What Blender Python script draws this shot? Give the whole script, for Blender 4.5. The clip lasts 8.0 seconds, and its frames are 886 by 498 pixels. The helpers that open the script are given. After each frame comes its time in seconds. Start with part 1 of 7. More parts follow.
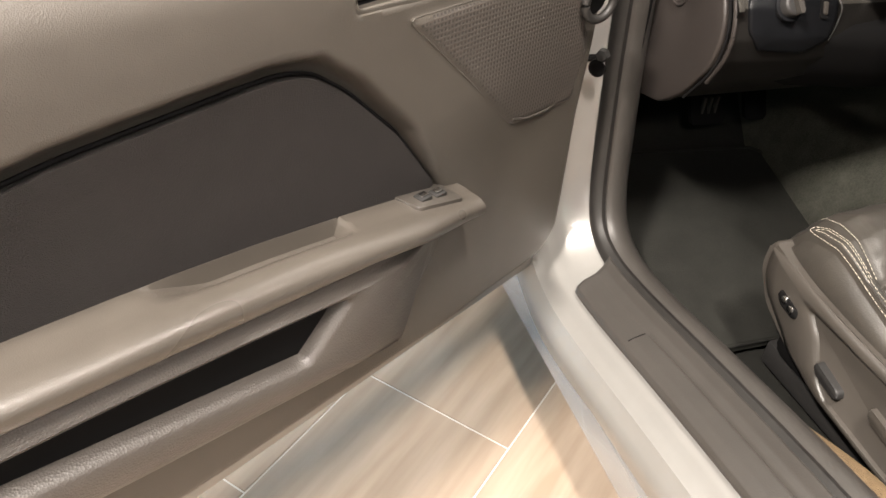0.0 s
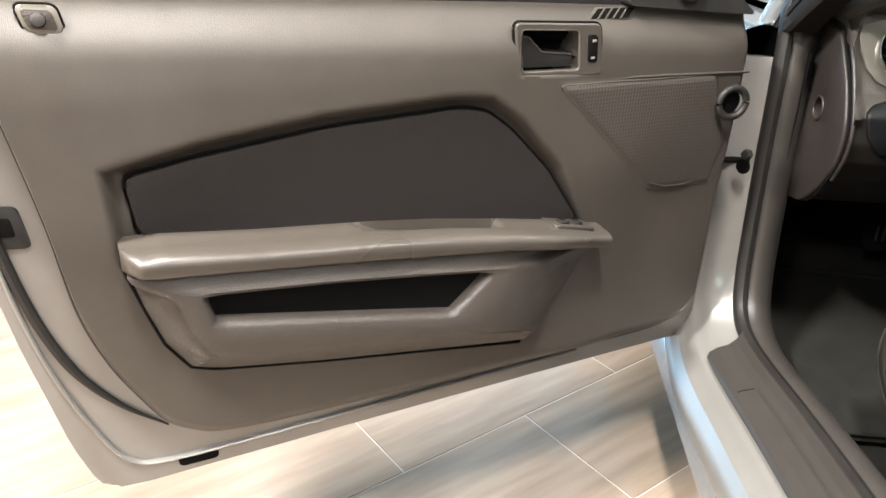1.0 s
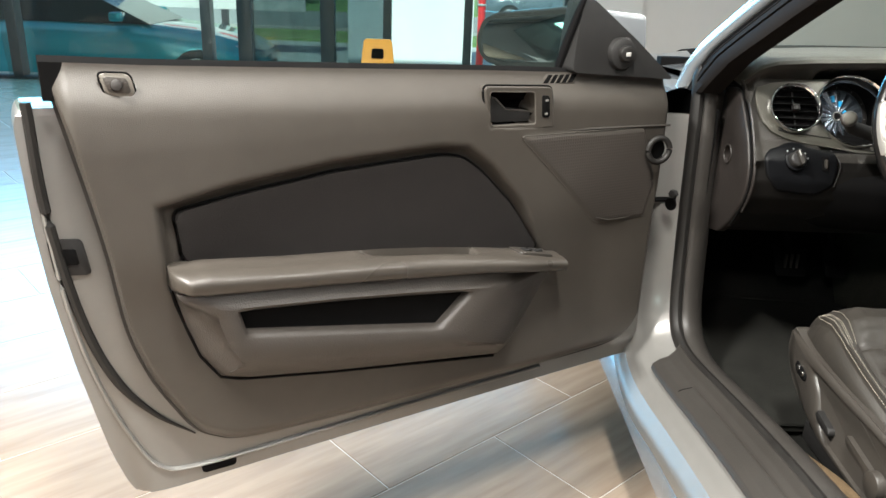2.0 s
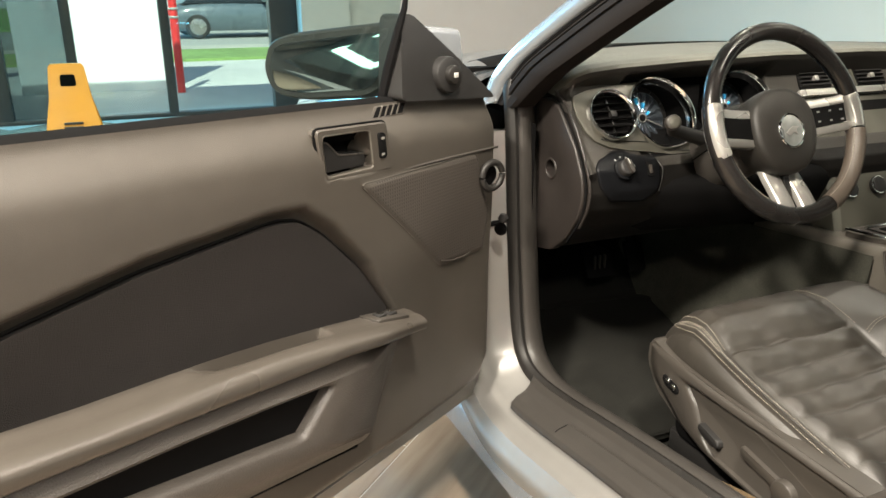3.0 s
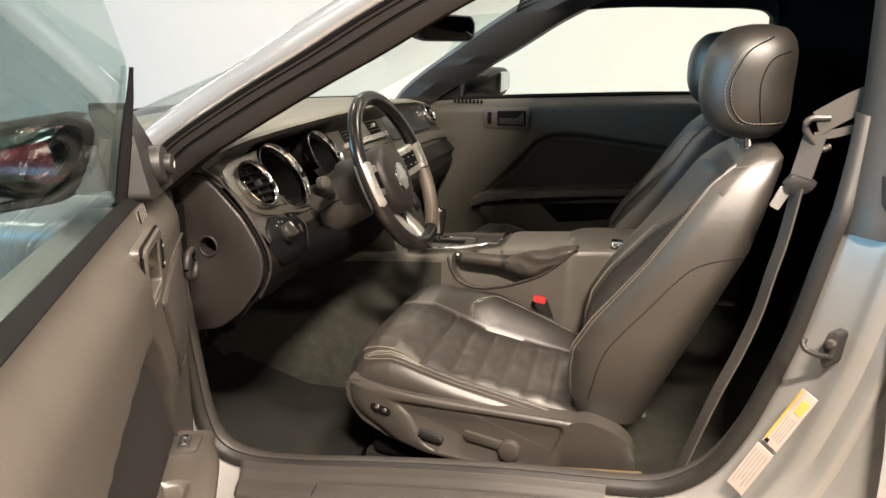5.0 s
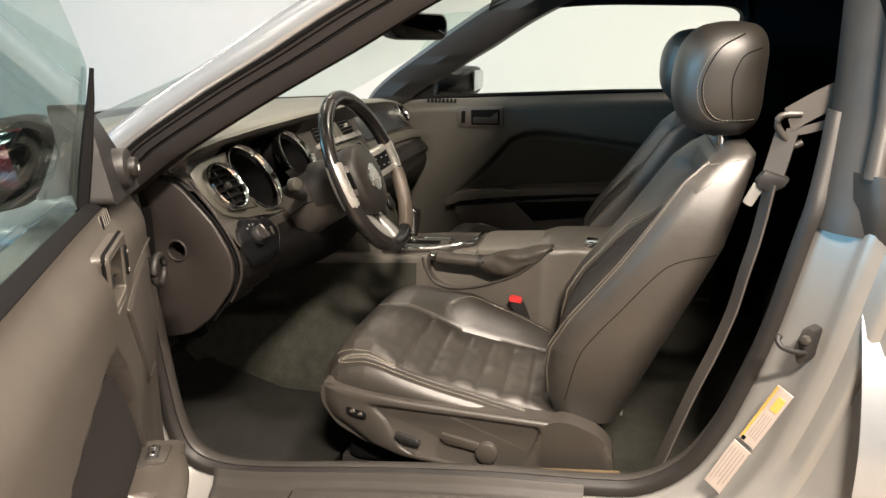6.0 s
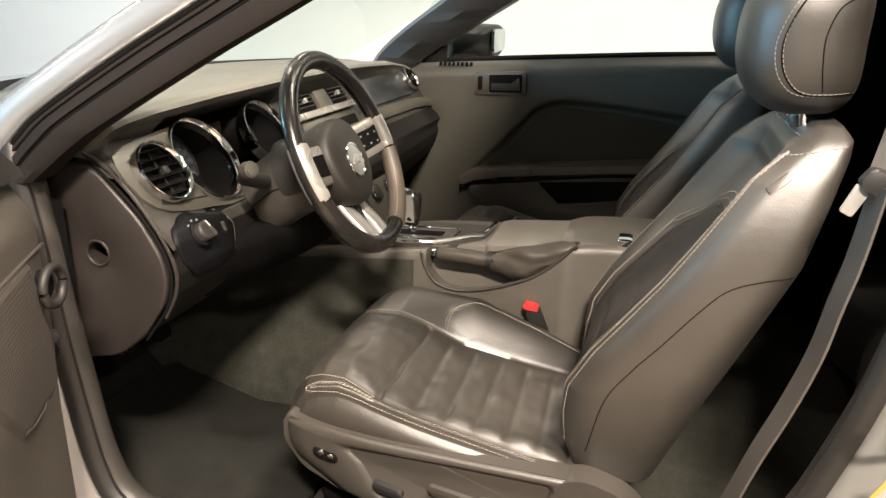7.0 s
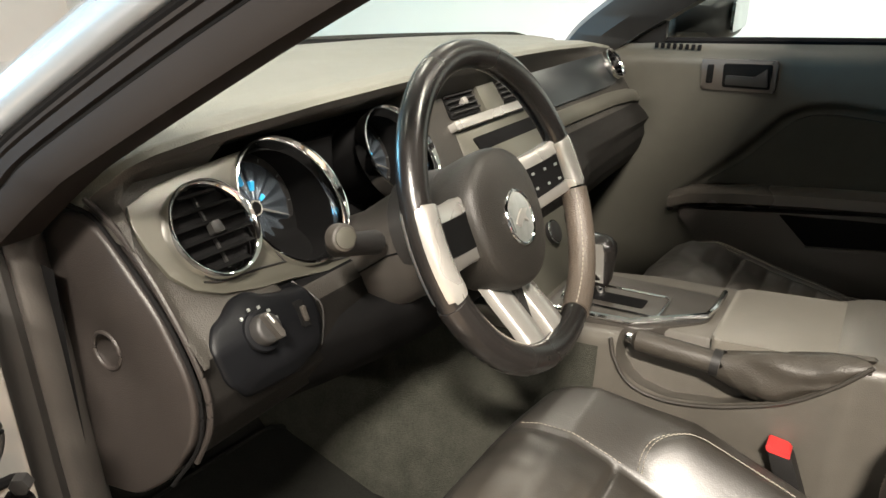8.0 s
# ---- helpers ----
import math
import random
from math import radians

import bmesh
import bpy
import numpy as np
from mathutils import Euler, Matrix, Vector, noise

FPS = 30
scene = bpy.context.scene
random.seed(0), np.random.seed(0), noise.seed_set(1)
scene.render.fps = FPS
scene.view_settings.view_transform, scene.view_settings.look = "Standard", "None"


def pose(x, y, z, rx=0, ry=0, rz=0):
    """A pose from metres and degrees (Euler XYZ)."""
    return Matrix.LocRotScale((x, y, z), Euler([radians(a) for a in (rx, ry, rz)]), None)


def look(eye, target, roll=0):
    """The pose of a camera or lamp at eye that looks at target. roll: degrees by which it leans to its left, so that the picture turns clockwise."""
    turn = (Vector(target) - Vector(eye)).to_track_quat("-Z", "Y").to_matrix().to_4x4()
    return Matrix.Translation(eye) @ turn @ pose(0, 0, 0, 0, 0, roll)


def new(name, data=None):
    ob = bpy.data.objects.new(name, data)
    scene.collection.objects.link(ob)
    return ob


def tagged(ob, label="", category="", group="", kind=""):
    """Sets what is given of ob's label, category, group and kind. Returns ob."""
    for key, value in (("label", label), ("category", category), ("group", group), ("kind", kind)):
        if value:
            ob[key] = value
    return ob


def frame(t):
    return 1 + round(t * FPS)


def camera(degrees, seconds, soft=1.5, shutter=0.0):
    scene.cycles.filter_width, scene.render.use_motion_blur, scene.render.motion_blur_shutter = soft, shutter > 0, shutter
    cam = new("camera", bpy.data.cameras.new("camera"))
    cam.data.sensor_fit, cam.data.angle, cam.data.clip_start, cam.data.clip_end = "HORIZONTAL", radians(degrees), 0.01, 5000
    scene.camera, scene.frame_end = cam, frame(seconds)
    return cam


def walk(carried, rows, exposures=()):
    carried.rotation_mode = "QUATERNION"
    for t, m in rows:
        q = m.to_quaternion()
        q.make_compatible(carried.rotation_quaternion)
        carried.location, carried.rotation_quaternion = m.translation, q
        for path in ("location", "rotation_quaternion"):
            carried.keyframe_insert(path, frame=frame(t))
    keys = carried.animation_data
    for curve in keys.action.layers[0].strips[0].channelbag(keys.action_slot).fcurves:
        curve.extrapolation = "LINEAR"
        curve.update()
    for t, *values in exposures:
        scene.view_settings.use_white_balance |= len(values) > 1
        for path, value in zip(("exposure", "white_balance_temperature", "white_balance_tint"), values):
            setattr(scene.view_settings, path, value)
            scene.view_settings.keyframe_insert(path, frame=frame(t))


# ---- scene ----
cam = camera(61.3, 8.0)
PATH = [
    (0, (-1.36, -0.891, 1.107), (-0.838, 0.618, -0.097), 4.2),
    (0.5, (-1.312, -1.059, 1.094), (-1.145, 0.698, 0.152), 3.5),
    (1, (-1.262, -1.285, 1.087), (-1.38, 0.518, 0.231), 2.2),
    (1.2, (-1.267, -1.367, 1.099), (-1.376, 0.449, 0.268), 1.6),
    (2.3, (-1.361, -1.517, 1.1), (-1.193, 0.368, 0.453), 2.0),
    (2.5, (-1.389, -1.429, 1.098), (-1.086, 0.44, 0.452), 1.3),
    (3, (-1.477, -1.222, 1.112), (-0.738, 0.518, 0.458), -0.0),
    (3.5, (-1.66, -1.078, 1.144), (-0.498, 0.414, 0.492), -1.0),
    (4, (-1.714, -0.912, 1.115), (-0.255, 0.289, 0.462), -1.4),
    (4.5, (-1.789, -0.808, 1.14), (-0.053, -0.037, 0.513), -0.3),
    (5, (-1.927, -0.773, 1.161), (-0.071, -0.253, 0.628), 0.6),
    (6.3, (-1.889, -0.775, 1.158), (-0.018, -0.316, 0.623), 0.3),
    (6.5, (-1.813, -0.792, 1.148), (0.046, -0.306, 0.594), -0.1),
    (7, (-1.583, -0.755, 1.138), (0.24, -0.223, 0.512), 0.5),
    (7.5, (-1.38, -0.646, 1.145), (0.372, 0.035, 0.46), -0.0),
    (8, (-1.094, -0.566, 1.134), (0.513, 0.383, 0.416), 0.8),
]
EXPOSURES = [(0.0, 1.0, 6400, 10), (0.5, 1.10, 6050, 8), (1.2, 0.73, 6100, 8), (2.3, 0.40, 5950, 4), (3.0, 0.64, 6650, 6), (3.6, 0.65, 6850, 9), (4.2, 0.76, 7200, 14), (4.6, 0.74, 7200, 15), (5.0, 0.72, 7100, 13), (6.5, 0.58, 6950, 12), (7.0, 0.94, 7000, 12), (7.4, 1.06, 6900, 10), (8.0, 1.10, 6600, 7)]
walk(cam, [(t, look(eye, target, roll)) for t, eye, target, roll in PATH], EXPOSURES)

# ---- world and light ----
world = bpy.data.worlds.new("world")
scene.world = world
world.use_nodes = True
wn = world.node_tree
sky = wn.nodes.new("ShaderNodeTexSky")
sky.sky_type, sky.sun_disc, sky.sun_elevation, sky.sun_rotation = "NISHITA", False, radians(48), radians(200)
wn.nodes["Background"].inputs[1].default_value = 0.13
wn.links.new(sky.outputs[0], wn.nodes["Background"].inputs[0])
sun = new("sun", bpy.data.lights.new("sun", "SUN"))
sun.data.energy, sun.data.angle, sun.data.color = 5.0, radians(0.5), (1.0, 0.95, 0.88)
sun.matrix_world = look((0, 0, 10), (0.35, 1.0, 8.9))

LAMPS = [(lx, ly) for lx in (-4.6, -2.9, -1.2, 0.5, 2.2) for ly in (-3.6, -1.4, 0.8, 3.0)]
CEIL = 3.1
POWER = {(-2.9, -3.6): 80.0, (-2.9, -1.4): 345.0, (-1.2, -3.6): 18.0, (-1.2, -1.4): 120.0, (0.5, -3.6): 60.0, (0.5, -1.4): 36.0, (-2.9, 0.8): 2.5, (-2.9, 3.0): 4.0, (-1.2, 0.8): 2.0, (-1.2, 3.0): 2.0}
for lx, ly in LAMPS:
    a = new("ceiling_lamp_light", bpy.data.lights.new("ceiling_lamp_light", "AREA"))
    watts = POWER.get((lx, ly), 2.0 if lx < 0 else 12.0 if ly > 0 else 8.0)
    a.data.shape, a.data.size, a.data.size_y, a.data.energy, a.data.color = "RECTANGLE", 0.16, 0.56, watts, (1.0, 0.90, 0.80)
    a.matrix_world = look((lx, ly, CEIL - 0.035), (lx, ly, 0))


def daylight(where, aim, width, height, watts, color):
    d = new("window_daylight", bpy.data.lights.new("window_daylight", "AREA"))
    d.data.shape, d.data.size, d.data.size_y, d.data.energy, d.data.color = "RECTANGLE", width, height, watts, color
    d.matrix_world = look(where, aim)


daylight((-3.2, 6.1, 2.05), (-2.6, 2.4, 0.0), 6.0, 1.2, 380.0, (0.22, 0.64, 1.0))
daylight((-4.65, -5.24, 1.33), (-4.65, 0, 1.33), 0.56, 0.66, 9.0, (0.80, 1.0, 0.82))

# ---- materials ----
def material(name, color, rough=0.6, metal=0.0, vary=0.15, scale=30.0, bump=0.0, bump_scale=400.0, coat=0.0, spec=0.5, wear=0.0, crumple=0.0):
    """A surface with colour variation at a large and a small scale, and a fine relief."""
    m = bpy.data.materials.new(name)
    m.use_nodes = True
    nt = m.node_tree
    b = nt.nodes["Principled BSDF"]
    co = nt.nodes.new("ShaderNodeTexCoord")
    n1 = nt.nodes.new("ShaderNodeTexNoise")
    n1.inputs["Scale"].default_value, n1.inputs["Detail"].default_value = scale, 5
    n2 = nt.nodes.new("ShaderNodeTexNoise")
    n2.inputs["Scale"].default_value, n2.inputs["Detail"].default_value = scale * 0.12, 3
    nt.links.new(co.outputs["Object"], n1.inputs["Vector"])
    nt.links.new(co.outputs["Object"], n2.inputs["Vector"])
    add = nt.nodes.new("ShaderNodeMath")
    add.operation = "ADD"
    nt.links.new(n1.outputs["Fac"], add.inputs[0])
    nt.links.new(n2.outputs["Fac"], add.inputs[1])
    rng = nt.nodes.new("ShaderNodeMapRange")
    rng.inputs["From Min"].default_value, rng.inputs["From Max"].default_value = 0.6, 1.4
    rng.inputs["To Min"].default_value, rng.inputs["To Max"].default_value = 1 - vary, 1 + vary
    nt.links.new(add.outputs[0], rng.inputs["Value"])
    mul = nt.nodes.new("ShaderNodeVectorMath")
    mul.operation = "SCALE"
    mul.inputs[0].default_value = color
    nt.links.new(rng.outputs[0], mul.inputs["Scale"])
    nt.links.new(mul.outputs[0], b.inputs["Base Color"])
    r2 = nt.nodes.new("ShaderNodeMapRange")
    r2.inputs["From Min"].default_value, r2.inputs["From Max"].default_value = 0.3, 0.7
    r2.inputs["To Min"].default_value, r2.inputs["To Max"].default_value = max(0.02, rough - 0.06 - wear), rough + 0.06
    nt.links.new(n2.outputs["Fac"], r2.inputs["Value"])
    nt.links.new(r2.outputs[0], b.inputs["Roughness"])
    b.inputs["Metallic"].default_value = metal
    b.inputs["Specular IOR Level"].default_value = spec
    b.inputs["Coat Weight"].default_value = coat
    b.inputs["Coat Roughness"].default_value = 0.06
    if bump:
        n3 = nt.nodes.new("ShaderNodeTexVoronoi")
        n3.inputs["Scale"].default_value = bump_scale
        nt.links.new(co.outputs["Object"], n3.inputs["Vector"])
        bp = nt.nodes.new("ShaderNodeBump")
        bp.inputs["Strength"].default_value, bp.inputs["Distance"].default_value = bump, 0.001
        nt.links.new(n3.outputs["Distance"], bp.inputs["Height"])
        nt.links.new(bp.outputs[0], b.inputs["Normal"])
        if crumple:
            n4 = nt.nodes.new("ShaderNodeTexNoise")
            n4.inputs["Scale"].default_value, n4.inputs["Detail"].default_value, n4.inputs["Distortion"].default_value = 34.0, 4, 0.8
            nt.links.new(co.outputs["Object"], n4.inputs["Vector"])
            b2 = nt.nodes.new("ShaderNodeBump")
            b2.inputs["Strength"].default_value, b2.inputs["Distance"].default_value = crumple, 0.004
            nt.links.new(n4.outputs["Fac"], b2.inputs["Height"])
            nt.links.new(b2.outputs[0], bp.inputs["Normal"])
    return m


def glass(name, color, rough=0.0):
    m = bpy.data.materials.new(name)
    m.use_nodes = True
    nt = m.node_tree
    nt.nodes.remove(nt.nodes["Principled BSDF"])
    clear, gloss = nt.nodes.new("ShaderNodeBsdfTransparent"), nt.nodes.new("ShaderNodeBsdfGlossy")
    clear.inputs["Color"].default_value = (*color, 1)
    gloss.inputs["Roughness"].default_value = rough
    fr, mix = nt.nodes.new("ShaderNodeLayerWeight"), nt.nodes.new("ShaderNodeMixShader")
    up, fac = nt.nodes.new("ShaderNodeMath"), nt.nodes.new("ShaderNodeMath")
    up.operation, fac.operation = "POWER", "MULTIPLY_ADD"
    up.inputs[1].default_value, fac.inputs[1].default_value, fac.inputs[2].default_value = 4.0, 0.6, 0.035
    nt.links.new(fr.outputs["Facing"], up.inputs[0])
    nt.links.new(up.outputs[0], fac.inputs[0])
    nt.links.new(fac.outputs[0], mix.inputs[0])
    nt.links.new(clear.outputs[0], mix.inputs[1])
    nt.links.new(gloss.outputs[0], mix.inputs[2])
    nt.links.new(mix.outputs[0], nt.nodes["Material Output"].inputs[0])
    return m


def emit(name, color, strength):
    m = bpy.data.materials.new(name)
    m.use_nodes = True
    b = m.node_tree.nodes["Principled BSDF"]
    b.inputs["Base Color"].default_value = (*color, 1)
    b.inputs["Emission Color"].default_value, b.inputs["Emission Strength"].default_value = (*color, 1), strength
    return m


M_PANEL = material("grained_door_plastic", (0.0445, 0.0392, 0.0332), 0.43, vary=0.10, bump=0.22, bump_scale=900, spec=0.42)
M_PANEL_LOW = material("hard_door_plastic", (0.037, 0.032, 0.028), 0.48, vary=0.08, bump=0.4, bump_scale=420)
M_INSERT = material("woven_door_insert", (0.0142, 0.0126, 0.0120), 0.8, vary=0.12, bump=0.7, bump_scale=900, spec=0.15)
M_ARM = material("padded_armrest_vinyl", (0.041, 0.0358, 0.0303), 0.33, vary=0.10, bump=0.12, bump_scale=800, wear=0.04)
M_DARK = material("dark_plastic", (0.013, 0.0125, 0.0122), 0.5, vary=0.15, bump=0.10, bump_scale=800, spec=0.3)
# Also paints the shade inside recesses, slots and gaps, and under the dash.
M_BLACK = material("black_plastic_and_shade", (0.0040, 0.0039, 0.0040), 0.8, vary=0.2, spec=0.05)
M_RUBTRIM = material("sill_lining_plastic", (0.027, 0.0245, 0.0220), 0.46, vary=0.12, bump=0.12, spec=0.35)
M_RUBBER = material("black_rubber_seal", (0.0105, 0.0096, 0.0088), 0.52, vary=0.2, scale=60, bump=0.08, bump_scale=900, spec=0.32)
# Pad tone holds windscreen light; the lower dash tone further down holds shade.
M_DASH = material("lit_dash_pad", (0.086, 0.087, 0.073), 0.55, vary=0.08, bump=0.6, bump_scale=600)
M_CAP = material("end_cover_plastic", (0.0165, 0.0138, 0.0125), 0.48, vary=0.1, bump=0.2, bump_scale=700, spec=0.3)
M_DASHLOW = material("shaded_lower_dash", (0.0060, 0.0055, 0.0050), 0.5, vary=0.1, bump=0.25, bump_scale=700, spec=0.12)
M_BROW = material("dark_dash_brow", (0.021, 0.0190, 0.0162), 0.5, vary=0.1, bump=0.4, bump_scale=600, spec=0.35)
# Recoloured copies of the door plastic and cloth: this side's light is in them.
M_PDOOR = material("shaded_passenger_door_plastic", (0.036, 0.0345, 0.0280), 0.43, vary=0.10, bump=0.22, bump_scale=900, spec=0.42)
M_PINSERT = material("passenger_door_cloth", (0.032, 0.0305, 0.0250), 0.75, vary=0.12, bump=0.7, bump_scale=900, spec=0.2)
M_DARKTRIM = material("dark_satin_trim", (0.015, 0.0172, 0.0182), 0.33, vary=0.08, bump=0.05, spec=0.5)
M_TRIM = material("satin_dash_trim", (0.060, 0.058, 0.047), 0.40, metal=0.25, vary=0.06)
M_LEATHER = material("black_seat_leather", (0.0200, 0.0172, 0.0138), 0.49, vary=0.28, scale=14, bump=0.14, bump_scale=520, wear=0.04, spec=0.80, crumple=0.14)
M_LEATHER.node_tree.nodes["Principled BSDF"].inputs["IOR"].default_value = 1.55
M_BOOT = material("soft_boot_leather", (0.036, 0.031, 0.025), 0.48, vary=0.2, scale=40, bump=0.3, bump_scale=500, spec=0.4, crumple=0.3)
M_SUEDE = material("perforated_seat_insert", (0.0125, 0.0108, 0.0098), 0.62, vary=0.2, scale=30, bump=0.8, bump_scale=380, spec=0.3)
M_LEATHER_SIDE = material("seat_side_vinyl", (0.026, 0.023, 0.020), 0.42, vary=0.12, scale=18, bump=0.2, bump_scale=480)
M_STITCH = material("pale_stitch_thread", (0.21, 0.19, 0.155), 0.7, vary=0.2, scale=200)
M_CONSOLE = material("console_plastic", (0.068, 0.0615, 0.0520), 0.42, vary=0.12, bump=0.2, bump_scale=700)
# Paler than the console: the light on its lid is put into this colour.
M_LID = material("console_lid_vinyl", (0.125, 0.115, 0.098), 0.42, vary=0.10, bump=0.2, bump_scale=700)
M_SEATTRIM = material("seat_base_plastic", (0.032, 0.0282, 0.0242), 0.42, vary=0.08, bump=0.12, bump_scale=800)
M_CARPET = material("black_loop_carpet", (0.010, 0.010, 0.0088), 0.95, vary=0.4, scale=250, bump=1.0, bump_scale=700, spec=0.1)
# Paler copy of the cabin carpet: the light on it is put into the colour.
M_CARPET_LIT = material("lit_tone_carpet", (0.033, 0.033, 0.027), 0.95, vary=0.35, scale=260, bump=1.0, bump_scale=700, spec=0.1)
M_MAT = material("grey_floor_mat_carpet", (0.012, 0.012, 0.0105), 0.95, vary=0.35, scale=300, bump=1.0, bump_scale=800, spec=0.1)
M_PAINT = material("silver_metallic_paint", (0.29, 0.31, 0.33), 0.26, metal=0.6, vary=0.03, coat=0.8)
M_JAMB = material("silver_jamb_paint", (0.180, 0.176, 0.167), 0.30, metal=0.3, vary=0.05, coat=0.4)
M_CHROME = material("chrome", (0.80, 0.80, 0.80), 0.08, metal=1.0, vary=0.03)
M_SILVER = material("satin_silver_plastic", (0.36, 0.348, 0.325), 0.27, metal=0.65, vary=0.04)
M_SWITCH = material("switch_panel_plastic", (0.0034, 0.0036, 0.0042), 0.42, vary=0.1, bump=0.05, spec=0.10)
M_BUTTON = material("radio_button_plastic", (0.022, 0.023, 0.026), 0.4, vary=0.1)
# Copies of one vinyl: near side kept dark, far side made to catch blue daylight.
M_PILLAR = material("pillar_vinyl_shaded", (0.0105, 0.0088, 0.0080), 0.7, vary=0.10, scale=12, bump=0.05, bump_scale=900, spec=0.06)
M_LINING = material("pillar_vinyl_daylit", (0.016, 0.0155, 0.0150), 0.45, vary=0.08, scale=14, bump=0.08, bump_scale=900, spec=0.45)
M_GLOSS = material("gloss_black_rim_leather", (0.0095, 0.0085, 0.0080), 0.24, vary=0.1, bump=0.06, spec=0.42)
M_RIMLEATHER = material("rim_leather", (0.060, 0.048, 0.038), 0.42, vary=0.12, bump=0.5, bump_scale=600)
M_BELT = material("grey_belt_webbing", (0.052, 0.046, 0.041), 0.7, vary=0.1, bump=0.2, bump_scale=1400, spec=0.3)
M_RED = material("red_buckle_button", (0.52, 0.025, 0.025), 0.4, vary=0.05)
M_WHITE = material("white_marking", (0.42, 0.42, 0.40), 0.5, vary=0.05)
M_YELLOW = material("yellow_label_ink", (0.33, 0.21, 0.045), 0.5, vary=0.05)
M_PAPER = material("label_paper", (0.24, 0.205, 0.182), 0.45, vary=0.08)
M_INK = material("faded_label_print", (0.17, 0.145, 0.13), 0.6, vary=0.2)
M_BLUE = material("gauge_face_alloy", (0.13, 0.155, 0.185), 0.24, metal=0.8, vary=0.1)
M_CYAN = material("blue_dial_glint", (0.03, 0.35, 0.70), 0.35, vary=0.05)
M_WALL = material("white_wall_paint", (0.62, 0.595, 0.565), 0.85, vary=0.02, scale=8, bump=0.15, bump_scale=300)
M_WALL_R = material("pale_wall_paint", (0.64, 0.62, 0.59), 0.85, vary=0.02, scale=8, bump=0.15, bump_scale=300)
M_GREYWALL = material("grey_wall_paint", (0.16, 0.155, 0.15), 0.8, vary=0.03, scale=8, bump=0.15, bump_scale=300)
M_CEIL = material("ceiling_paint", (0.34, 0.335, 0.32), 0.9, vary=0.03)
M_FRAME = material("black_aluminium_frame", (0.03, 0.03, 0.032), 0.4, vary=0.1)
M_SCREENWHITE = material("white_panel_paint", (0.90, 0.90, 0.90), 0.6, vary=0.02)
M_BADGE = material("worn_silver_emblem", (0.24, 0.25, 0.24), 0.32, metal=0.5, vary=0.25, scale=90)
M_HUB = material("airbag_cover_vinyl", (0.0145, 0.0130, 0.0112), 0.46, vary=0.1, bump=0.3, bump_scale=600, spec=0.35)
M_BASE = material("white_skirting", (0.78, 0.76, 0.72), 0.5, vary=0.03)
M_MAROON = material("dark_red_car_paint", (0.16, 0.012, 0.02), 0.22, metal=0.2, vary=0.03, coat=1.0)
M_TEAL = material("teal_car_paint", (0.03, 0.28, 0.34), 0.2, metal=0.3, vary=0.03, coat=1.0)
M_TYRE = material("tyre_rubber", (0.02, 0.02, 0.02), 0.8, vary=0.2)
M_SIGN = material("yellow_sign_plastic", (0.95, 0.36, 0.002), 0.45, vary=0.05)
M_POST = material("red_post_paint", (0.75, 0.04, 0.04), 0.45, vary=0.05)
M_ASPH = material("sunlit_concrete_paving", (0.58, 0.58, 0.55), 0.9, vary=0.15, scale=4)
M_GRASS = material("mown_grass", (0.22, 0.34, 0.11), 0.95, vary=0.4, scale=6)
M_ROAD = material("road_asphalt", (0.36, 0.36, 0.33), 0.9, vary=0.15, scale=3)
M_TRUCK = material("dark_blue_truck_paint", (0.10, 0.13, 0.15), 0.3, vary=0.05, coat=0.8)
M_LAMPGLOW = emit("lamp_diffuser", (1.0, 0.90, 0.78), 9.0)
M_GLASS = glass("clear_car_glass", (0.80, 0.90, 0.88))
M_SCREEN = glass("windscreen_glass", (0.84, 0.92, 0.87))
M_SHOPGLASS = glass("shop_window_glass", (0.97, 0.99, 0.97))
M_DARKGLASS = glass("tinted_glass", (0.38, 0.44, 0.44))
M_MIRROR = material("mirror_silvering", (0.38, 0.40, 0.41), 0.02, metal=1.0, vary=0.0)
M_MIRROR.node_tree.nodes["Principled BSDF"].inputs["Roughness"].default_value = 0.02


def tile_material():
    m = material("wood_look_porcelain", (0.44, 0.37, 0.315), 0.27, vary=0.10, scale=10, bump=0.05)
    nt = m.node_tree
    b = nt.nodes["Principled BSDF"]
    info = nt.nodes.new("ShaderNodeObjectInfo")
    co = nt.nodes.new("ShaderNodeTexCoord")
    mp = nt.nodes.new("ShaderNodeMapping")
    mp.inputs["Scale"].default_value = (1.6, 16.0, 1.0)
    nt.links.new(co.outputs["Object"], mp.inputs["Vector"])
    off = nt.nodes.new("ShaderNodeVectorMath")
    off.operation = "ADD"
    sc = nt.nodes.new("ShaderNodeMath")
    sc.operation = "MULTIPLY"
    sc.inputs[1].default_value = 40.0
    nt.links.new(info.outputs["Random"], sc.inputs[0])
    nt.links.new(mp.outputs[0], off.inputs[0])
    nt.links.new(sc.outputs[0], off.inputs[1])
    g = nt.nodes.new("ShaderNodeTexNoise")
    g.inputs["Scale"].default_value, g.inputs["Detail"].default_value = 2.2, 6
    nt.links.new(off.outputs[0], g.inputs["Vector"])
    ramp = nt.nodes.new("ShaderNodeValToRGB")
    ramp.color_ramp.elements[0].position, ramp.color_ramp.elements[0].color = 0.3, (0.195, 0.147, 0.106, 1)
    ramp.color_ramp.elements[1].position, ramp.color_ramp.elements[1].color = 0.72, (0.262, 0.207, 0.158, 1)
    nt.links.new(g.outputs["Fac"], ramp.inputs["Fac"])
    nt.links.new(ramp.outputs[0], b.inputs["Base Color"])
    return m


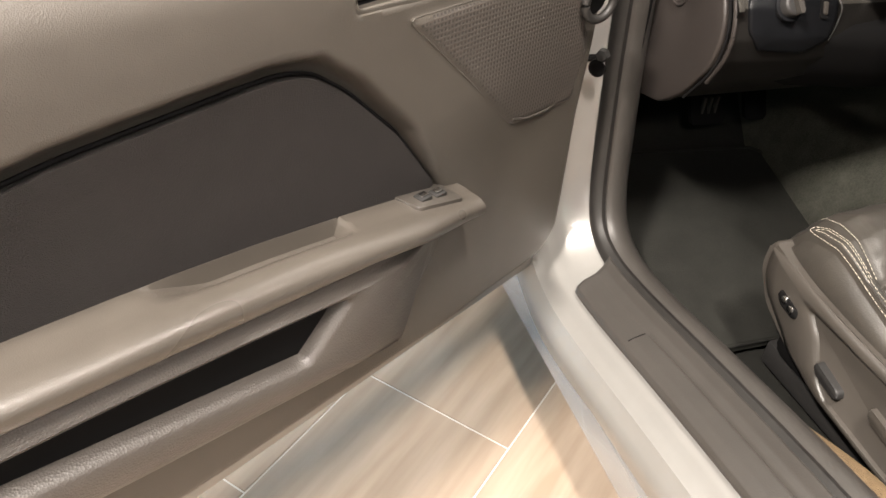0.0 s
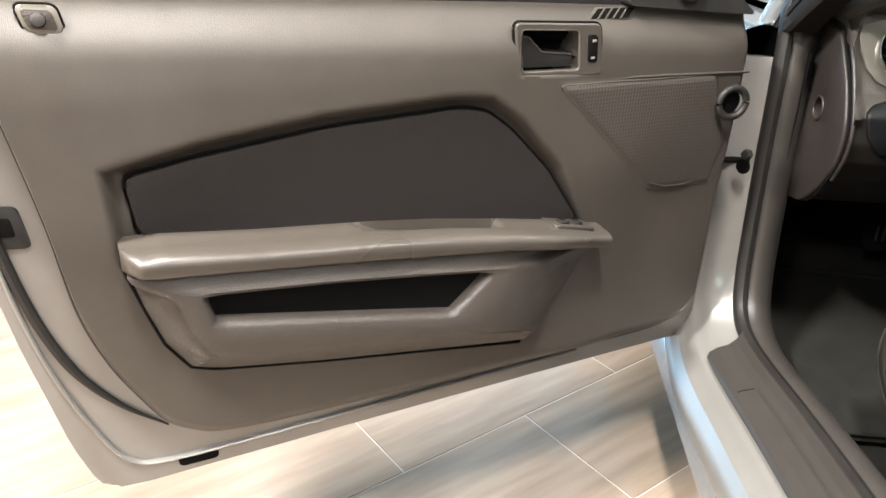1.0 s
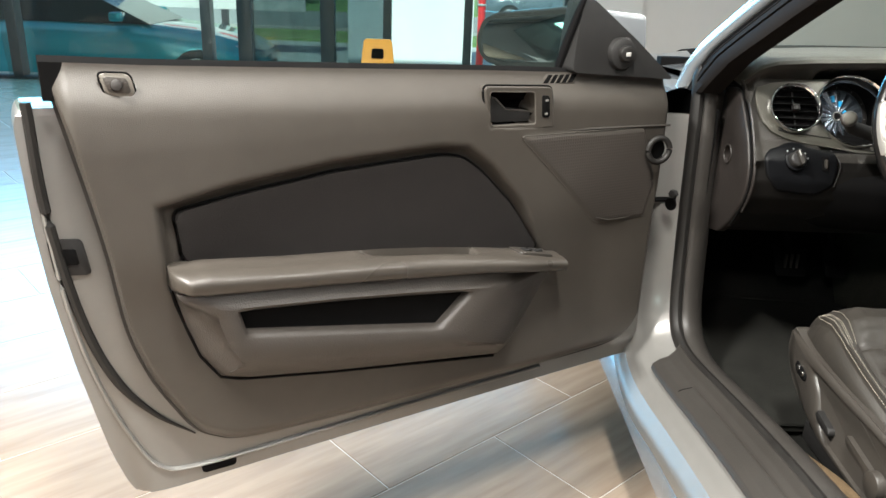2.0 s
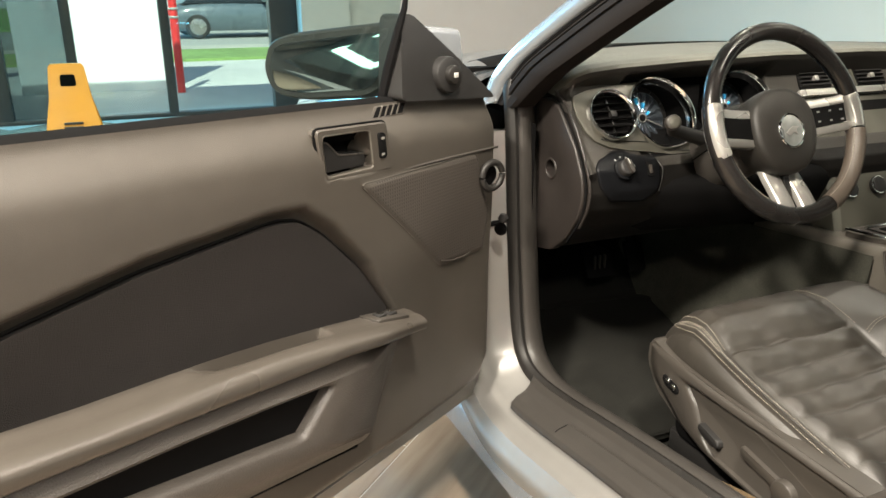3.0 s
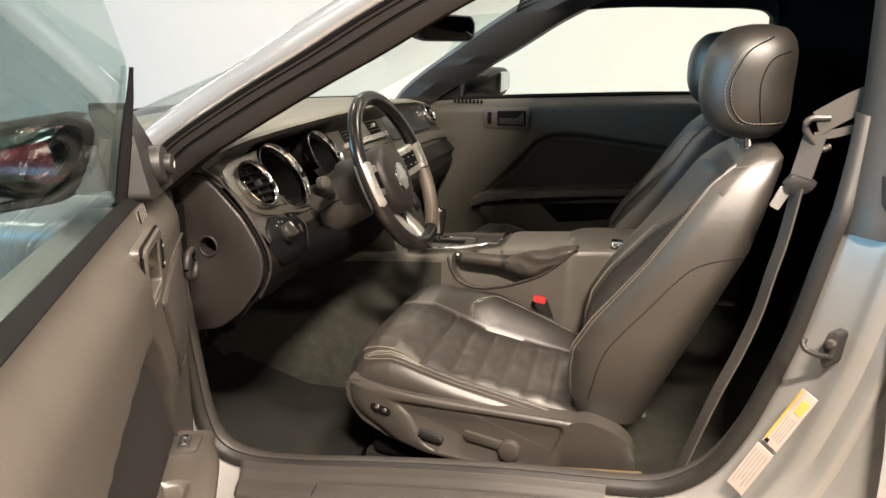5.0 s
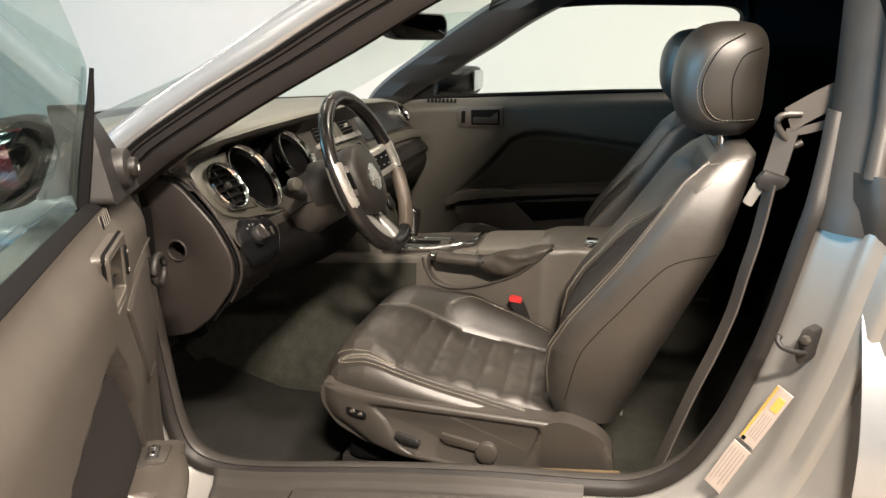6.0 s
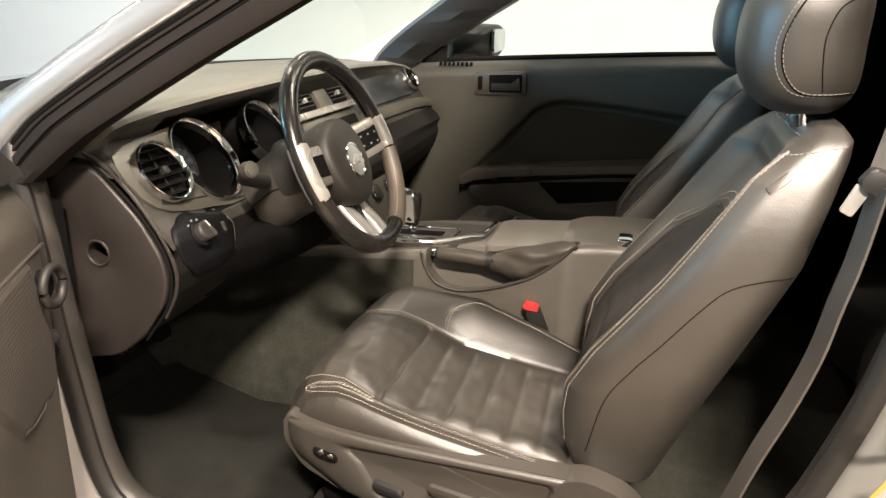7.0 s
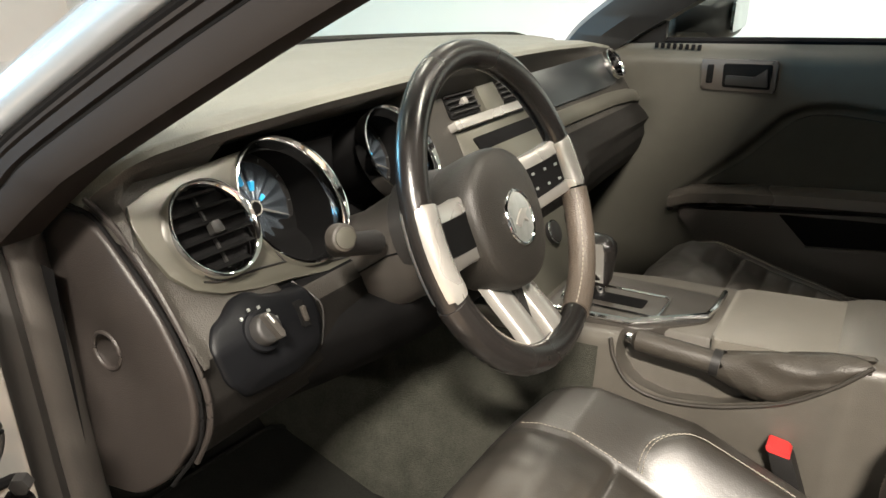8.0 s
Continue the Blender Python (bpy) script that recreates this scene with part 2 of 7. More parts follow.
M_TILE = tile_material()
for m_, r_ in ((M_TILE, 0.24), (M_PAINT, 0.26), (M_JAMB, 0.32)):
    b_ = m_.node_tree.nodes["Principled BSDF"]
    m_.node_tree.links.remove(b_.inputs["Roughness"].links[0])
    b_.inputs["Roughness"].default_value = r_
M_GROUT = material("pale_grout", (0.36, 0.335, 0.30), 0.8, vary=0.1)


def grille_material():
    m = material("perforated_speaker_grille", (0.045, 0.039, 0.035), 0.5, vary=0.05)
    nt = m.node_tree
    b = nt.nodes["Principled BSDF"]
    co = nt.nodes.new("ShaderNodeTexCoord")
    w = nt.nodes.new("ShaderNodeTexWave")
    w.bands_direction = "Z"
    w.inputs["Scale"].default_value = 55.0
    nt.links.new(co.outputs["Object"], w.inputs["Vector"])
    bp = nt.nodes.new("ShaderNodeBump")
    bp.inputs["Strength"].default_value, bp.inputs["Distance"].default_value = 0.4, 0.0008
    nt.links.new(w.outputs["Fac"], bp.inputs["Height"])
    w2 = nt.nodes.new("ShaderNodeTexWave")
    w2.bands_direction = "X"
    w2.inputs["Scale"].default_value = 55.0
    nt.links.new(co.outputs["Object"], w2.inputs["Vector"])
    both = nt.nodes.new("ShaderNodeMath")
    both.operation = "MAXIMUM"
    nt.links.new(w.outputs["Fac"], both.inputs[0])
    nt.links.new(w2.outputs["Fac"], both.inputs[1])
    nt.links.new(both.outputs[0], bp.inputs["Height"])
    ramp = nt.nodes.new("ShaderNodeValToRGB")
    ramp.color_ramp.elements[0].position, ramp.color_ramp.elements[0].color = 0.15, (0.015, 0.0130, 0.0112, 1)
    ramp.color_ramp.elements[1].position, ramp.color_ramp.elements[1].color = 0.6, (0.043, 0.037, 0.032, 1)
    nt.links.new(both.outputs[0], ramp.inputs["Fac"])
    nt.links.new(ramp.outputs[0], b.inputs["Base Color"])
    nt.links.new(bp.outputs[0], b.inputs["Normal"])
    return m


M_GRILLE = grille_material()

# ---- building helpers ----
V = Vector


def part(name, bm, mat, parent=None, label="", sharp=38.0):
    """Links a bmesh as one mesh object under a thing or a part."""
    bmesh.ops.recalc_face_normals(bm, faces=bm.faces[:])
    lim = radians(sharp)
    for e in bm.edges:
        e.smooth = len(e.link_faces) == 2 and e.calc_face_angle(0) < lim
    for f in bm.faces:
        f.smooth = True
    me = bpy.data.meshes.new(name)
    bm.to_mesh(me)
    bm.free()
    for one in mat if isinstance(mat, (list, tuple)) else [mat]:
        me.materials.append(one)
    ob = new(name, me)
    if parent:
        ob.parent = parent
    if label:
        tagged(ob, label)
    return ob


def curve(points, n=40):
    """A smooth open line through the points."""
    p = [V(q) for q in points]
    p = [p[0] * 2 - p[1]] + p + [p[-1] * 2 - p[-2]]
    out = []
    spans = len(p) - 3
    for i in range(n + 1):
        s = min(i / n * spans, spans - 1e-6)
        k, t = int(s), s - int(s)
        a, b, c, d = p[k:k + 4]
        out.append(0.5 * (2 * b + (c - a) * t + (2 * a - 5 * b + 4 * c - d) * t * t + (3 * b - a - 3 * c + d) * t ** 3))
    return out


def loft(rings, ring_closed=True, caps=True, loop=False, bm=None, mat_index=0):
    bm = bm or bmesh.new()
    rows = [[bm.verts.new(q) for q in r] for r in rings]
    n = len(rows[0])
    for a, b in list(zip(rows, rows[1:])) + ([(rows[-1], rows[0])] if loop else []):
        for i in range(n if ring_closed else n - 1):
            j = (i + 1) % n
            bm.faces.new((a[i], a[j], b[j], b[i])).material_index = mat_index
    if caps and not loop and ring_closed:
        bm.faces.new(rows[0])
        bm.faces.new(rows[-1])
    return bm


def tube(points, r, sides=8, closed=False, bm=None, squash=1.0, up=(0, 0, 1)):
    """A round or flattened bar along a line."""
    p = [V(q) for q in points]
    rings = []
    for i, q in enumerate(p):
        a = p[i - 1] if i or closed else q
        b = p[(i + 1) % len(p)] if i < len(p) - 1 or closed else q
        t = (b - a).normalized()
        side = t.cross(V(up))
        if side.length < 0.1:
            side = t.cross(V((1, 0, 0)))
        side.normalize()
        top = side.cross(t)
        rr = r[i] if isinstance(r, (list, tuple)) else r
        rings.append([q + side * math.cos(k / sides * math.tau) * rr + top * math.sin(k / sides * math.tau) * rr * squash for k in range(sides)])
    return loft(rings, caps=True, loop=closed, bm=bm)


def prism(outline, place, w0, w1, bevel=0.003, seg=2, bm=None):
    """A plate of the outline (u, v), set into space by place(u, v, w), with rounded rims on its w1 side."""
    own = bmesh.new()
    lo = [own.verts.new(place(u, v, w0)) for u, v in outline]
    hi = [own.verts.new(place(u, v, w1)) for u, v in outline]
    own.faces.new(lo)
    top = own.faces.new(hi)
    n = len(lo)
    for i in range(n):
        j = (i + 1) % n
        own.faces.new((lo[i], lo[j], hi[j], hi[i]))
    if bevel:
        bmesh.ops.bevel(own, geom=list(top.edges), offset=bevel, segments=seg, profile=0.5, affect="EDGES", clamp_overlap=True)
    if bm is None:
        return own
    me = bpy.data.meshes.new("piece")
    own.to_mesh(me)
    own.free()
    bm.from_mesh(me)
    bpy.data.meshes.remove(me)
    return bm


def box(x0, x1, y0, y1, z0, z1, bevel=0.004, seg=2, bm=None):
    own = bmesh.new()
    bmesh.ops.create_cube(own, size=1.0, matrix=Matrix.Translation(((x0 + x1) / 2, (y0 + y1) / 2, (z0 + z1) / 2)) @ Matrix.Diagonal((x1 - x0, y1 - y0, z1 - z0, 1)))
    if bevel:
        bmesh.ops.bevel(own, geom=own.edges[:], offset=bevel, segments=seg, profile=0.5, affect="EDGES", clamp_overlap=True)
    if bm is None:
        return own
    me = bpy.data.meshes.new("piece")
    own.to_mesh(me)
    own.free()
    bm.from_mesh(me)
    bpy.data.meshes.remove(me)
    return bm


def rounded(points, r=0.02, seg=4):
    """An outline with its corners rounded."""
    out = []
    n = len(points)
    for i in range(n):
        a, b, c = V(points[i - 1]), V(points[i]), V(points[(i + 1) % n])
        k = min(r, (a - b).length * 0.45, (c - b).length * 0.45)
        p, q = b + (a - b).normalized() * k, b + (c - b).normalized() * k
        for s in range(seg + 1):
            t = s / seg
            out.append(tuple((1 - t) ** 2 * p + 2 * t * (1 - t) * b + t * t * q))
    return out


def grow(points, by):
    """The outline moved outwards (for anticlockwise or clockwise outlines alike) by a distance."""
    n = len(points)
    area = sum(points[i - 1][0] * points[i][1] - points[i][0] * points[i - 1][1] for i in range(n))
    s = 1 if area > 0 else -1
    out = []
    for i in range(n):
        a, b, c = V(points[i - 1]), V(points[i]), V(points[(i + 1) % n])
        e1, e2 = (b - a).normalized(), (c - b).normalized()
        m = V((e1.y + e2.y, -e1.x - e2.x)) * s
        out.append(tuple(b + m.normalized() * by))
    return out


def inside(points, u, v):
    """The signed distance to an outline: positive inside."""
    best, hit = 9.0, False
    n = len(points)
    for i in range(n):
        ax, ay = points[i - 1]
        bx, by = points[i]
        dx, dy = bx - ax, by - ay
        t = max(0.0, min(1.0, ((u - ax) * dx + (v - ay) * dy) / (dx * dx + dy * dy + 1e-12)))
        best = min(best, math.hypot(u - ax - t * dx, v - ay - t * dy))
        if (ay > v) != (by > v) and u < (bx - ax) * (v - ay) / (by - ay) + ax:
            hit = not hit
    return best if hit else -best


def smooth(a, b, x):
    t = max(0.0, min(1.0, (x - a) / (b - a)))
    return t * t * (3 - 2 * t)


def lerp(table, x):
    """Linear look-up in rows of (x, value), in rising order of x."""
    if x <= table[0][0]:
        return table[0][1]
    for (a, p), (b, q) in zip(table, table[1:]):
        if x <= b:
            return p + (q - p) * (x - a) / (b - a)
    return table[-1][1]


def ring(center, radius, normal, up=(0, 0, 1), n=40, squash=1.0, a0=0.0, a1=math.tau, closed=True):
    nn = V(normal).normalized()
    x = nn.cross(V(up)).normalized()
    y = x.cross(nn)
    m = n if closed else n + 1
    return [V(center) + x * math.cos(a0 + (a1 - a0) * i / n) * radius + y * math.sin(a0 + (a1 - a0) * i / n) * radius * squash for i in range(m)]


def disc(center, radius, normal, depth, bevel=0.003, n=32, bm=None, squash=1.0):
    nn = V(normal).normalized()
    x = nn.cross(V((0, 0, 1)))
    x = x.normalized() if x.length > 0.1 else V((1, 0, 0))
    y = x.cross(nn)
    c = V(center)
    return prism([(math.cos(i / n * math.tau) * radius, math.sin(i / n * math.tau) * radius * squash) for i in range(n)],
                 lambda u, v, w: c + x * u + y * v + nn * w, -depth, 0.0, bevel, 2, bm)


def sheet(fn, nu, nv, mat_of=None, thick=0.0):
    """A surface from fn(s, t) over the unit square; mat_of gives a face's material."""
    bm = bmesh.new()
    g = [[bm.verts.new(fn(i / nu, j / nv)) for j in range(nv + 1)] for i in range(nu + 1)]
    for i in range(nu):
        for j in range(nv):
            f = bm.faces.new((g[i][j], g[i + 1][j], g[i + 1][j + 1], g[i][j + 1]))
            if mat_of:
                f.material_index = mat_of((i + 0.5) / nu, (j + 0.5) / nv)
    return bm


def stitches(points, name, parent, label, r=0.00062, length=0.0046, gap=0.0022):
    """A line of short thread stitches as one seam."""
    p = [V(q) for q in points]
    bm = bmesh.new()
    left, on, start = length, True, p[0]
    for a, b in zip(p, p[1:]):
        at, run = a, (b - a).length
        if run < 1e-6:
            continue
        t = (b - a) / run
        while run > left:
            nxt = at + t * left
            if on:
                tube([start, nxt], r, 4, bm=bm)
            at, run = nxt, run - left
            on, start = not on, nxt
            left = length if on else gap
        left -= run
    return part(name, bm, M_STITCH, parent, label)

# ---- the showroom ----
def plain(a, b, c):
    return V((a, b, c))


def slab(name, x0, x1, y0, y1, z0, z1, mat, label, category):
    return tagged(part(name, box(x0, x1, y0, y1, z0, z1, 0.0), mat), label, category, kind="structure")


ground = slab("ground", -120, 120, -120, 160, -0.6, -0.21, M_ASPH, "sunlit pale concrete apron outside the windows", "ground")
floor = slab("floor", -7.2, 3.6, -5.2, 6.4, -0.2, -0.0016, M_GROUT, "pale grout bed of the tiled showroom floor", "floor")
slab("wall_east", 3.4, 3.6, -5.2, 6.4, 0, CEIL, M_WALL_R, "plain pale painted showroom wall", "wall")
for nm, x0, x1, z0, z1 in (("wall_south", -7.2, -5.0, 0, CEIL), ("wall_south", -4.3, 3.4, 0, CEIL), ("wall_south", -5.0, -4.3, 1.7, CEIL), ("wall_south", -5.0, -4.3, 0, 0.9)):
    slab(nm, x0, x1, -5.4, -5.2, z0, z1, M_GREYWALL, "dark grey painted wall round a small window", "wall")
# Unseen wall, closed and dark to keep fill light off the cabin.
slab("wall_west", -7.4, -7.2, -5.4, 6.4, 0, CEIL, M_GREYWALL, "unseen showroom wall, dark grey to cut bounced light", "wall")
win2 = tagged(part("window_2", box(-5.0, -4.3, -5.34, -5.26, 0.9, 0.96, 0.004), M_FRAME), "small black framed window in the back wall", "window", kind="structure")
for x0 in (-5.0, -4.36):
    part("mullion", box(x0, x0 + 0.06, -5.34, -5.26, 0.96, 1.7, 0.004), M_FRAME, win2)
slab("wall_north", 0.16, 3.4, 6.2, 6.4, 0, CEIL, M_WALL, "plain white painted wall beside the shop window", "wall")
slab("pier", 0.16, 0.62, 6.0, 6.197, 0, CEIL, M_WALL, "white painted wall pier beside the window frame", "wall")
slab("skirting", 0.17, 0.63, 5.985, 5.998, 0, 0.17, M_BASE, "white painted skirting board along the pier", "baseboard")
slab("skirting", 0.632, 3.39, 6.183, 6.197, 0, 0.17, M_BASE, "white painted skirting board along the wall", "baseboard")
# Ceiling is out of view; its grey is chosen to lower bounced light.
slab("ceiling", -7.4, 3.6, -5.4, 6.4, CEIL, CEIL + 0.2, M_CEIL, "unseen ceiling, grey to cut bounced light", "ceiling")
slab("wall_lintel", -7.2, 0.16, 6.2, 6.4, 2.75, CEIL, M_WALL, "white wall over the shop windows", "wall")

for lx, ly in LAMPS:
    lamp = tagged(part("ceiling_light", box(lx - 0.10, lx + 0.10, ly - 0.31, ly + 0.31, CEIL - 0.02, CEIL - 0.002, 0.004), M_BASE), "slim white rectangular ceiling light", "ceiling light", "ceiling lights")
    part("diffuser", box(lx - 0.08, lx + 0.08, ly - 0.28, ly + 0.28, CEIL - 0.026, CEIL - 0.0205, 0.0), M_LAMPGLOW, lamp, "glowing white diffuser")

# shop window: frames and panes
win = tagged(part("window_1", box(-7.2, 0.16, 6.2, 6.32, 0, 0.035, 0.004), M_FRAME), "black aluminium shop window with tall glass panes", "window", kind="structure")
for x0, x1 in ((-7.2, -7.1), (-5.6, -5.5), (-3.68, -3.58), (-3.32, -3.18), (-2.50, -2.36), (-1.88, -1.80), (-1.08, -1.0), (-0.10, 0.16)):
    part("mullion", box(x0, x1, 6.19, 6.33, 0.035, 2.74, 0.004), M_FRAME, win)
part("top_rail", box(-7.2, 0.16, 6.2, 6.32, 2.66, 2.748, 0.004), M_FRAME, win)
for x0, x1, m in ((-7.1, -5.6, M_SHOPGLASS), (-5.5, -3.68, M_SHOPGLASS), (-3.58, -3.32, M_SHOPGLASS), (-3.18, -2.5, M_DARKGLASS), (-2.36, -1.88, M_DARKGLASS), (-1.8, -1.08, M_SHOPGLASS), (-1.0, -0.1, M_SHOPGLASS)):
    pane = part("pane", box(x0, x1, 6.25, 6.26, 0.036, 2.66, 0.0), m, win)
    pane.visible_shadow = False

# outside
slab("paving", -60, 60, 6.42, 13.5, -0.209, -0.12, M_ASPH, "sunlit pale concrete apron outside the windows", "pavement")
slab("grass_verge", -60, 60, 13.5, 16.0, -0.209, -0.07, M_GRASS, "strip of bright mown grass", "grass")
slab("road", -60, 60, 17.6, 26, -0.209, -0.1, M_ROAD, "sunlit asphalt road", "road")
slab("grass_verge", -60, 60, 26.5, 60, -0.209, -0.05, M_GRASS, "wide bright mown lawn", "grass")
# Added panel: its white stands in for the overbright view behind this pane.
slab("white_screen", -2.6, -0.85, 9.4, 9.5, -0.12, 3.2, M_SCREENWHITE, "plain white panel standing in for the glare outside", "panel")

# ---- the car ----
car = tagged(new("car"), "silver two-door coupe with black interior, driver's door open", "car")

# outline of the driver's door opening, front top to rear top: (y, z)
OPEN = [(0.115, 0.985), (0.098, 0.90), (0.084, 0.80), (0.070, 0.66), (0.055, 0.54), (0.038, 0.44), (0.010, 0.385), (-0.05, 0.366), (-0.15, 0.372), (-0.30, 0.394),
        (-0.45, 0.414), (-0.60, 0.430), (-0.76, 0.441), (-0.835, 0.455), (-0.897, 0.502), (-0.938, 0.572), (-0.966, 0.648), (-0.995, 0.746), (-1.022, 0.880), (-1.045, 0.989), (-1.058, 1.067)]


def opening(n=90):
    """Points and outward directions along the door opening."""
    p = [(q.x, q.y) for q in curve([(y, z, 0) for y, z in OPEN], n)]
    out = []
    for i, (y, z) in enumerate(p):
        a, b = p[max(0, i - 1)], p[min(n, i + 1)]
        t = V((b[0] - a[0], b[1] - a[1])).normalized()
        out.append((y, z, t.y, -t.x))
    return out


def lean(z):
    return 0.42 * max(0.0, z - 0.93)


def strip(profile, name, mat, label, i0=0, i1=None, close=True, rear=None):
    """A strip of the body along the door opening; profile: (outward, x), which turns into rear along the rear jamb."""
    pts = opening()[i0:i1]
    rings = []
    for y, z, oy, oz in pts:
        f = smooth(0.455, 0.60, z) if y < -0.5 else 0.0
        rings.append([V((x + (q - x) * f + lean(z), y + (o + (p - o) * f) * oy * SIDE, z + (o + (p - o) * f) * oz * SIDE)) for (o, x), (p, q) in zip(profile, rear or profile)])
    return part(name, loft(rings, ring_closed=close, caps=close), mat, car, label)


SIDE = 1.0
_p = opening()[45]
if _p[3] > 0:
    SIDE = -1.0
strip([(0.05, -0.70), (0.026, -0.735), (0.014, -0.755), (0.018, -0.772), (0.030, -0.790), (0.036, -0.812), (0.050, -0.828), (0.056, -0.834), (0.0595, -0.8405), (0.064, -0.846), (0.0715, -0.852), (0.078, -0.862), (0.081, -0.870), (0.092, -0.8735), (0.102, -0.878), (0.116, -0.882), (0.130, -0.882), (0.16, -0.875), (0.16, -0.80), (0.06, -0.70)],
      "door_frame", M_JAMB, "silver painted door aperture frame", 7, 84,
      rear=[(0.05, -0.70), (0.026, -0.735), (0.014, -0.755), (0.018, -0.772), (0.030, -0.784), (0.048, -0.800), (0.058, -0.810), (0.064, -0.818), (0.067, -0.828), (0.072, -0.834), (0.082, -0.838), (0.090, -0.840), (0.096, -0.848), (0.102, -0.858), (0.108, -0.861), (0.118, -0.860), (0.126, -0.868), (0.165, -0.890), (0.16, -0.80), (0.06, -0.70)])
strip([(0.016, -0.778), (0.006, -0.779), (-0.002, -0.774), (-0.006, -0.766), (-0.003, -0.758), (0.004, -0.754), (0.010, -0.755), (0.020, -0.762)],
      "door_seal", M_RUBBER, "black rubber weatherstrip round the door opening")
strip([(0.008, -0.756), (0.002, -0.748), (0.000, -0.738), (0.004, -0.726), (0.012, -0.714), (0.024, -0.702), (0.034, -0.698), (0.030, -0.725), (0.018, -0.75)],
      "sill_trim", M_RUBTRIM, "dark brown-grey plastic lining inside the door seal")

# black scuff plate on the sill
op = opening()
idx = [i for i, q in enumerate(op) if -0.80 < q[0] < -0.012 and q[1] < 0.46]


SILL = sorted((q[0], q[1]) for q in op if -0.82 < q[0] < 0.0 and q[1] < 0.46)


def sill_at(y):
    return lerp(SILL, y)


def scuff(s, t):
    y = -0.042 - 0.70 * s
    z = sill_at(y)
    prof = [(0.000, -0.7735), (-0.016, -0.784), (-0.0265, -0.797), (-0.0325, -0.818), (-0.041, -0.832), (-0.05, -0.836)]
    k = t * (len(prof) - 1)
    i = min(int(k), len(prof) - 2)
    o = prof[i][0] + (prof[i + 1][0] - prof[i][0]) * (k - i)
    x = prof[i][1] + (prof[i + 1][1] - prof[i][1]) * (k - i)
    edge = 0.004 * smooth(0, 0.012, s) * smooth(0, 0.04, t) * smooth(1.0, 0.96, t)
    groove = -0.0025 if 0.34 < t < 0.37 and 0.25 < s else 0
    return V((x - edge * 0.5 - 0.001, y - 0.02 * t * (1 - smooth(0, 0.05, s)), z + o + edge + groove + 0.002))


sp = part("scuff_plate", sheet(scuff, 120, 30), M_RUBTRIM, car, "black plastic sill scuff plate")
part("joint", tube([scuff(0.25, 0.42 + 0.04 * i) for i in range(8)], 0.0012, 5), M_BLACK, sp)

# outer rocker step below the sill, and lower skirt
rock = [(-0.870, 0.268), (-0.874, 0.262), (-0.878, 0.235), (-0.872, 0.17), (-0.84, 0.15), (-0.80, 0.15), (-0.80, 0.265)]
part("rocker_panel", loft([[V((x, y, z)) for x, z in rock] for y in (0.35, 0.1, -0.3, -0.7, -1.2)]), M_PAINT, car, "silver painted rocker panel")

# A-pillars, roof rails, header
AP_LOW = [(-0.757, 0.078, 0.895), (-0.750, 0.034, 0.930), (-0.745, 0.0, 0.955), (-0.740, -0.036, 0.978), (-0.702, -0.182, 1.067), (-0.671, -0.315, 1.142), (-0.638, -0.443, 1.219), (-0.61, -0.56, 1.275), (-0.59, -0.70, 1.315), (-0.585, -0.95, 1.335), (-0.60, -1.25, 1.32)]
AP_UP = [(-0.757, 0.175, 0.895), (-0.750, 0.165, 0.930), (-0.745, 0.150, 0.955), (-0.731, 0.108, 0.999), (-0.702, 0.013, 1.068), (-0.676, -0.087, 1.131), (-0.642, -0.214, 1.212), (-0.60, -0.40, 1.315), (-0.575, -0.60, 1.375), (-0.565, -0.90, 1.40), (-0.58, -1.25, 1.385)]


def pillar(side, names):
    k = -side
    low, up = curve(AP_LOW, 48), curve(AP_UP, 48)
    rings, outer, seal = [], [], []
    for a, b in zip(low, up):
        e = (b - a)
        m = a + e * 0.5
        inn = V((1, 0, 0)) * 0.035
        pts = [a + e * f - inn * o for f, o in ((0.0, 0.0), (0.02, 0.35), (0.12, 0.55), (0.34, 0.62), (0.36, 0.44), (0.385, 0.44), (0.41, 0.64), (0.52, 0.68), (0.54, 0.50), (0.555, 0.50), (0.575, 0.62), (0.62, 0.58), (0.64, 0.1), (0.98, -0.2), (0.98, -1.0), (0.5, -1.5), (0.05, -0.9))]
        rings.append([V((k * q.x, q.y, q.z)) for q in pts])
        o = [a + e * f - inn * w for f, w in ((0.69, 0.0), (0.69, 0.62), (0.71, 0.78), (0.78, 0.98), (0.90, 1.10), (1.02, 1.08), (1.11, 0.85), (1.14, 0.4), (1.12, 0.0))]
        outer.append([V((k * q.x, q.y, q.z)) for q in o])
    part(names[0], loft(rings), M_PILLAR if side < 0 else M_LINING, car, names[2])
    for f, o_, r_ in ((0.372, 0.40, 0.0035), (0.665, 0.42, 0.0065)):
        part("pillar_seal", tube([V((k * (a.x + (b - a).x * f - 0.035 * o_), (a + (b - a) * f).y, (a + (b - a) * f).z)) for a, b in zip(low, up)], r_, 8), M_BLACK, car, "black rubber strip along the windscreen pillar")
    part(names[1], loft(outer), M_PAINT, car, "silver painted windscreen pillar")


pillar(-1, ("pillar_trim", "pillar", "dark rubber and plastic trim of the windscreen pillar"))
pillar(1, ("pillar_trim", "pillar", "dark trim of the windscreen pillar"))
# roof and headliner
ROOF_Y = [-0.58 - 0.92 * i / 20 for i in range(21)]
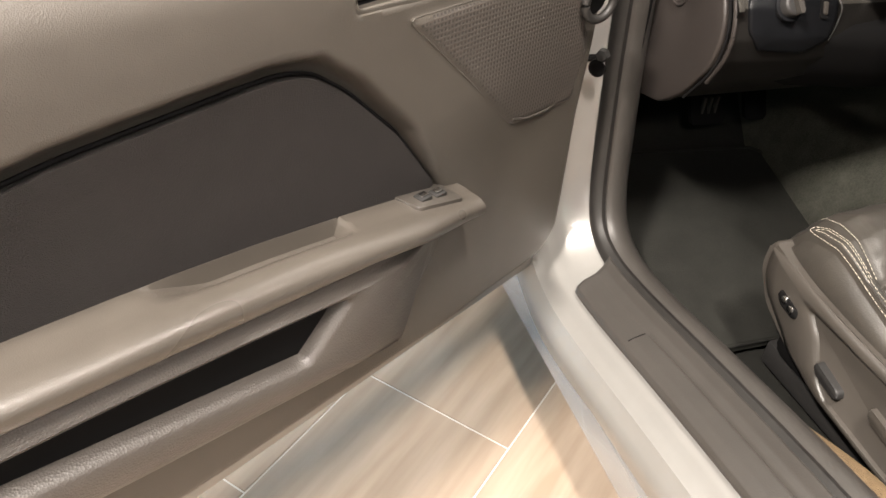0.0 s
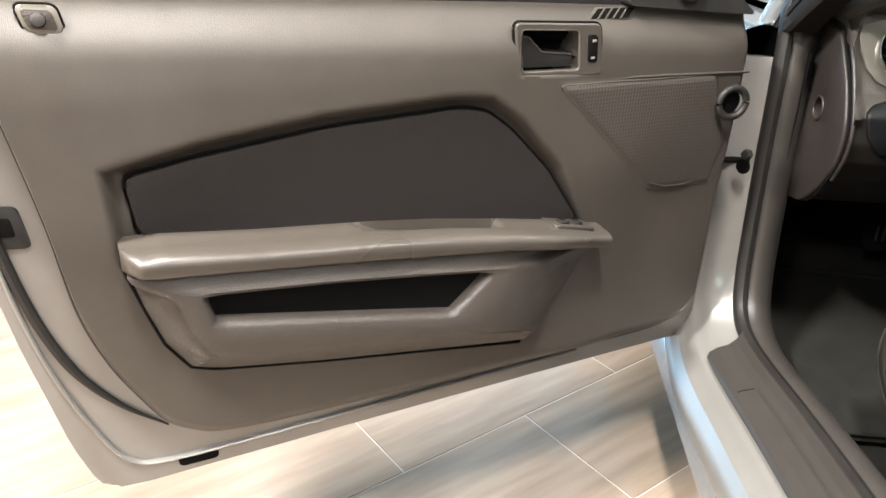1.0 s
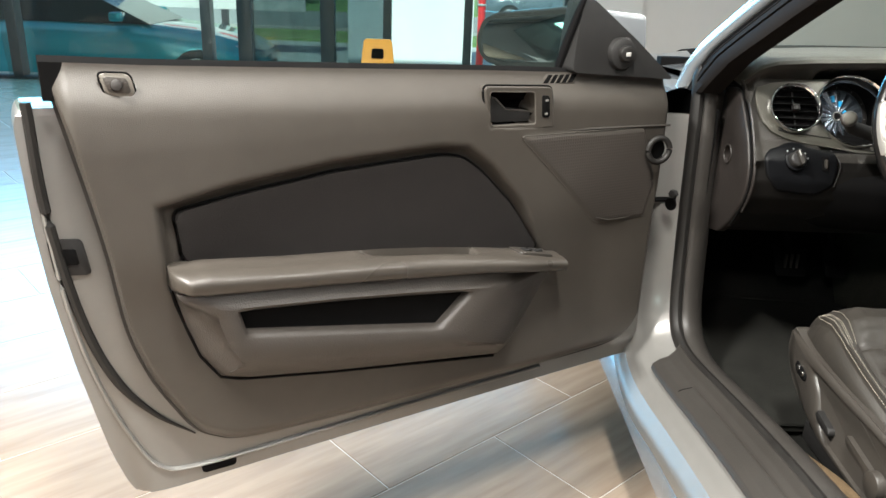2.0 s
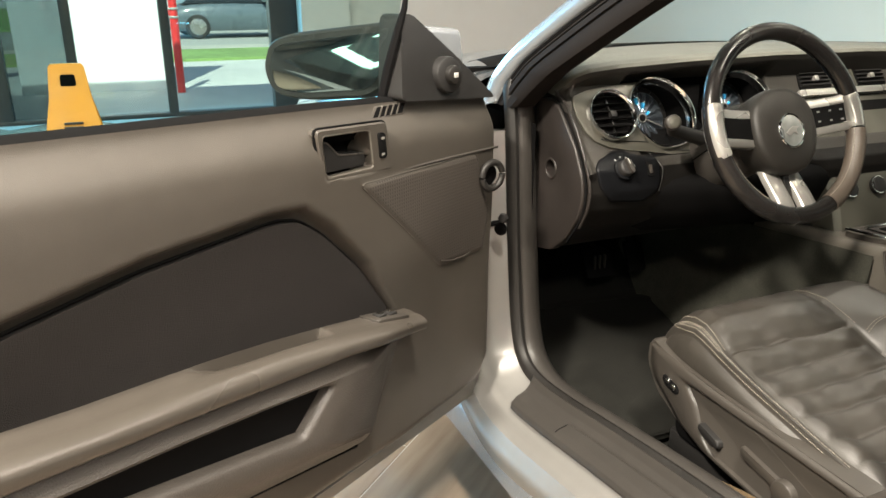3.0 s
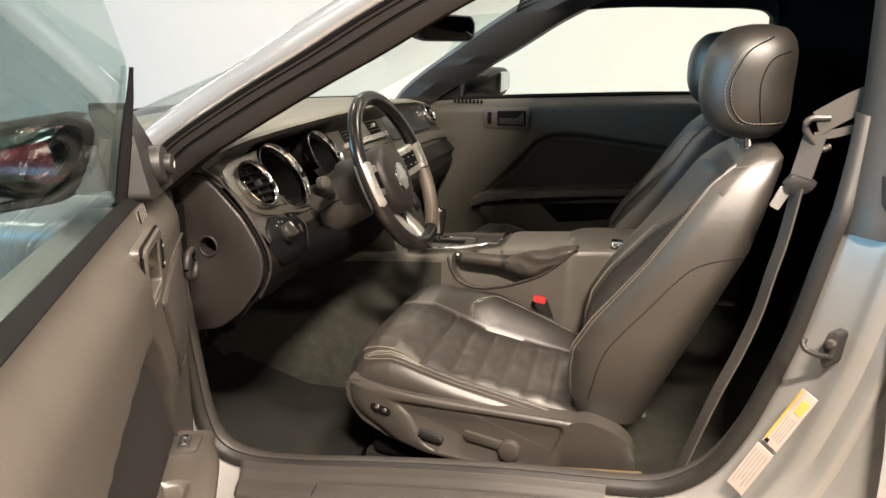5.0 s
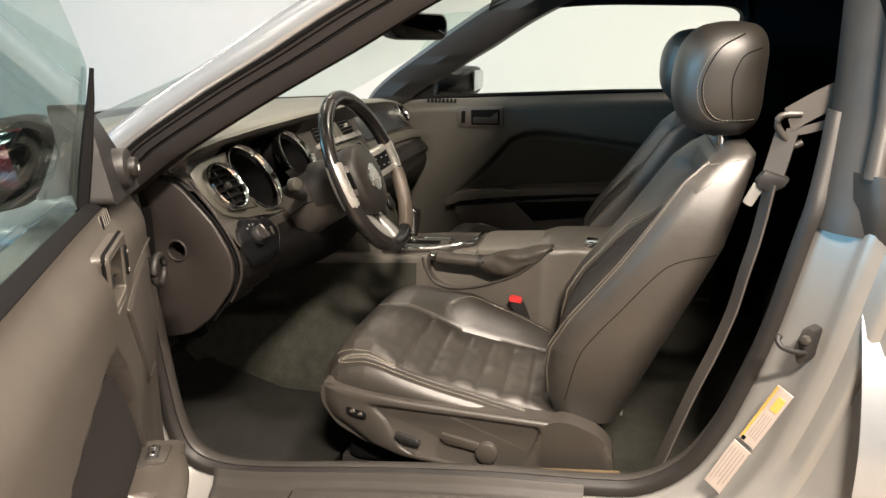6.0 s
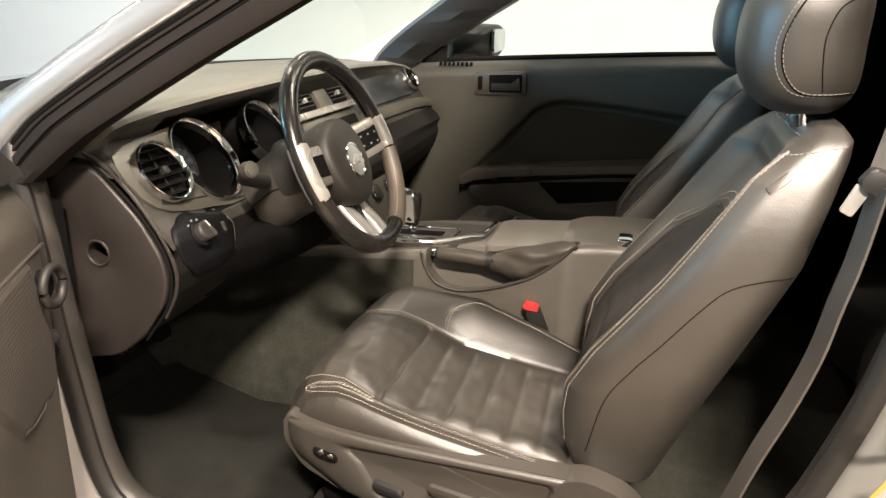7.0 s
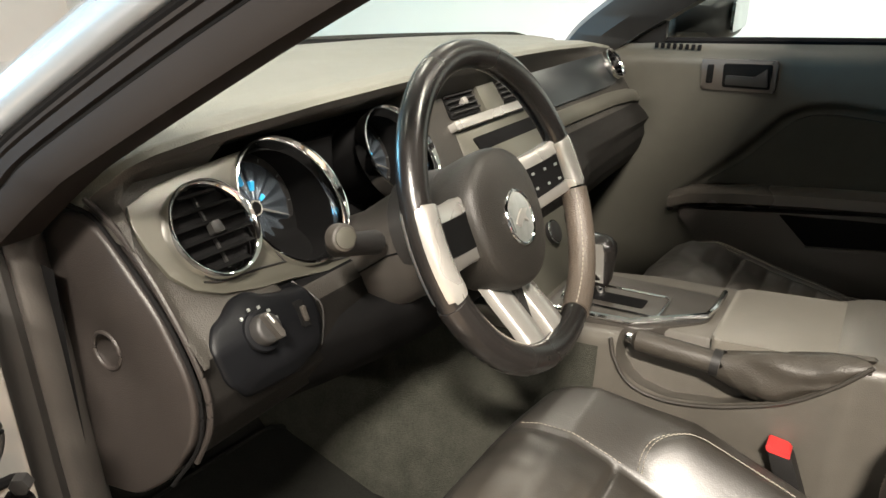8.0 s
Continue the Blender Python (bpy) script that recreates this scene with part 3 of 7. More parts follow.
roof = [[V((x, y, 1.335 + 0.05 * math.cos(x / 0.62 * 1.4) - 0.02 * ((y + 0.9) / 0.6) ** 2 + h)) for x, h in [(-0.60 + 1.20 * i / 24, 0.0) for i in range(25)] + [(0.58 - 1.16 * i / 24, 0.055) for i in range(25)]] for y in ROOF_Y]
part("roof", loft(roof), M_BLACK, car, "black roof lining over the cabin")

# windscreen, cowl, hood, fenders
ws = sheet(lambda s, t: V(((-0.70 + 1.40 * s) * (1 - 0.17 * t), (0.60 - 0.35 * abs(2 * s - 1) ** 2.2) * (1 - t) + (-0.50 - 0.06 * abs(2 * s - 1) ** 2) * t, 0.965 + 0.385 * t + 0.01 * math.sin(math.pi * t))), 24, 14)
wso = part("windscreen", ws, M_SCREEN, car, "clear windscreen glass")
wso.visible_shadow = False
part("cowl", sheet(lambda s, t: V((-0.74 + 1.48 * s, (0.62 - 0.36 * abs(2 * s - 1) ** 2.2) + 0.12 * t, 0.955 + 0.01 * math.sin(math.pi * t))), 30, 6), M_BLACK, car, "black plastic cowl below the windscreen")


def hood(s, t):
    x = -0.74 + 1.48 * s
    y = 0.66 - 0.34 * abs(2 * s - 1) ** 2.2 + t * (1.35 + 0.34 * abs(2 * s - 1) ** 2.2)
    z = 0.945 + 0.012 * math.exp(-((abs(x) - 0.28) / 0.12) ** 2) - 0.03 * abs(2 * s - 1) ** 3 - 0.06 * t - 0.12 * t ** 2.2
    return V((x, y, z))


part("hood", sheet(hood, 40, 24), M_PAINT, car, "silver engine hood")
FX = [(0.14, 0.885), (0.6, 0.912), (1.1, 0.925), (1.5, 0.90), (1.75, 0.835), (1.9, 0.755), (2.0, 0.62)]
FZ = [(0.14, 0.905), (0.6, 0.895), (1.1, 0.865), (1.5, 0.80), (1.75, 0.735), (1.9, 0.69), (2.0, 0.65)]


def fender(k):
    def at(s, t):
        y = 0.14 + 1.86 * s
        xo, zt = lerp(FX, y), lerp(FZ, y)
        xi = min(0.742, xo - 0.02)
        arch = (0.37 ** 2 - (y - 1.09) ** 2)
        zb = 0.20 if arch <= 0 else max(0.20, 0.31 + math.sqrt(arch))
        if t < 0.45:
            a = t / 0.45 * math.pi / 2
            return V((k * (xi + (xo - xi) * math.sin(a)), y, zt - 0.10 * (1 - math.cos(a))))
        f = (t - 0.45) / 0.55
        z = zt - 0.10 + (zb - zt + 0.10) * f
        return V((k * (xo + 0.012 * math.sin(f * math.pi) - 0.03 * f * f), y, min(z, zt - 0.06)))
    return at


for k in (-1, 1):
    part("front_fender", sheet(fender(k), 90, 24), M_PAINT, car, "silver front fender with its wheel arch")
    part("arch_liner", box(min(k * 0.60, k * 0.80), max(k * 0.60, k * 0.80), 0.70, 1.48, 0.2, 0.72, 0.0), M_BLACK, car)
part("bumper", sheet(lambda s, t: V((-0.70 + 1.4 * s, 1.98 - 0.10 * abs(2 * s - 1) ** 3 + 0.06 * math.sin(math.pi * t), 0.66 - 0.46 * t)), 24, 8), M_PAINT, car, "silver front bumper")
part("marker_lamp", box(-0.842, -0.80, 1.74, 1.80, 0.655, 0.672, 0.004), M_RED, car, "small red side marker lamp")
part("quarter_panel", sheet(lambda s, t: V((-0.90 + 0.14 * smooth(0.5, 1.0, t) - 0.02 * math.sin(math.pi * t) + 0.12 * max(0.0, s - 0.8) / 0.2, -1.10 - 1.6 * s, max(0.2 + 0.8 * t, min(1.0, 0.31 + math.sqrt(max(0.0, 0.137 - (1.6 * s - 0.54) ** 2))) if abs(1.6 * s - 0.54) < 0.37 else 0.2))), 48, 24), M_PAINT, car, "silver rear quarter panel with its wheel arch")
part("quarter_panel", sheet(lambda s, t: V((0.90 - 0.14 * smooth(0.5, 1.0, t) + 0.02 * math.sin(math.pi * t) - 0.12 * max(0.0, s - 0.8) / 0.2, -1.10 - 1.6 * s, max(0.2 + 0.8 * t, min(1.0, 0.31 + math.sqrt(max(0.0, 0.137 - (1.6 * s - 0.54) ** 2))) if abs(1.6 * s - 0.54) < 0.37 else 0.2))), 48, 24), M_PAINT, car, "silver rear quarter panel with its wheel arch")
# Opaque pane, out of view, added to block light from behind the cabin.
M_REARGLASS = material("opaque_rear_pane", (0.012, 0.014, 0.015), 0.08, vary=0.02)
part("roof_skin", sheet(lambda s, t: V((-0.61 + 1.22 * s, -0.54 - 1.04 * t, 1.413 + 0.05 * math.cos((-0.61 + 1.22 * s) / 0.62 * 1.4) - 0.02 * ((-0.54 - 1.04 * t + 0.9) / 0.6) ** 2)), 20, 16), M_PAINT, car, "silver painted roof")
part("rear_window", sheet(lambda s, t: V(((-0.56 + 1.12 * s) * (1 + 0.14 * t), -1.56 - 0.66 * t, 1.43 - 0.40 * t - 0.05 * abs(2 * s - 1) ** 2 * (1 - t) + 0.02 * math.sin(math.pi * t))), 16, 12), M_REARGLASS, car, "opaque dark rear window that keeps light out")
for k in (-1, 1):
    part("rear_roof_pillar", sheet(lambda s, t: V((k * (0.60 + 0.16 * t + 0.02 * math.sin(math.pi * t)), -1.12 - 0.46 * s - (0.02 + 0.66 * s) * t, 1.40 - 0.02 * s - (0.40 - 0.02 * s) * t)), 12, 12), M_PAINT, car, "silver rear roof pillar")
    for j in range(3):
        part("tail_lamp", box(k * (0.42 + 0.105 * j) - 0.04, k * (0.42 + 0.105 * j) + 0.04, -2.745, -2.69, 0.72, 0.90, 0.012), M_RED, car, "red upright tail lamp")
    part("headlamp", prism(rounded([(k * 0.40, 0.60), (k * 0.66, 0.61), (k * 0.64, 0.68), (k * 0.42, 0.68)], 0.02), lambda x, z, w: V((x, 1.97 - 0.35 * max(0.0, abs(x) - 0.35) + w, z)), -0.04, 0.03, 0.006), M_CHROME, car, "clear headlamp")
part("deck_lid", sheet(lambda s, t: V((-0.76 + 1.52 * s, -2.20 - 0.50 * t, 1.035 - 0.05 * abs(2 * s - 1) ** 3 + 0.01 * t)), 20, 10), M_PAINT, car, "silver boot lid")
part("rear_bumper", sheet(lambda s, t: V((-0.78 + 1.56 * s, -2.70 - 0.05 * math.sin(math.pi * t) + 0.10 * abs(2 * s - 1) ** 4, 1.04 - 0.80 * t)), 24, 16), M_PAINT, car, "silver tail panel and bumper")
part("grille", prism(rounded([(-0.36, 0.50), (0.36, 0.50), (0.38, 0.66), (-0.38, 0.66)], 0.03), lambda x, z, w: V((x, 2.03 + w, z)), -0.05, 0.012, 0.006), M_BLACK, car, "black front grille")

# cabin floor, firewall, tunnel and far side wall
part("cabin_floor", sheet(lambda s, t: V((-0.735 + 1.47 * s, 0.55 - 2.3 * t, 0.235 + 0.20 * smooth(0.16, 0.0, t) + 0.03 * smooth(0.5, 0.6, t))), 20, 40), M_CARPET, car, "black carpeted cabin floor")
part("sill_lining", sheet(lambda s, t: V((-0.735 + 0.01 * t, 0.12 - 1.05 * s, 0.23 + (sill_at(0.12 - 1.05 * s if s > 0.12 else -0.01) - 0.03 - 0.23) * t)), 20, 4), M_CARPET, car, "black carpet on the inside of the sill")
# Footwell panels are near black: the shade under the dash is in their colour.
part("firewall", box(-0.74, 0.74, 0.5, 0.54, 0.2, 0.93, 0.0), M_BLACK, car, "firewall, black for the footwell's shade")
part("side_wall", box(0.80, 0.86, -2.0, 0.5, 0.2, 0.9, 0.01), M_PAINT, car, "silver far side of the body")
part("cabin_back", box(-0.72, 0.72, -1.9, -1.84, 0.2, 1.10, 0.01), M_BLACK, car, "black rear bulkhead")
part("kick_panel", sheet(lambda s, t: V((-0.725 + 0.03 * s, 0.075 + 0.42 * s, 0.24 + 0.62 * t)), 8, 8), M_BLACK, car, "kick panel, black for the footwell's shade")

# ---- the open driver's door: u runs rearwards from the hinge, v into the cabin ----
DOOR = Matrix(((-0.867, 0.499, 0, -0.80), (-0.499, -0.867, 0, 0.025), (0, 0, 1, 0), (0, 0, 0, 1)))


def duv(v0=0.0):
    return lambda u, z, w: V((u, w, z))


SHELL = [(0.02, 0.30), (0.30, 0.296), (0.70, 0.288), (1.06, 0.278), (1.112, 0.282), (1.128, 0.31), (1.148, 0.373), (1.181, 0.539), (1.20, 0.665), (1.208, 0.753), (1.213, 0.90), (1.205, 0.922), (0.8, 0.915), (0.4, 0.90), (0.02, 0.885)]
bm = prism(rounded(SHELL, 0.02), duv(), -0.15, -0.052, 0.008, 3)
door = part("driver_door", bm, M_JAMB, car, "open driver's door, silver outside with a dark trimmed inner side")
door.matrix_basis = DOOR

TOP = [(0.05, 0.932), (0.10, 0.935), (0.30, 0.948), (0.50, 0.957), (0.81, 0.968), (1.05, 0.977), (1.17, 0.984)]
BOT = [(0.05, 0.50), (0.056, 0.43), (0.075, 0.39), (0.109, 0.358), (0.22, 0.350), (0.477, 0.350), (0.796, 0.352), (0.94, 0.358), (0.992, 0.376), (1.022, 0.400), (1.05, 0.446), (1.08, 0.507), (1.105, 0.59), (1.12, 0.708), (1.137, 0.807), (1.166, 0.958), (1.17, 0.975)]
BOT = BOT[:1] + [(q.x, q.y) for q in curve([(u, z, 0) for u, z in BOT[1:]], 120)]
INSERT = [(1.03, 0.771), (1.021, 0.693), (0.80, 0.672), (0.60, 0.648), (0.368, 0.619), (0.437, 0.714), (0.505, 0.782), (0.545, 0.811), (0.58, 0.818), (0.606, 0.818), (0.781, 0.808), (0.938, 0.787)]
HANDLE = [(0.502, 0.922), (0.412, 0.918), (0.405, 0.864), (0.498, 0.867)]
RECESS = grow(INSERT, 0.012)
DEEP = [(1.052, 0.782), (1.045, 0.66), (0.34, 0.58), (0.415, 0.715), (0.49, 0.795), (0.54, 0.832), (0.60, 0.838), (0.785, 0.828), (0.945, 0.806)]
GRILLE = [(0.434, 0.843), (0.13, 0.838), (0.085, 0.72), (0.10, 0.652), (0.23, 0.656), (0.329, 0.75)]


def panel(s, t):
    u = 0.052 + 1.115 * s
    z0, z1 = lerp(BOT, u), lerp(TOP, u)
    z = z0 + (z1 - z0) * t
    edge = min(u - 0.05, 1.168 - u, (z - z0) * 0.8)
    v = -0.030 + 0.030 * math.sqrt(max(0.0, min(1.0, edge / 0.022)))
    v -= 0.024 * smooth(z1 - 0.075, z1, z) ** 1.6
    v += 0.008 * smooth(0.62, 0.72, z) * smooth(0.96, 0.86, z) * smooth(0.2, 0.5, u)
    v -= 0.024 * smooth(-0.006, 0.012, inside(DEEP, u, z))
    v -= 0.045 * smooth(-0.003, 0.003, inside(HANDLE, u, z))
    v += 0.004 * smooth(-0.002, 0.004, inside(GRILLE, u, z))
    v -= 0.006 * smooth(0.34, 0.2, u) * smooth(0.75, 0.6, z)
    return V((u, v, z))


def panel_mat(s, t):
    u = 0.052 + 1.115 * s
    z = lerp(BOT, u) + (lerp(TOP, u) - lerp(BOT, u)) * t
    # Black faces paint the shade inside the handle recess.
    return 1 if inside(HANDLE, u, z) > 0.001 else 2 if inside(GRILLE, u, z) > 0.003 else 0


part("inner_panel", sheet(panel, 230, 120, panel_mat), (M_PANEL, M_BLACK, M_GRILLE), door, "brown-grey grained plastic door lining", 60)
part("grille_edge", tube([panel((u - 0.052) / 1.115, (z - lerp(BOT, u)) / (lerp(TOP, u) - lerp(BOT, u))) for u, z in rounded(grow(GRILLE, 0.002), 0.012)], 0.0011, 6, True), M_PANEL, door, "raised edge of the speaker grille")
part("insert", prism(rounded(INSERT, 0.014), duv(), -0.028, -0.002, 0.008, 3), M_INSERT, door, "dark woven door insert")
part("insert_piping", tube([V((u, -0.010, z)) for u, z in rounded(grow(INSERT, 0.003), 0.014)], 0.0022, 6, True), M_BLACK, door, "black piping round the insert")

# armrest with the pull cup
AT = [(0.335, 0.613), (0.42, 0.630), (0.526, 0.648), (0.62, 0.662), (0.717, 0.673), (0.882, 0.686), (1.0, 0.699), (1.045, 0.697)]
AB = [(0.335, 0.586), (0.52, 0.616), (0.803, 0.644), (1.01, 0.662), (1.045, 0.668)]
rings = []
for i in range(145):
    s = i / 144
    u = 1.048 - 0.715 * s
    zt, zb = lerp(AT, u), lerp(AB, u)
    e = math.sqrt(min(1.0, max(0.0, (1.048 - u) / 0.02 + 0.02)))
    d = 0.062 * (0.4 + 0.6 * e) - 0.012 * smooth(0.46, 0.335, u)
    cup = smooth(0.524, 0.531, u) * smooth(0.765, 0.675, u)
    back = zt - 0.002
    k_ = smooth(0.0, 0.03, cup)
    mid = (zt + zb) / 2 - 0.002
    roll = [(u, d * (0.55 + 0.45 * math.sin(k / 8 * math.pi / 2)), mid + (back - 0.002 - mid) * math.cos(k / 8 * math.pi / 2)) for k in range(9)]
    rings.append([V(q) for q in ((u, -0.03, back - 0.012), (u, -0.010 + 0.009 * k_, back), (u, -0.004 + 0.005 * k_, back - 0.021 * cup), (u, 0.014 + 0.006 * cup, back - 0.024 * cup), (u, 0.022 + 0.007 * cup, back - 0.002 - 0.001 * cup), *roll, (u, d * 0.985, zb + 0.005), (u, d * 0.93, zb + 0.001), (u, d * 0.86, zb - 0.001), (u, 0.0, zb - 0.002), (u, -0.03, zb))])
part("armrest", loft(rings), M_ARM, door, "padded vinyl armrest with a pull cup", 60)
sp = part("switch_panel", prism(rounded([(-0.006, 0.36), (0.036, 0.36), (0.032, 0.43), (-0.006, 0.44)], 0.006), lambda v, u, w: V((u, v, 0.6225 + 0.2 * (u - 0.40) + w)), -0.004, 0.004, 0.002), M_SEATTRIM, door, "grey window switch plate")
for du in (0.375, 0.40):
    part("window_switch", box(du, du + 0.018, 0.006, 0.022, 0.624 + 0.2 * (du - 0.4), 0.632 + 0.2 * (du - 0.4), 0.002), M_DARK, door)
    part("switch_cap", box(du + 0.003, du + 0.014, 0.010, 0.018, 0.6325 + 0.2 * (du - 0.4), 0.634 + 0.2 * (du - 0.4), 0.0005), M_CHROME, door)

# lower bin with its pocket
LB = [(0.325, 0.575), (0.345, 0.54), (0.382, 0.494), (0.43, 0.430), (0.455, 0.414), (0.799, 0.463), (0.95, 0.488), (0.983, 0.500), (1.011, 0.543), (1.03, 0.60), (1.045, 0.655)]


def sides(table, n=24):
    """An outline of four sides, each cut into n equal steps; table holds the four polylines."""
    out = []
    for line in table:
        p = [V(q) for q in line]
        run = [0.0]
        for a, b in zip(p, p[1:]):
            run.append(run[-1] + (b - a).length)
        for i in range(n):
            d = run[-1] * i / n
            k = max(0, min(len(p) - 2, sum(1 for r in run[1:] if r <= d)))
            out.append(tuple(p[k].lerp(p[k + 1], (d - run[k]) / (run[k + 1] - run[k]))))
    return out


OUT = sides([[(1.044, 0.664), (1.01, 0.660), (0.803, 0.642), (0.52, 0.614), (0.332, 0.584)],
             [(0.332, 0.584), (0.345, 0.545), (0.382, 0.494), (0.43, 0.430), (0.455, 0.416)],
             [(0.455, 0.416), (0.799, 0.463), (0.95, 0.488), (0.983, 0.500)],
             [(0.983, 0.500), (1.011, 0.543), (1.03, 0.60), (1.044, 0.664)]])
HOL = sides([[(0.957, 0.623), (0.80, 0.610), (0.68, 0.597), (0.557, 0.582)], [(0.557, 0.582), (0.614, 0.530)], [(0.614, 0.530), (0.78, 0.560), (0.948, 0.590)], [(0.948, 0.590), (0.957, 0.623)]])


def blend(k):
    return [(a[0] + (b[0] - a[0]) * k, a[1] + (b[1] - a[1]) * k) for a, b in zip(OUT, HOL)]


def swell(u, w):
    return w - (w + 0.004) * smooth(0.50, 0.335, u) * 0.85


def taper(d):
    """The bin's outline drawn in by d, but for its upper side under the armrest."""
    out = []
    for o, g in zip(OUT, grow(OUT, -d)):
        f = smooth(lerp(AB, o[0]) - 0.004, lerp(AB, o[0]) - 0.06, o[1])
        out.append((o[0] + (g[0] - o[0]) * f, o[1] + (g[1] - o[1]) * f))
    return out


bm = bmesh.new()
rows_ = [(OUT, -0.012), (OUT, 0.002), (taper(0.005), 0.012), (taper(0.016), 0.024), (taper(0.030), 0.036), (taper(0.042), 0.046), (blend(0.55), 0.053), (blend(0.7), 0.056), (grow(HOL, 0.010), 0.057), (grow(HOL, 0.005), 0.054), (grow(HOL, 0.001), 0.046), (HOL, 0.036)]
loft([[V((u, swell(u, w), z)) for u, z in o] for o, w in rows_], caps=False, bm=bm)
# Inner walls are black: the pocket's shade is in their colour.
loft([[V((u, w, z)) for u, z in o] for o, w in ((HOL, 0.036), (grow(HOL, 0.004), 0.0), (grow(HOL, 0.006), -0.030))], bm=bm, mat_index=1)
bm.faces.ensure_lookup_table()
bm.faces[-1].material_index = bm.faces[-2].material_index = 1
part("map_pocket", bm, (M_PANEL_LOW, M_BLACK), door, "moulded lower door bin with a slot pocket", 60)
part("bin_seam", tube([V((u, 0.002, lerp(LB, u) - 0.002)) for u in [0.46 + 0.58 * i / 40 for i in range(41)]] + [V((1.046, 0.01, 0.66))], 0.0028, 6), M_BLACK, door)

# inner release handle
BEZ = rounded([(0.516, 0.934), (0.372, 0.928), (0.360, 0.855), (0.504, 0.857)], 0.010)
HOLE = rounded([(0.504, 0.924), (0.410, 0.920), (0.403, 0.864), (0.498, 0.866)], 0.006)


def frame_ring(outer, inner, w0, w1, mat, name, parent, label=""):
    n = len(outer)
    rings = []
    for (a, b), w in (((outer, None), w0), ((outer, None), w1 - 0.002), ((grow(outer, -0.002), None), w1), ((grow(inner, 0.002), None), w1), ((inner, None), w1 - 0.002), ((inner, None), w0)):
        rings.append([V((u, w, z)) for u, z in a])
    return part(name, loft(rings, caps=False), mat, parent, label)


frame_ring(BEZ, HOLE, -0.012, 0.006, M_PANEL, "handle_bezel", door, "raised handle surround")
part("handle_lever", prism(rounded([(0.497, 0.915), (0.484, 0.913), (0.462, 0.892), (0.41, 0.886), (0.408, 0.868), (0.494, 0.870)], 0.004), duv(), -0.030, -0.006, 0.004, 3), M_DARK, door, "dark door release lever")
# Paler bar paints the highlight along the lever's top edge.
part("lever_highlight", tube([V((u, -0.006, z)) for u, z in ((0.494, 0.9125), (0.485, 0.9115), (0.4625, 0.8905), (0.412, 0.8850))], 0.0013, 6), M_SEATTRIM, door, "painted highlight along the lever's edge")
part("bezel_gap", tube([V((u, 0.0005, z)) for u, z in grow(BEZ, 0.001)], 0.0022, 6, True), M_BLACK, door, "dark gap round the handle surround")
# Paler rim paints the bright edge light on the surround.
part("bezel_highlight", tube([V((u, 0.0045, z)) for u, z in grow(HOLE, 0.0008)], 0.0016, 6, True), M_CONSOLE, door, "painted highlight on the handle surround's inner lip")
part("lock_switch", prism(rounded([(0.394, 0.914), (0.378, 0.913), (0.374, 0.874), (0.390, 0.875)], 0.004), duv(), 0.004, 0.008, 0.002), M_BLACK, door)
for zz in (0.905, 0.881):
    part("lock_mark", box(0.380, 0.387, 0.0082, 0.0092, zz - 0.002, zz + 0.002, 0.0005), M_SILVER, door)
# lock knob plate, defroster slot, mirror control, speaker ring
LKP = rounded([(1.109, 0.970), (1.070, 0.968), (1.064, 0.938), (1.101, 0.940)], 0.008)
part("lock_plate", prism(LKP, duv(), -0.03, -0.006, 0.003), M_LID, door, "pale lock knob plate")
part("plate_gap", tube([V((u, -0.010, z)) for u, z in grow(LKP, 0.001)], 0.0018, 6, True), M_BLACK, door)
part("lock_well", prism(rounded(grow([(1.105, 0.966), (1.074, 0.964), (1.069, 0.942), (1.098, 0.944)], -0.001), 0.005), duv(), -0.02, -0.0045, 0.001), M_PANEL_LOW, door)
part("lock_knob", disc((1.088, 0.0, 0.955), 0.008, (0, 1, 0.3), 0.02, 0.003, 16), M_CAP, door)


def on_roll(u, f, w):
    """A place on the rolled top of the lining: f from 0 at its lower to 1 at its upper side."""
    return V((u, -0.0185 - 0.005 * f + 0.9 * w, 0.930 + 0.0145 * f + 0.4 * w))


part("demist_frame", prism([(0.382, -0.12), (0.304, -0.12), (0.290, 1.1), (0.366, 1.1)], on_roll, -0.004, 0.0016, 0.0006), M_PANEL, door)
part("demist_slot", prism([(0.377, 0.02), (0.309, 0.02), (0.296, 0.97), (0.362, 0.97)], on_roll, -0.002, 0.0024, 0.0), M_BLACK, door, "black demister slot")
for i in range(4):
    u0 = 0.3215 + 0.0135 * i
    part("demist_slat", prism([(u0, 0.0), (u0 + 0.0035, 0.0), (u0 - 0.010, 1.0), (u0 - 0.0135, 1.0)], on_roll, 0.001, 0.0036, 0.0005), M_PANEL, door)
SAIL = [(0.062, 0.930), (0.320, 0.950), (0.300, 1.02), (0.282, 1.074), (0.262, 1.079), (0.240, 1.064), (0.15, 1.000)]
part("mirror_sail", prism(rounded(SAIL, 0.012), lambda u, z, w: V((u, w - 0.22 * (z - 0.95), z)), -0.055, -0.008, 0.008, 3), M_DARK, door, "black triangular mirror base trim")
part("mirror_control", disc((0.205, 0.002, 0.982), 0.030, (0.15, 1, 0.1), 0.03, 0.008, 32), M_DARK, door)
part("control_knob", disc((0.206, 0.012, 0.983), 0.015, (0.15, 1, 0.1), 0.012, 0.004, 24), M_RUBBER, door)
part("control_mark", box(0.200, 0.212, 0.0125, 0.0135, 0.978, 0.986, 0.0005), M_WHITE, door)
part("plug_ring", tube(ring((0.098, 0.016, 0.795), 0.024, (0.25, 1, 0)), 0.006, 10, True), M_RUBBER, door, "round rubber plug ring")
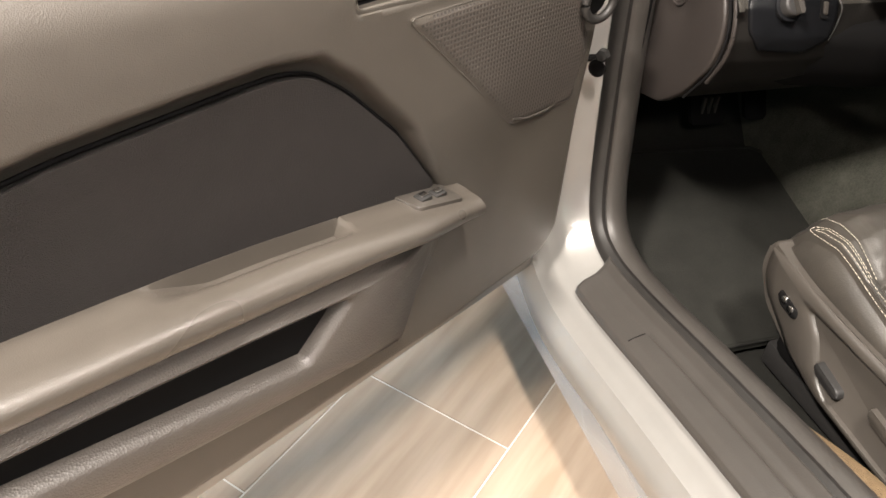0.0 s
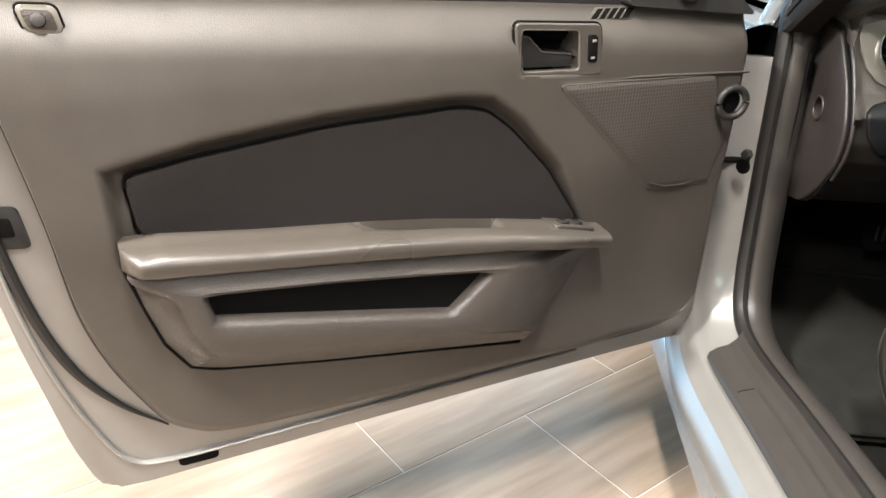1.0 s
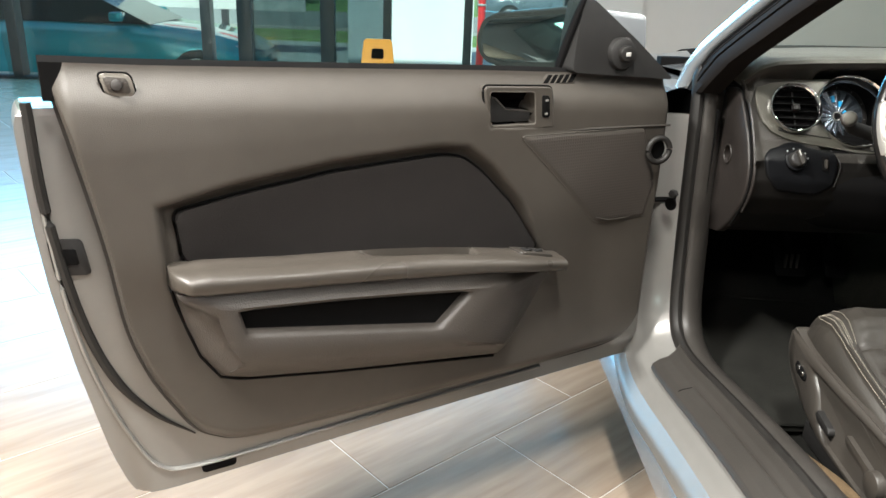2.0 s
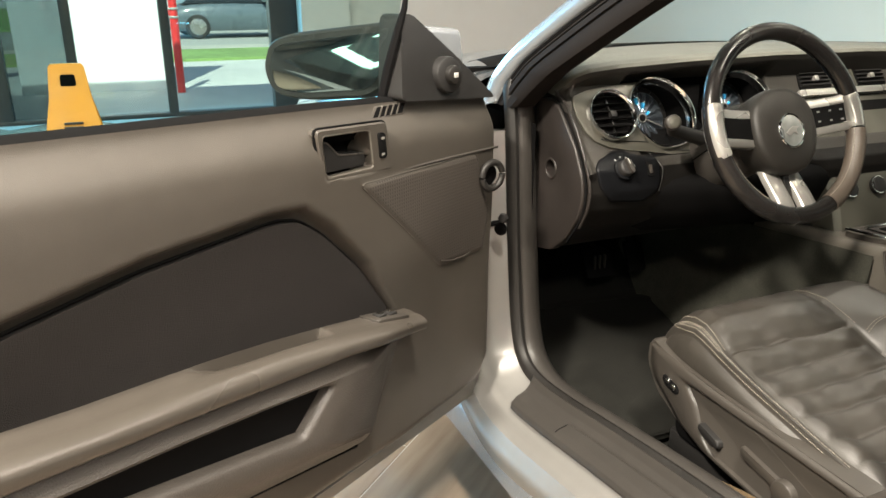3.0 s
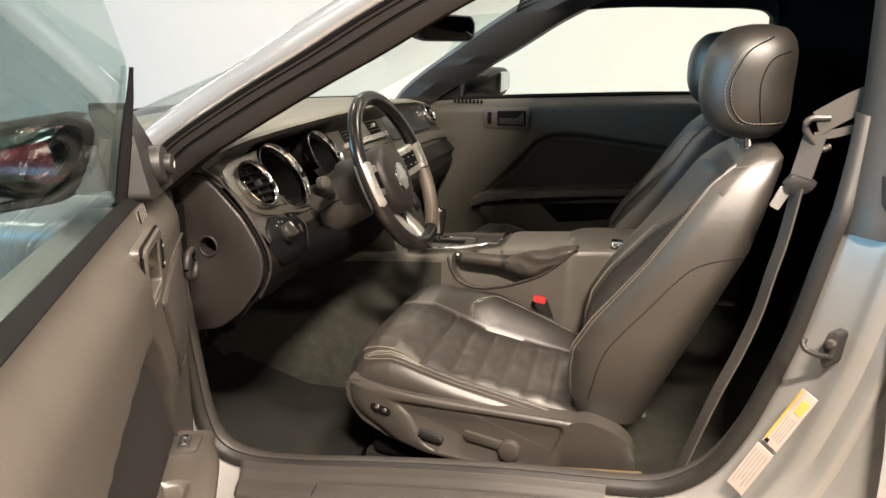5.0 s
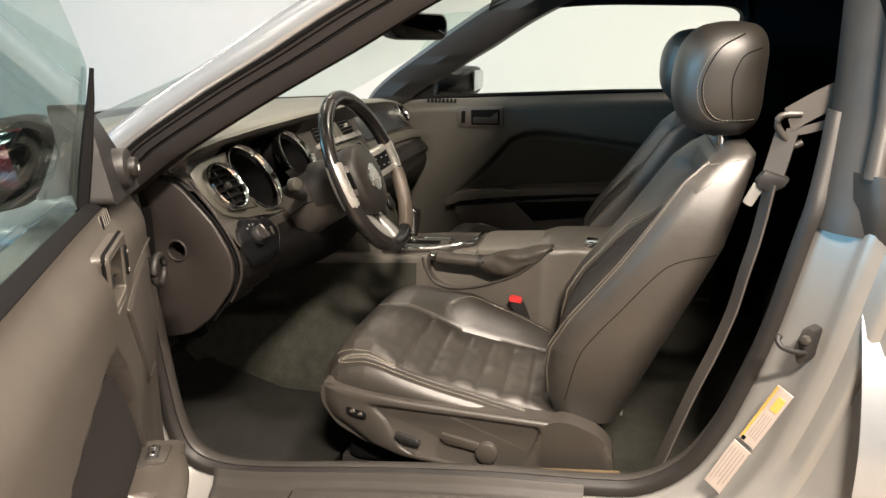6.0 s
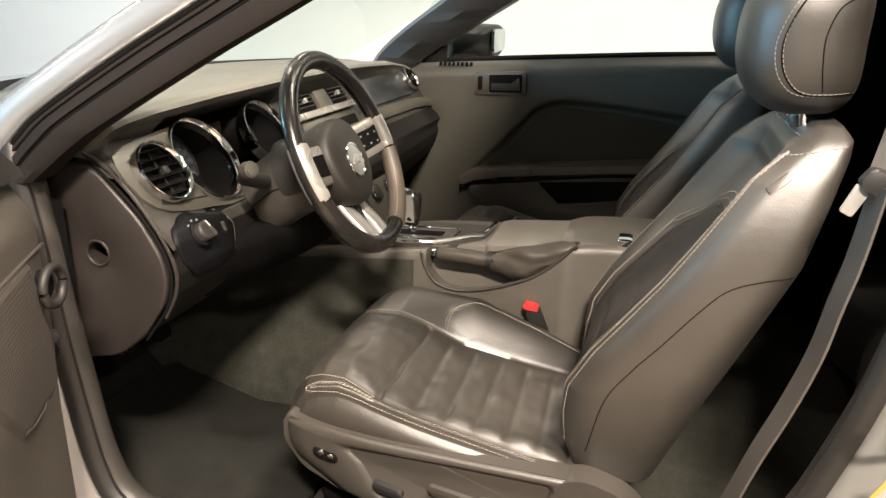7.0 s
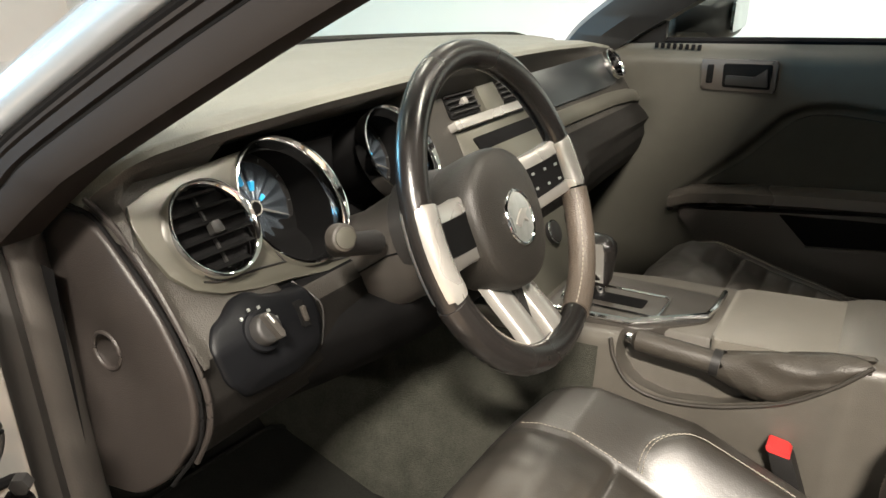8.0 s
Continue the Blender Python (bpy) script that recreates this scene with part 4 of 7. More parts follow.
part("plug_core", disc((0.098, 0.008, 0.795), 0.021, (0.25, 1, 0), 0.02, 0.003), M_BLACK, door)
part("grille_seam", tube([V((u, 0.001, z)) for u, z in ((0.434, 0.846), (0.28, 0.846), (0.12, 0.842), (0.06, 0.84))], 0.0022, 6), M_SEATTRIM, door)
part("panel_clip", tube([V(q) for q in ((0.115, -0.004, 0.660), (0.16, 0.0, 0.655), (0.20, 0.0, 0.657), (0.235, 0.001, 0.667))], 0.0016, 6), M_SEATTRIM, door)
# glass, belt seal, edge seal, latch, drain plug
GLS = [(0.310, 0.89), (1.205, 0.91), (1.215, 1.14), (1.17, 1.215), (1.05, 1.27), (0.90, 1.295), (0.75, 1.285), (0.60, 1.245), (0.45, 1.19), (0.33, 1.145), (0.285, 1.125), (0.29, 1.09)]
gl = part("door_glass", prism(rounded(GLS, 0.02), lambda u, z, w: V((u, -0.052 + 0.14 * (z - 0.95) + w, z)), -0.004, 0.0, 0.0008, 1), M_GLASS, door, "clear frameless door window glass")
gl.visible_shadow = False
part("belt_seal", loft([[V((u, v, lerp(TOP, u) + dz)) for v, dz in ((-0.047, -0.05), (-0.047, 0.003), (-0.041, 0.007), (-0.033, 0.005), (-0.025, 0.0), (-0.025, -0.05))] for u in [0.09 + 1.085 * i / 40 for i in range(41)]]), M_BLACK, door, "black window belt seal")
part("run_channel", tube([V((u, -0.047 + 0.14 * (z - 0.95), z)) for u, z in ((0.322, 0.95), (0.312, 1.0), (0.298, 1.05), (0.286, 1.085), (0.284, 1.125))], [0.008, 0.008, 0.007, 0.005, 0.003], 8), M_BLACK, door, "black glass run channel")
part("edge_seal", tube(curve([(1.195, -0.048, 0.93), (1.190, -0.048, 0.78), (1.165, -0.048, 0.615), (1.130, -0.048, 0.505), (1.08, -0.048, 0.43), (1.02, -0.048, 0.375)], 40), [0.007] * 24 + [0.007 - 0.0055 * i / 16 for i in range(17)], 8), M_RUBBER, door, "black rubber seal along the door edge")
part("panel_edge", tube([V((u, -0.036, z - 0.002)) for u, z in BOT if u > 0.075], 0.0045, 6), M_RUBBER, door, "dark rubber edge round the lining")
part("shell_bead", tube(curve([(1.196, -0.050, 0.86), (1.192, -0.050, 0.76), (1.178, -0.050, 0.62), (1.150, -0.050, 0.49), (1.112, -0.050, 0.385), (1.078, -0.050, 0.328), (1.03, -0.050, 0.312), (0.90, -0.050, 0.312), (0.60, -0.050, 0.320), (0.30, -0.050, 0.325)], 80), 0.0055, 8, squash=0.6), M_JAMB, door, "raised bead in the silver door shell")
part("latch_plate", prism(rounded([(1.150, 0.735), (1.195, 0.74), (1.19, 0.685), (1.142, 0.68)], 0.008), duv(), -0.056, -0.048, 0.002), M_DARK, door)
part("latch_slot", prism(rounded([(1.160, 0.722), (1.182, 0.724), (1.18, 0.70), (1.157, 0.698)], 0.004), duv(), -0.056, -0.0465, 0.001), M_BLACK, door)
part("drain_plug", prism(rounded([(1.015, 0.310), (0.955, 0.309), (0.955, 0.292), (1.012, 0.292)], 0.005), duv(), -0.056, -0.049, 0.002), M_BLACK, door)
part("check_strap", tube([V(q) for q in ((0.02, -0.10, 0.652), (-0.03, -0.075, 0.654), (-0.052, -0.055, 0.656))], 0.006, 8), M_BLACK, car, "black door check strap").matrix_basis = DOOR

# door mirror
MG = [(v, 1.0 + (z - 1.0) * 0.90) for v, z in [(-0.290, 0.985), (-0.280, 1.024), (-0.262, 1.034), (-0.115, 1.056), (-0.098, 1.047), (-0.100, 1.02), (-0.122, 0.957), (-0.14, 0.944), (-0.235, 0.936), (-0.278, 0.944)]]


def mir(v, z, w):
    return V((0.285 + w - 0.55 * (v + 0.20) - 0.03 * (z - 1.0), v, z))


body_rings = []
for w, g in ((0.006, 0.006), (0.0, 0.010), (-0.02, 0.013), (-0.06, 0.008), (-0.10, -0.012), (-0.125, -0.035)):
    body_rings.append([mir(v, z, w) for v, z in grow(rounded(MG, 0.02), g)])
mb = part("door_mirror", loft(body_rings), M_DARK, door, "black door mirror housing")
part("mirror_glass", prism(rounded(grow(MG, -0.003), 0.016), mir, 0.004, 0.0075, 0.001), M_MIRROR, door, "silvered mirror glass")
part("mirror_cap", loft([[mir(v, z, w) for v, z in rounded(q, 0.012)] for w, q in ((0.0, [(-0.10, 1.06), (-0.07, 1.06), (-0.055, 0.95), (-0.12, 0.945)]), (-0.09, [(-0.10, 1.05), (-0.05, 1.05), (-0.04, 0.955), (-0.11, 0.955)]))]), M_PAINT, door, "silver mirror foot")

# ---- dashboard ----
def face_y(z):
    """The instrument face leans back: its y at a height."""
    return -0.003 + 0.67 * (z - 0.881)


FN = V((0, -1, 0.67)).normalized()
FY = V((0, 0.67, 1)).normalized()


def face(x, z, w=0.0):
    """A place on the leaning face, w metres proud of it."""
    return V((x, face_y(z), z)) + FN * w


def sec(x):
    """The dash section at x, from the windscreen down to the knee edge: (y, z, material)."""
    zb = lerp([(-0.70, 0.922), (-0.69, 0.945), (-0.675, 0.964), (-0.65, 0.974), (-0.58, 0.980), (-0.41, 0.987), (-0.2, 0.992), (0.08, 0.992), (0.3, 0.985), (0.55, 0.972), (0.68, 0.955), (0.74, 0.93)], x)
    yb = lerp([(-0.70, 0.06), (-0.68, 0.020), (-0.65, 0.004), (-0.2, -0.002), (0.0, 0.0), (0.4, 0.02), (0.7, 0.03), (0.74, 0.06)], x)
    well = 0.075 * smooth(-0.566, -0.552, x) * smooth(-0.190, -0.202, x)
    end = -0.012 * smooth(-0.682, -0.694, x)
    yl = lerp([(-0.70, -0.084), (-0.2, -0.088), (-0.12, -0.105), (0.20, -0.105), (0.28, -0.088), (0.70, -0.07), (0.74, -0.04)], x)
    far = 0.60 - 0.34 * abs(x / 0.74) ** 2.2
    top = min(0.936, zb - 0.034)
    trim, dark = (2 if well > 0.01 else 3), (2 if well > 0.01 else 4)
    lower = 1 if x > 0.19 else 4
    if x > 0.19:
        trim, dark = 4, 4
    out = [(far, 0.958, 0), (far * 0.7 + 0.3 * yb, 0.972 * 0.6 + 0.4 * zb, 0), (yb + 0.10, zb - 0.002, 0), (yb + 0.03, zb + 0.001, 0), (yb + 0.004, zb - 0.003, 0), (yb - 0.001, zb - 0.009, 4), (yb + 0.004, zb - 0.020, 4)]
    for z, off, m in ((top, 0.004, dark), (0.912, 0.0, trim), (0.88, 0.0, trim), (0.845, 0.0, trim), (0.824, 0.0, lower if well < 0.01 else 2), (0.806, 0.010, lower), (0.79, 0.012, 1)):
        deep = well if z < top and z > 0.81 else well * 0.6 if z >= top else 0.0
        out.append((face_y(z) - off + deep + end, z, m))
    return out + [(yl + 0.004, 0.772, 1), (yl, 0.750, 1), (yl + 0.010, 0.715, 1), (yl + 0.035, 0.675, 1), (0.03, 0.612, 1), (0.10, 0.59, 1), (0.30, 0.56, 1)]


def dash_pt(s, t):
    x = -0.70 + 1.44 * s
    p = sec(x)
    k = t * (len(p) - 1)
    i = min(int(k), len(p) - 2)
    f = k - i
    f = f * f * (3 - 2 * f) * 0.25 + f * 0.75
    return V((x, p[i][0] + (p[i + 1][0] - p[i][0]) * f, p[i][1] + (p[i + 1][1] - p[i][1]) * f))


def dash_mat(s, t):
    p = sec(-0.70 + 1.44 * s)
    return p[min(int(t * (len(p) - 1)), len(p) - 2)][2]


# Top pad pale, lower face near black: the light's fall is in these colours.
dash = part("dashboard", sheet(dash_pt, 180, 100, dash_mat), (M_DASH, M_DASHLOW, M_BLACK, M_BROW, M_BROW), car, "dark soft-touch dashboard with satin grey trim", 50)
G1, G2 = V((-0.490, -0.018, 0.885)), V((-0.279, -0.023, 0.896))
# satin fascia round the vent and the first dial
bite = [(G1.x + math.cos(radians(a)) * 0.0745, 0.8765 + math.sin(radians(a)) * 0.0745 * FY.z) for a in range(-52, -262, -6)]
FASCIA = [(-0.679, 0.917), (-0.6845, 0.900), (-0.682, 0.880), (-0.674, 0.855), (-0.658, 0.838), (-0.630, 0.8255), (-0.587, 0.817), (-0.541, 0.812), (-0.476, 0.802), (-0.425, 0.800), (-0.420, 0.812)] + bite + [(-0.52, 0.936), (-0.56, 0.934), (-0.608, 0.930), (-0.645, 0.926)]
fascia = part("fascia", prism(FASCIA, face, -0.006, 0.005, 0.002, 2), M_TRIM, dash, "satin grey instrument fascia")
part("fascia_lip", tube(curve([face(x, z, 0.0065) for x, z in ((-0.645, 0.8405), (-0.630, 0.836), (-0.612, 0.834), (-0.575, 0.832), (-0.53, 0.826), (-0.48, 0.811), (-0.43, 0.806))], 40), 0.0011, 6), M_DARK, fascia)
# passenger's side: dark panel over a satin strip
part("trim_panel", prism(rounded([(0.215, 0.872), (0.60, 0.872), (0.68, 0.885), (0.69, 0.93), (0.56, 0.940), (0.225, 0.942)], 0.012), face, -0.004, 0.006, 0.004, 2), M_DARKTRIM, dash, "dark passenger's side trim panel")
part("trim_strip", loft([[face(x, z + dz, w) for dz, w in ((-0.014, -0.002), (-0.013, 0.008), (-0.006, 0.012), (0.008, 0.012), (0.014, 0.007), (0.014, -0.002))] for x, z in ((0.19, 0.850), (0.35, 0.850), (0.55, 0.848), (0.66, 0.842), (0.71, 0.834))]), M_TRIM, dash, "satin grey trim strip")
# end cover facing the open door, and the raised edge round it
CAP = [(0.115, 0.905), (0.085, 0.910), (0.047, 0.911), (0.022, 0.896), (-0.038, 0.833), (-0.070, 0.776), (-0.074, 0.738), (-0.062, 0.70), (-0.02, 0.645), (0.03, 0.606), (0.115, 0.59)]
CAPR, HC = rounded(CAP, 0.016), V((0.041, 0.776))


def cap_edge(a):
    """How far the cover reaches from its round hole in one direction."""
    lo_, hi_ = 0.0, 0.4
    for step in range(22):
        m_ = (lo_ + hi_) / 2
        lo_, hi_ = (m_, hi_) if inside(CAPR, HC.x + math.cos(a) * m_, HC.y + math.sin(a) * m_) > 0 else (lo_, m_)
    return lo_


CAP_A = [i / 120 * math.tau for i in range(120)]
CAP_R = [cap_edge(a) for a in CAP_A]


def cap_ring(w, gap=None, r=None):
    return [V((-0.700 - w, HC.x + math.cos(a) * (r or e - gap), HC.y + math.sin(a) * (r or e - gap))) for a, e in zip(CAP_A, CAP_R)]


cap = part("dash_end_cap", loft([cap_ring(-0.010, 0.0), cap_ring(0.0015, 0.0), cap_ring(0.0045, 0.0015), cap_ring(0.0060, 0.0045), cap_ring(0.0060, r=0.0215), cap_ring(0.0050, r=0.0192), cap_ring(-0.024, r=0.0180)], caps=False), M_CAP, car, "dark brown-grey dashboard end cover with a round access hole", 50)
part("cap_groove", tube(curve([(-0.702, 0.105, 0.914), (-0.702, 0.052, 0.9165), (-0.702, 0.020, 0.900), (-0.702, -0.043, 0.834), (-0.702, -0.075, 0.777), (-0.702, -0.079, 0.737), (-0.702, -0.066, 0.696), (-0.702, -0.024, 0.640)], 60), 0.0022, 6), M_BLACK, cap, "dark gap round the cover")
part("edge_bead", tube(curve([(-0.698, 0.050, 0.926), (-0.698, 0.012, 0.905), (-0.698, -0.030, 0.862), (-0.698, -0.068, 0.806), (-0.698, -0.0855, 0.762), (-0.698, -0.082, 0.722), (-0.698, -0.060, 0.680)], 60), 0.0032, 8), M_CAP, cap, "raised bead along the dashboard's edge")
# Black disc closes the hole and paints its shade.
part("hole_back", disc((-0.678, 0.041, 0.776), 0.0190, (-1, 0, 0), 0.002, 0.0, 32), M_BLACK, cap, "black disc that paints the access hole's shade")
part("hole_rim", tube(ring((-0.7068, 0.041, 0.776), 0.0195, (-1, 0, 0)), 0.0022, 8, True), M_CAP, cap)


def air_vent(x, z, r, label):
    c = face(x, z, 0.019)
    v = part("air_vent", disc(c - FN * 0.0125, r * 0.95, FN, 0.004, 0.0, 40), M_BLACK, car, label)
    part("chrome_ring", loft([ring(c + FN * h, q, FN, n=64) for h, q in ((-0.012, r * 1.02), (0.0, r * 1.03), (0.004, r), (0.003, r * 0.95), (-0.004, r * 0.89), (-0.014, r * 0.86))], caps=False), M_CHROME, v, "chrome ring", 60)
    for i in range(6):
        h = (i - 2.5) / 3.0 * r * 0.90
        w = math.sqrt(max(0, (r * 0.88) ** 2 - h * h))
        q = [c + FY * (h + dy) + FN * dn + V((sx * w, 0, 0)) for sx in (-1, 1) for dy, dn in ((-0.0026, -0.002), (-0.0018, -0.0005), (0.0026, -0.007), (0.0020, -0.010), (-0.001, -0.010))]
        part("slat", loft([q[:5], q[5:]]), M_BLACK, v)
    part("vane", prism([(-0.0012, -r * 0.8), (0.0012, -r * 0.8), (0.0012, r * 0.8), (-0.0012, r * 0.8)], lambda a, b, w: c + V((a, 0, 0)) + FY * b + FN * w, -0.014, -0.009, 0.0), M_DARK, v)
    part("vent_tab", prism(rounded([(-0.007, -0.006), (0.007, -0.006), (0.006, 0.006), (-0.006, 0.006)], 0.002), lambda a, b, w: c + V((a, 0, 0)) + FY * b + FN * w, -0.006, 0.003, 0.001), M_DARK, v)
    return v


air_vent(-0.611, 0.877, 0.0505, "round air vent with dark slats")
air_vent(0.640, 0.908, 0.036, "round air vent at the passenger's end")


def gauge(c, r, label):
    """A dial at the end of a deep tunnel with a chrome mouth; c is the centre of the mouth."""
    x, k = V((1, 0, 0)), r / 0.075
    ga = V((0, -0.94, 0.34)).normalized()
    gy = V((0, 0.34, 0.94)).normalized()
    g = part("gauge", disc(c - ga * 0.080, r * 0.9, ga, 0.004, 0.0, 48), M_BLACK, car, label)
    part("chrome_hood", loft([ring(c + FN * h, q * k, FN, n=72) for h, q in ((-0.020, 0.0765), (-0.004, 0.0775), (0.001, 0.0765), (0.0015, 0.0745), (-0.003, 0.0715), (-0.010, 0.0695), (-0.020, 0.0685))], caps=False), M_CHROME, g, "bright chrome hood", 60)
    part("tunnel", loft([ring(c - FN * 0.0195, 0.0688 * k, FN, n=64)] + [ring(c - ga * h, q * k, ga, n=64) for h, q in ((0.052, 0.068), (0.076, 0.067))], caps=False), M_BLACK, g, "black dial tunnel", 60)
    part("dial_ring", loft([ring(c - ga * h, q * k, ga, n=64) for h, q in ((0.076, 0.067), (0.0735, 0.064), (0.0730, 0.056), (0.076, 0.0555))], caps=False), M_DARK, g, "dark scale ring")
    ribs = []
    for q, h, amp in ((0.0565, 0.077, 0.0), (0.0555, 0.0735, 0.0016), (0.040, 0.0715, 0.0022), (0.024, 0.0700, 0.0014), (0.009, 0.0685, 0.0)):
        ribs.append([p + ga * (amp * math.cos(i / 128 * math.tau * 16)) for i, p in enumerate(ring(c - ga * h, q * k, ga, n=128))])
    part("cone", loft(ribs), M_BLUE, g, "brushed alloy dial with radial ribs", 25)
    part("hub_ring", tube(ring(c - ga * 0.067, 0.0085 * k, ga, n=24), 0.0013, 6, True), M_SILVER, g)
    part("hub_cap", disc(c - ga * 0.065, 0.007 * k, ga, 0.006, 0.001, 20), M_BLACK, g)
    for i in range(9):
        d = x * math.cos(radians(215 - 250 * i / 8)) + gy * math.sin(radians(215 - 250 * i / 8))
        part("tick", tube([c + d * 0.058 * k - ga * 0.0722, c + d * 0.062 * k - ga * 0.0722], 0.0007, 5), M_BADGE, g)
    # Blue patches paint daylight reflected by the dial's numerals.
    for deg, r0, r1, hw in ((104, 0.030, 0.043, 0.0036), (76, 0.021, 0.032, 0.0036), (30, 0.014, 0.022, 0.0028)):
        d, e = x * math.cos(radians(deg)) + gy * math.sin(radians(deg)), gy * math.cos(radians(deg)) - x * math.sin(radians(deg))
        part("dial_glint", prism([(-hw * 0.7, r0), (hw * 0.7, r0), (hw, r1), (-hw, r1)], lambda u, v, w: c + e * u * k + d * v * k + ga * w, -0.074, -0.0676, 0.0005), M_CYAN, g, "blue daylight reflection painted on the dial")
    # Needle is set along a pale reflection streak on the dial.
    d = x * math.cos(radians(-24)) + gy * math.sin(radians(-24))
    part("needle", tube([c + d * 0.010 * k - ga * 0.0655, c + d * 0.052 * k - ga * 0.067], [0.0015, 0.0008], 6), M_SILVER, g)
    return g


gauge(G1, 0.0755, "round instrument dial with a chrome hood")
gauge(G2, 0.0690, "round instrument dial with a chrome hood")
part("cluster_lens", box(-0.408, -0.352, 0.040, 0.046, 0.838, 0.925, 0.002), M_BLACK, car, "dark message display between the dials")

# headlamp switch
def dash_y(x, z):
    """The dash surface below the fascia: its y at a place."""
    p = sec(x)[7:]
    for (y0, z0, m0), (y1, z1, m1) in zip(p, p[1:]):
        if z1 <= z <= z0:
            return y0 + (y1 - y0) * (z - z0) / (z1 - z0)
    return p[0][0]


def on_dash(x, z, w):
    return V((x, dash_y(x, z), z)) + V((0, -0.96, 0.28)) * w


SWP = rounded([(-0.680, 0.795), (-0.667, 0.809), (-0.648, 0.813), (-0.636, 0.818), (-0.623, 0.821), (-0.603, 0.821), (-0.592, 0.815), (-0.571, 0.811), (-0.540, 0.808), (-0.535, 0.797), (-0.536, 0.766), (-0.542, 0.739), (-0.570, 0.722), (-0.646, 0.730), (-0.673, 0.760)], 0.008)
sw = part("light_switch", loft([[on_dash(-0.608 + (x + 0.608) * k, 0.772 + (z - 0.772) * k, w) for x, z in SWP] for k, w in ((1.0, -0.006), (1.0, 0.0020), (0.985, 0.0040), (0.9, 0.0045), (0.75, 0.0048), (0.6, 0.005), (0.45, 0.005), (0.3, 0.005), (0.15, 0.005))]), M_SWITCH, car, "dark headlamp switch plate", 60)
kc = on_dash(-0.619, 0.791, 0.005)


def on_knob(u, v, w):
    return kc + V((u, 0, 0)) + FY * v + FN * w


part("knob_base", disc(kc + FN * 0.003, 0.0215, FN, 0.006, 0.002), M_SWITCH, sw)
part("knob", loft([[on_knob(math.cos(a / 32 * math.tau) * r, math.sin(a / 32 * math.tau) * r, h) for a in range(32)] for h, r in ((0.002, 0.0165), (0.012, 0.0155), (0.0145, 0.0140), (0.0150, 0.0110))]), M_DARK, sw, "", 50)
part("knob_grip", prism(rounded([(-0.0040, -0.0150), (0.0040, -0.0150), (0.0034, 0.0150), (-0.0034, 0.0150)], 0.003), lambda u, v, w: on_knob(u * 0.97 - v * 0.26, u * 0.26 + v * 0.97, w), 0.012, 0.023, 0.003, 3), M_RUBTRIM, sw, "grey knob grip")
part("grip_line", prism(rounded([(-0.0008, 0.002), (0.0008, 0.002), (0.0008, 0.013), (-0.0008, 0.013)], 0.0006), lambda u, v, w: on_knob(u * 0.97 - v * 0.26, u * 0.26 + v * 0.97, w), 0.0228, 0.0240, 0.0003), M_WHITE, sw)
for i, a in enumerate((128, 96, 66, 38, 12)):
    cu, cv = math.cos(radians(a)) * 0.0245, math.sin(radians(a)) * 0.0245
    part("mark", prism(rounded([(cu - 0.0014, cv - 0.0017), (cu + 0.0014, cv - 0.0017), (cu + 0.0014, cv + 0.0017), (cu - 0.0014, cv + 0.0017)], 0.0006), on_knob, -0.001, 0.0012, 0.0003), M_BADGE, sw)
part("dimmer", prism(rounded([(-0.568, 0.800), (-0.554, 0.799), (-0.555, 0.772), (-0.567, 0.774)], 0.003), lambda x, z, w: on_dash(x, z, 0.005 + w), -0.002, 0.003, 0.001), M_BLACK, sw, "dimmer wheel slot")
part("dimmer_wheel", prism(rounded([(-0.563, 0.794), (-0.557, 0.794), (-0.558, 0.778), (-0.563, 0.779)], 0.002), lambda x, z, w: on_dash(x, z, 0.007 + w), -0.002, 0.003, 0.001), M_SEATTRIM, sw)
part("switch_rim", tube(curve([on_dash(x, z, 0.003) for x, z in ((-0.540, 0.809), (-0.531, 0.790), (-0.532, 0.768), (-0.538, 0.742))], 20), 0.0012, 6), M_DARK, sw)

# centre stack
CX = 0.037
for k in (-1, 1):
    cx = CX + k * 0.087
    cv = part("centre_vent", prism(rounded([(cx - 0.047, 0.903), (cx + 0.047, 0.903), (cx + 0.045, 0.946), (cx - 0.045, 0.946)], 0.006), face, -0.004, 0.004, 0.001), M_BLACK, car, "square centre air vent")
    for i in range(5):
        z0 = 0.9075 + 0.0078 * i
        part("slat", loft([[face(cx + s * 0.043, z0 + dz, w) for dz, w in ((0.0, 0.004), (0.0012, 0.010), (0.0034, 0.009), (0.0034, 0.004))] for s in (-1, 1)]), M_DARK, cv)
    part("vent_tab", prism(rounded([(cx - 0.006, 0.917), (cx + 0.006, 0.917), (cx + 0.006, 0.926), (cx - 0.006, 0.926)], 0.002), face, 0.004, 0.014, 0.001), M_SILVER, cv)
part("vent_divider", prism(rounded([(CX - 0.034, 0.900), (CX + 0.034, 0.900), (CX + 0.030, 0.949), (CX - 0.030, 0.949)], 0.004), face, -0.004, 0.010, 0.003), M_TRIM, car, "satin grey divider between the vents")
part("vent_bar", prism(rounded([(CX - 0.150, 0.887), (CX + 0.150, 0.887), (CX + 0.150, 0.899), (CX - 0.150, 0.899)], 0.004), face, -0.004, 0.014, 0.004, 3), M_SILVER, car, "satin silver bar below the vents")
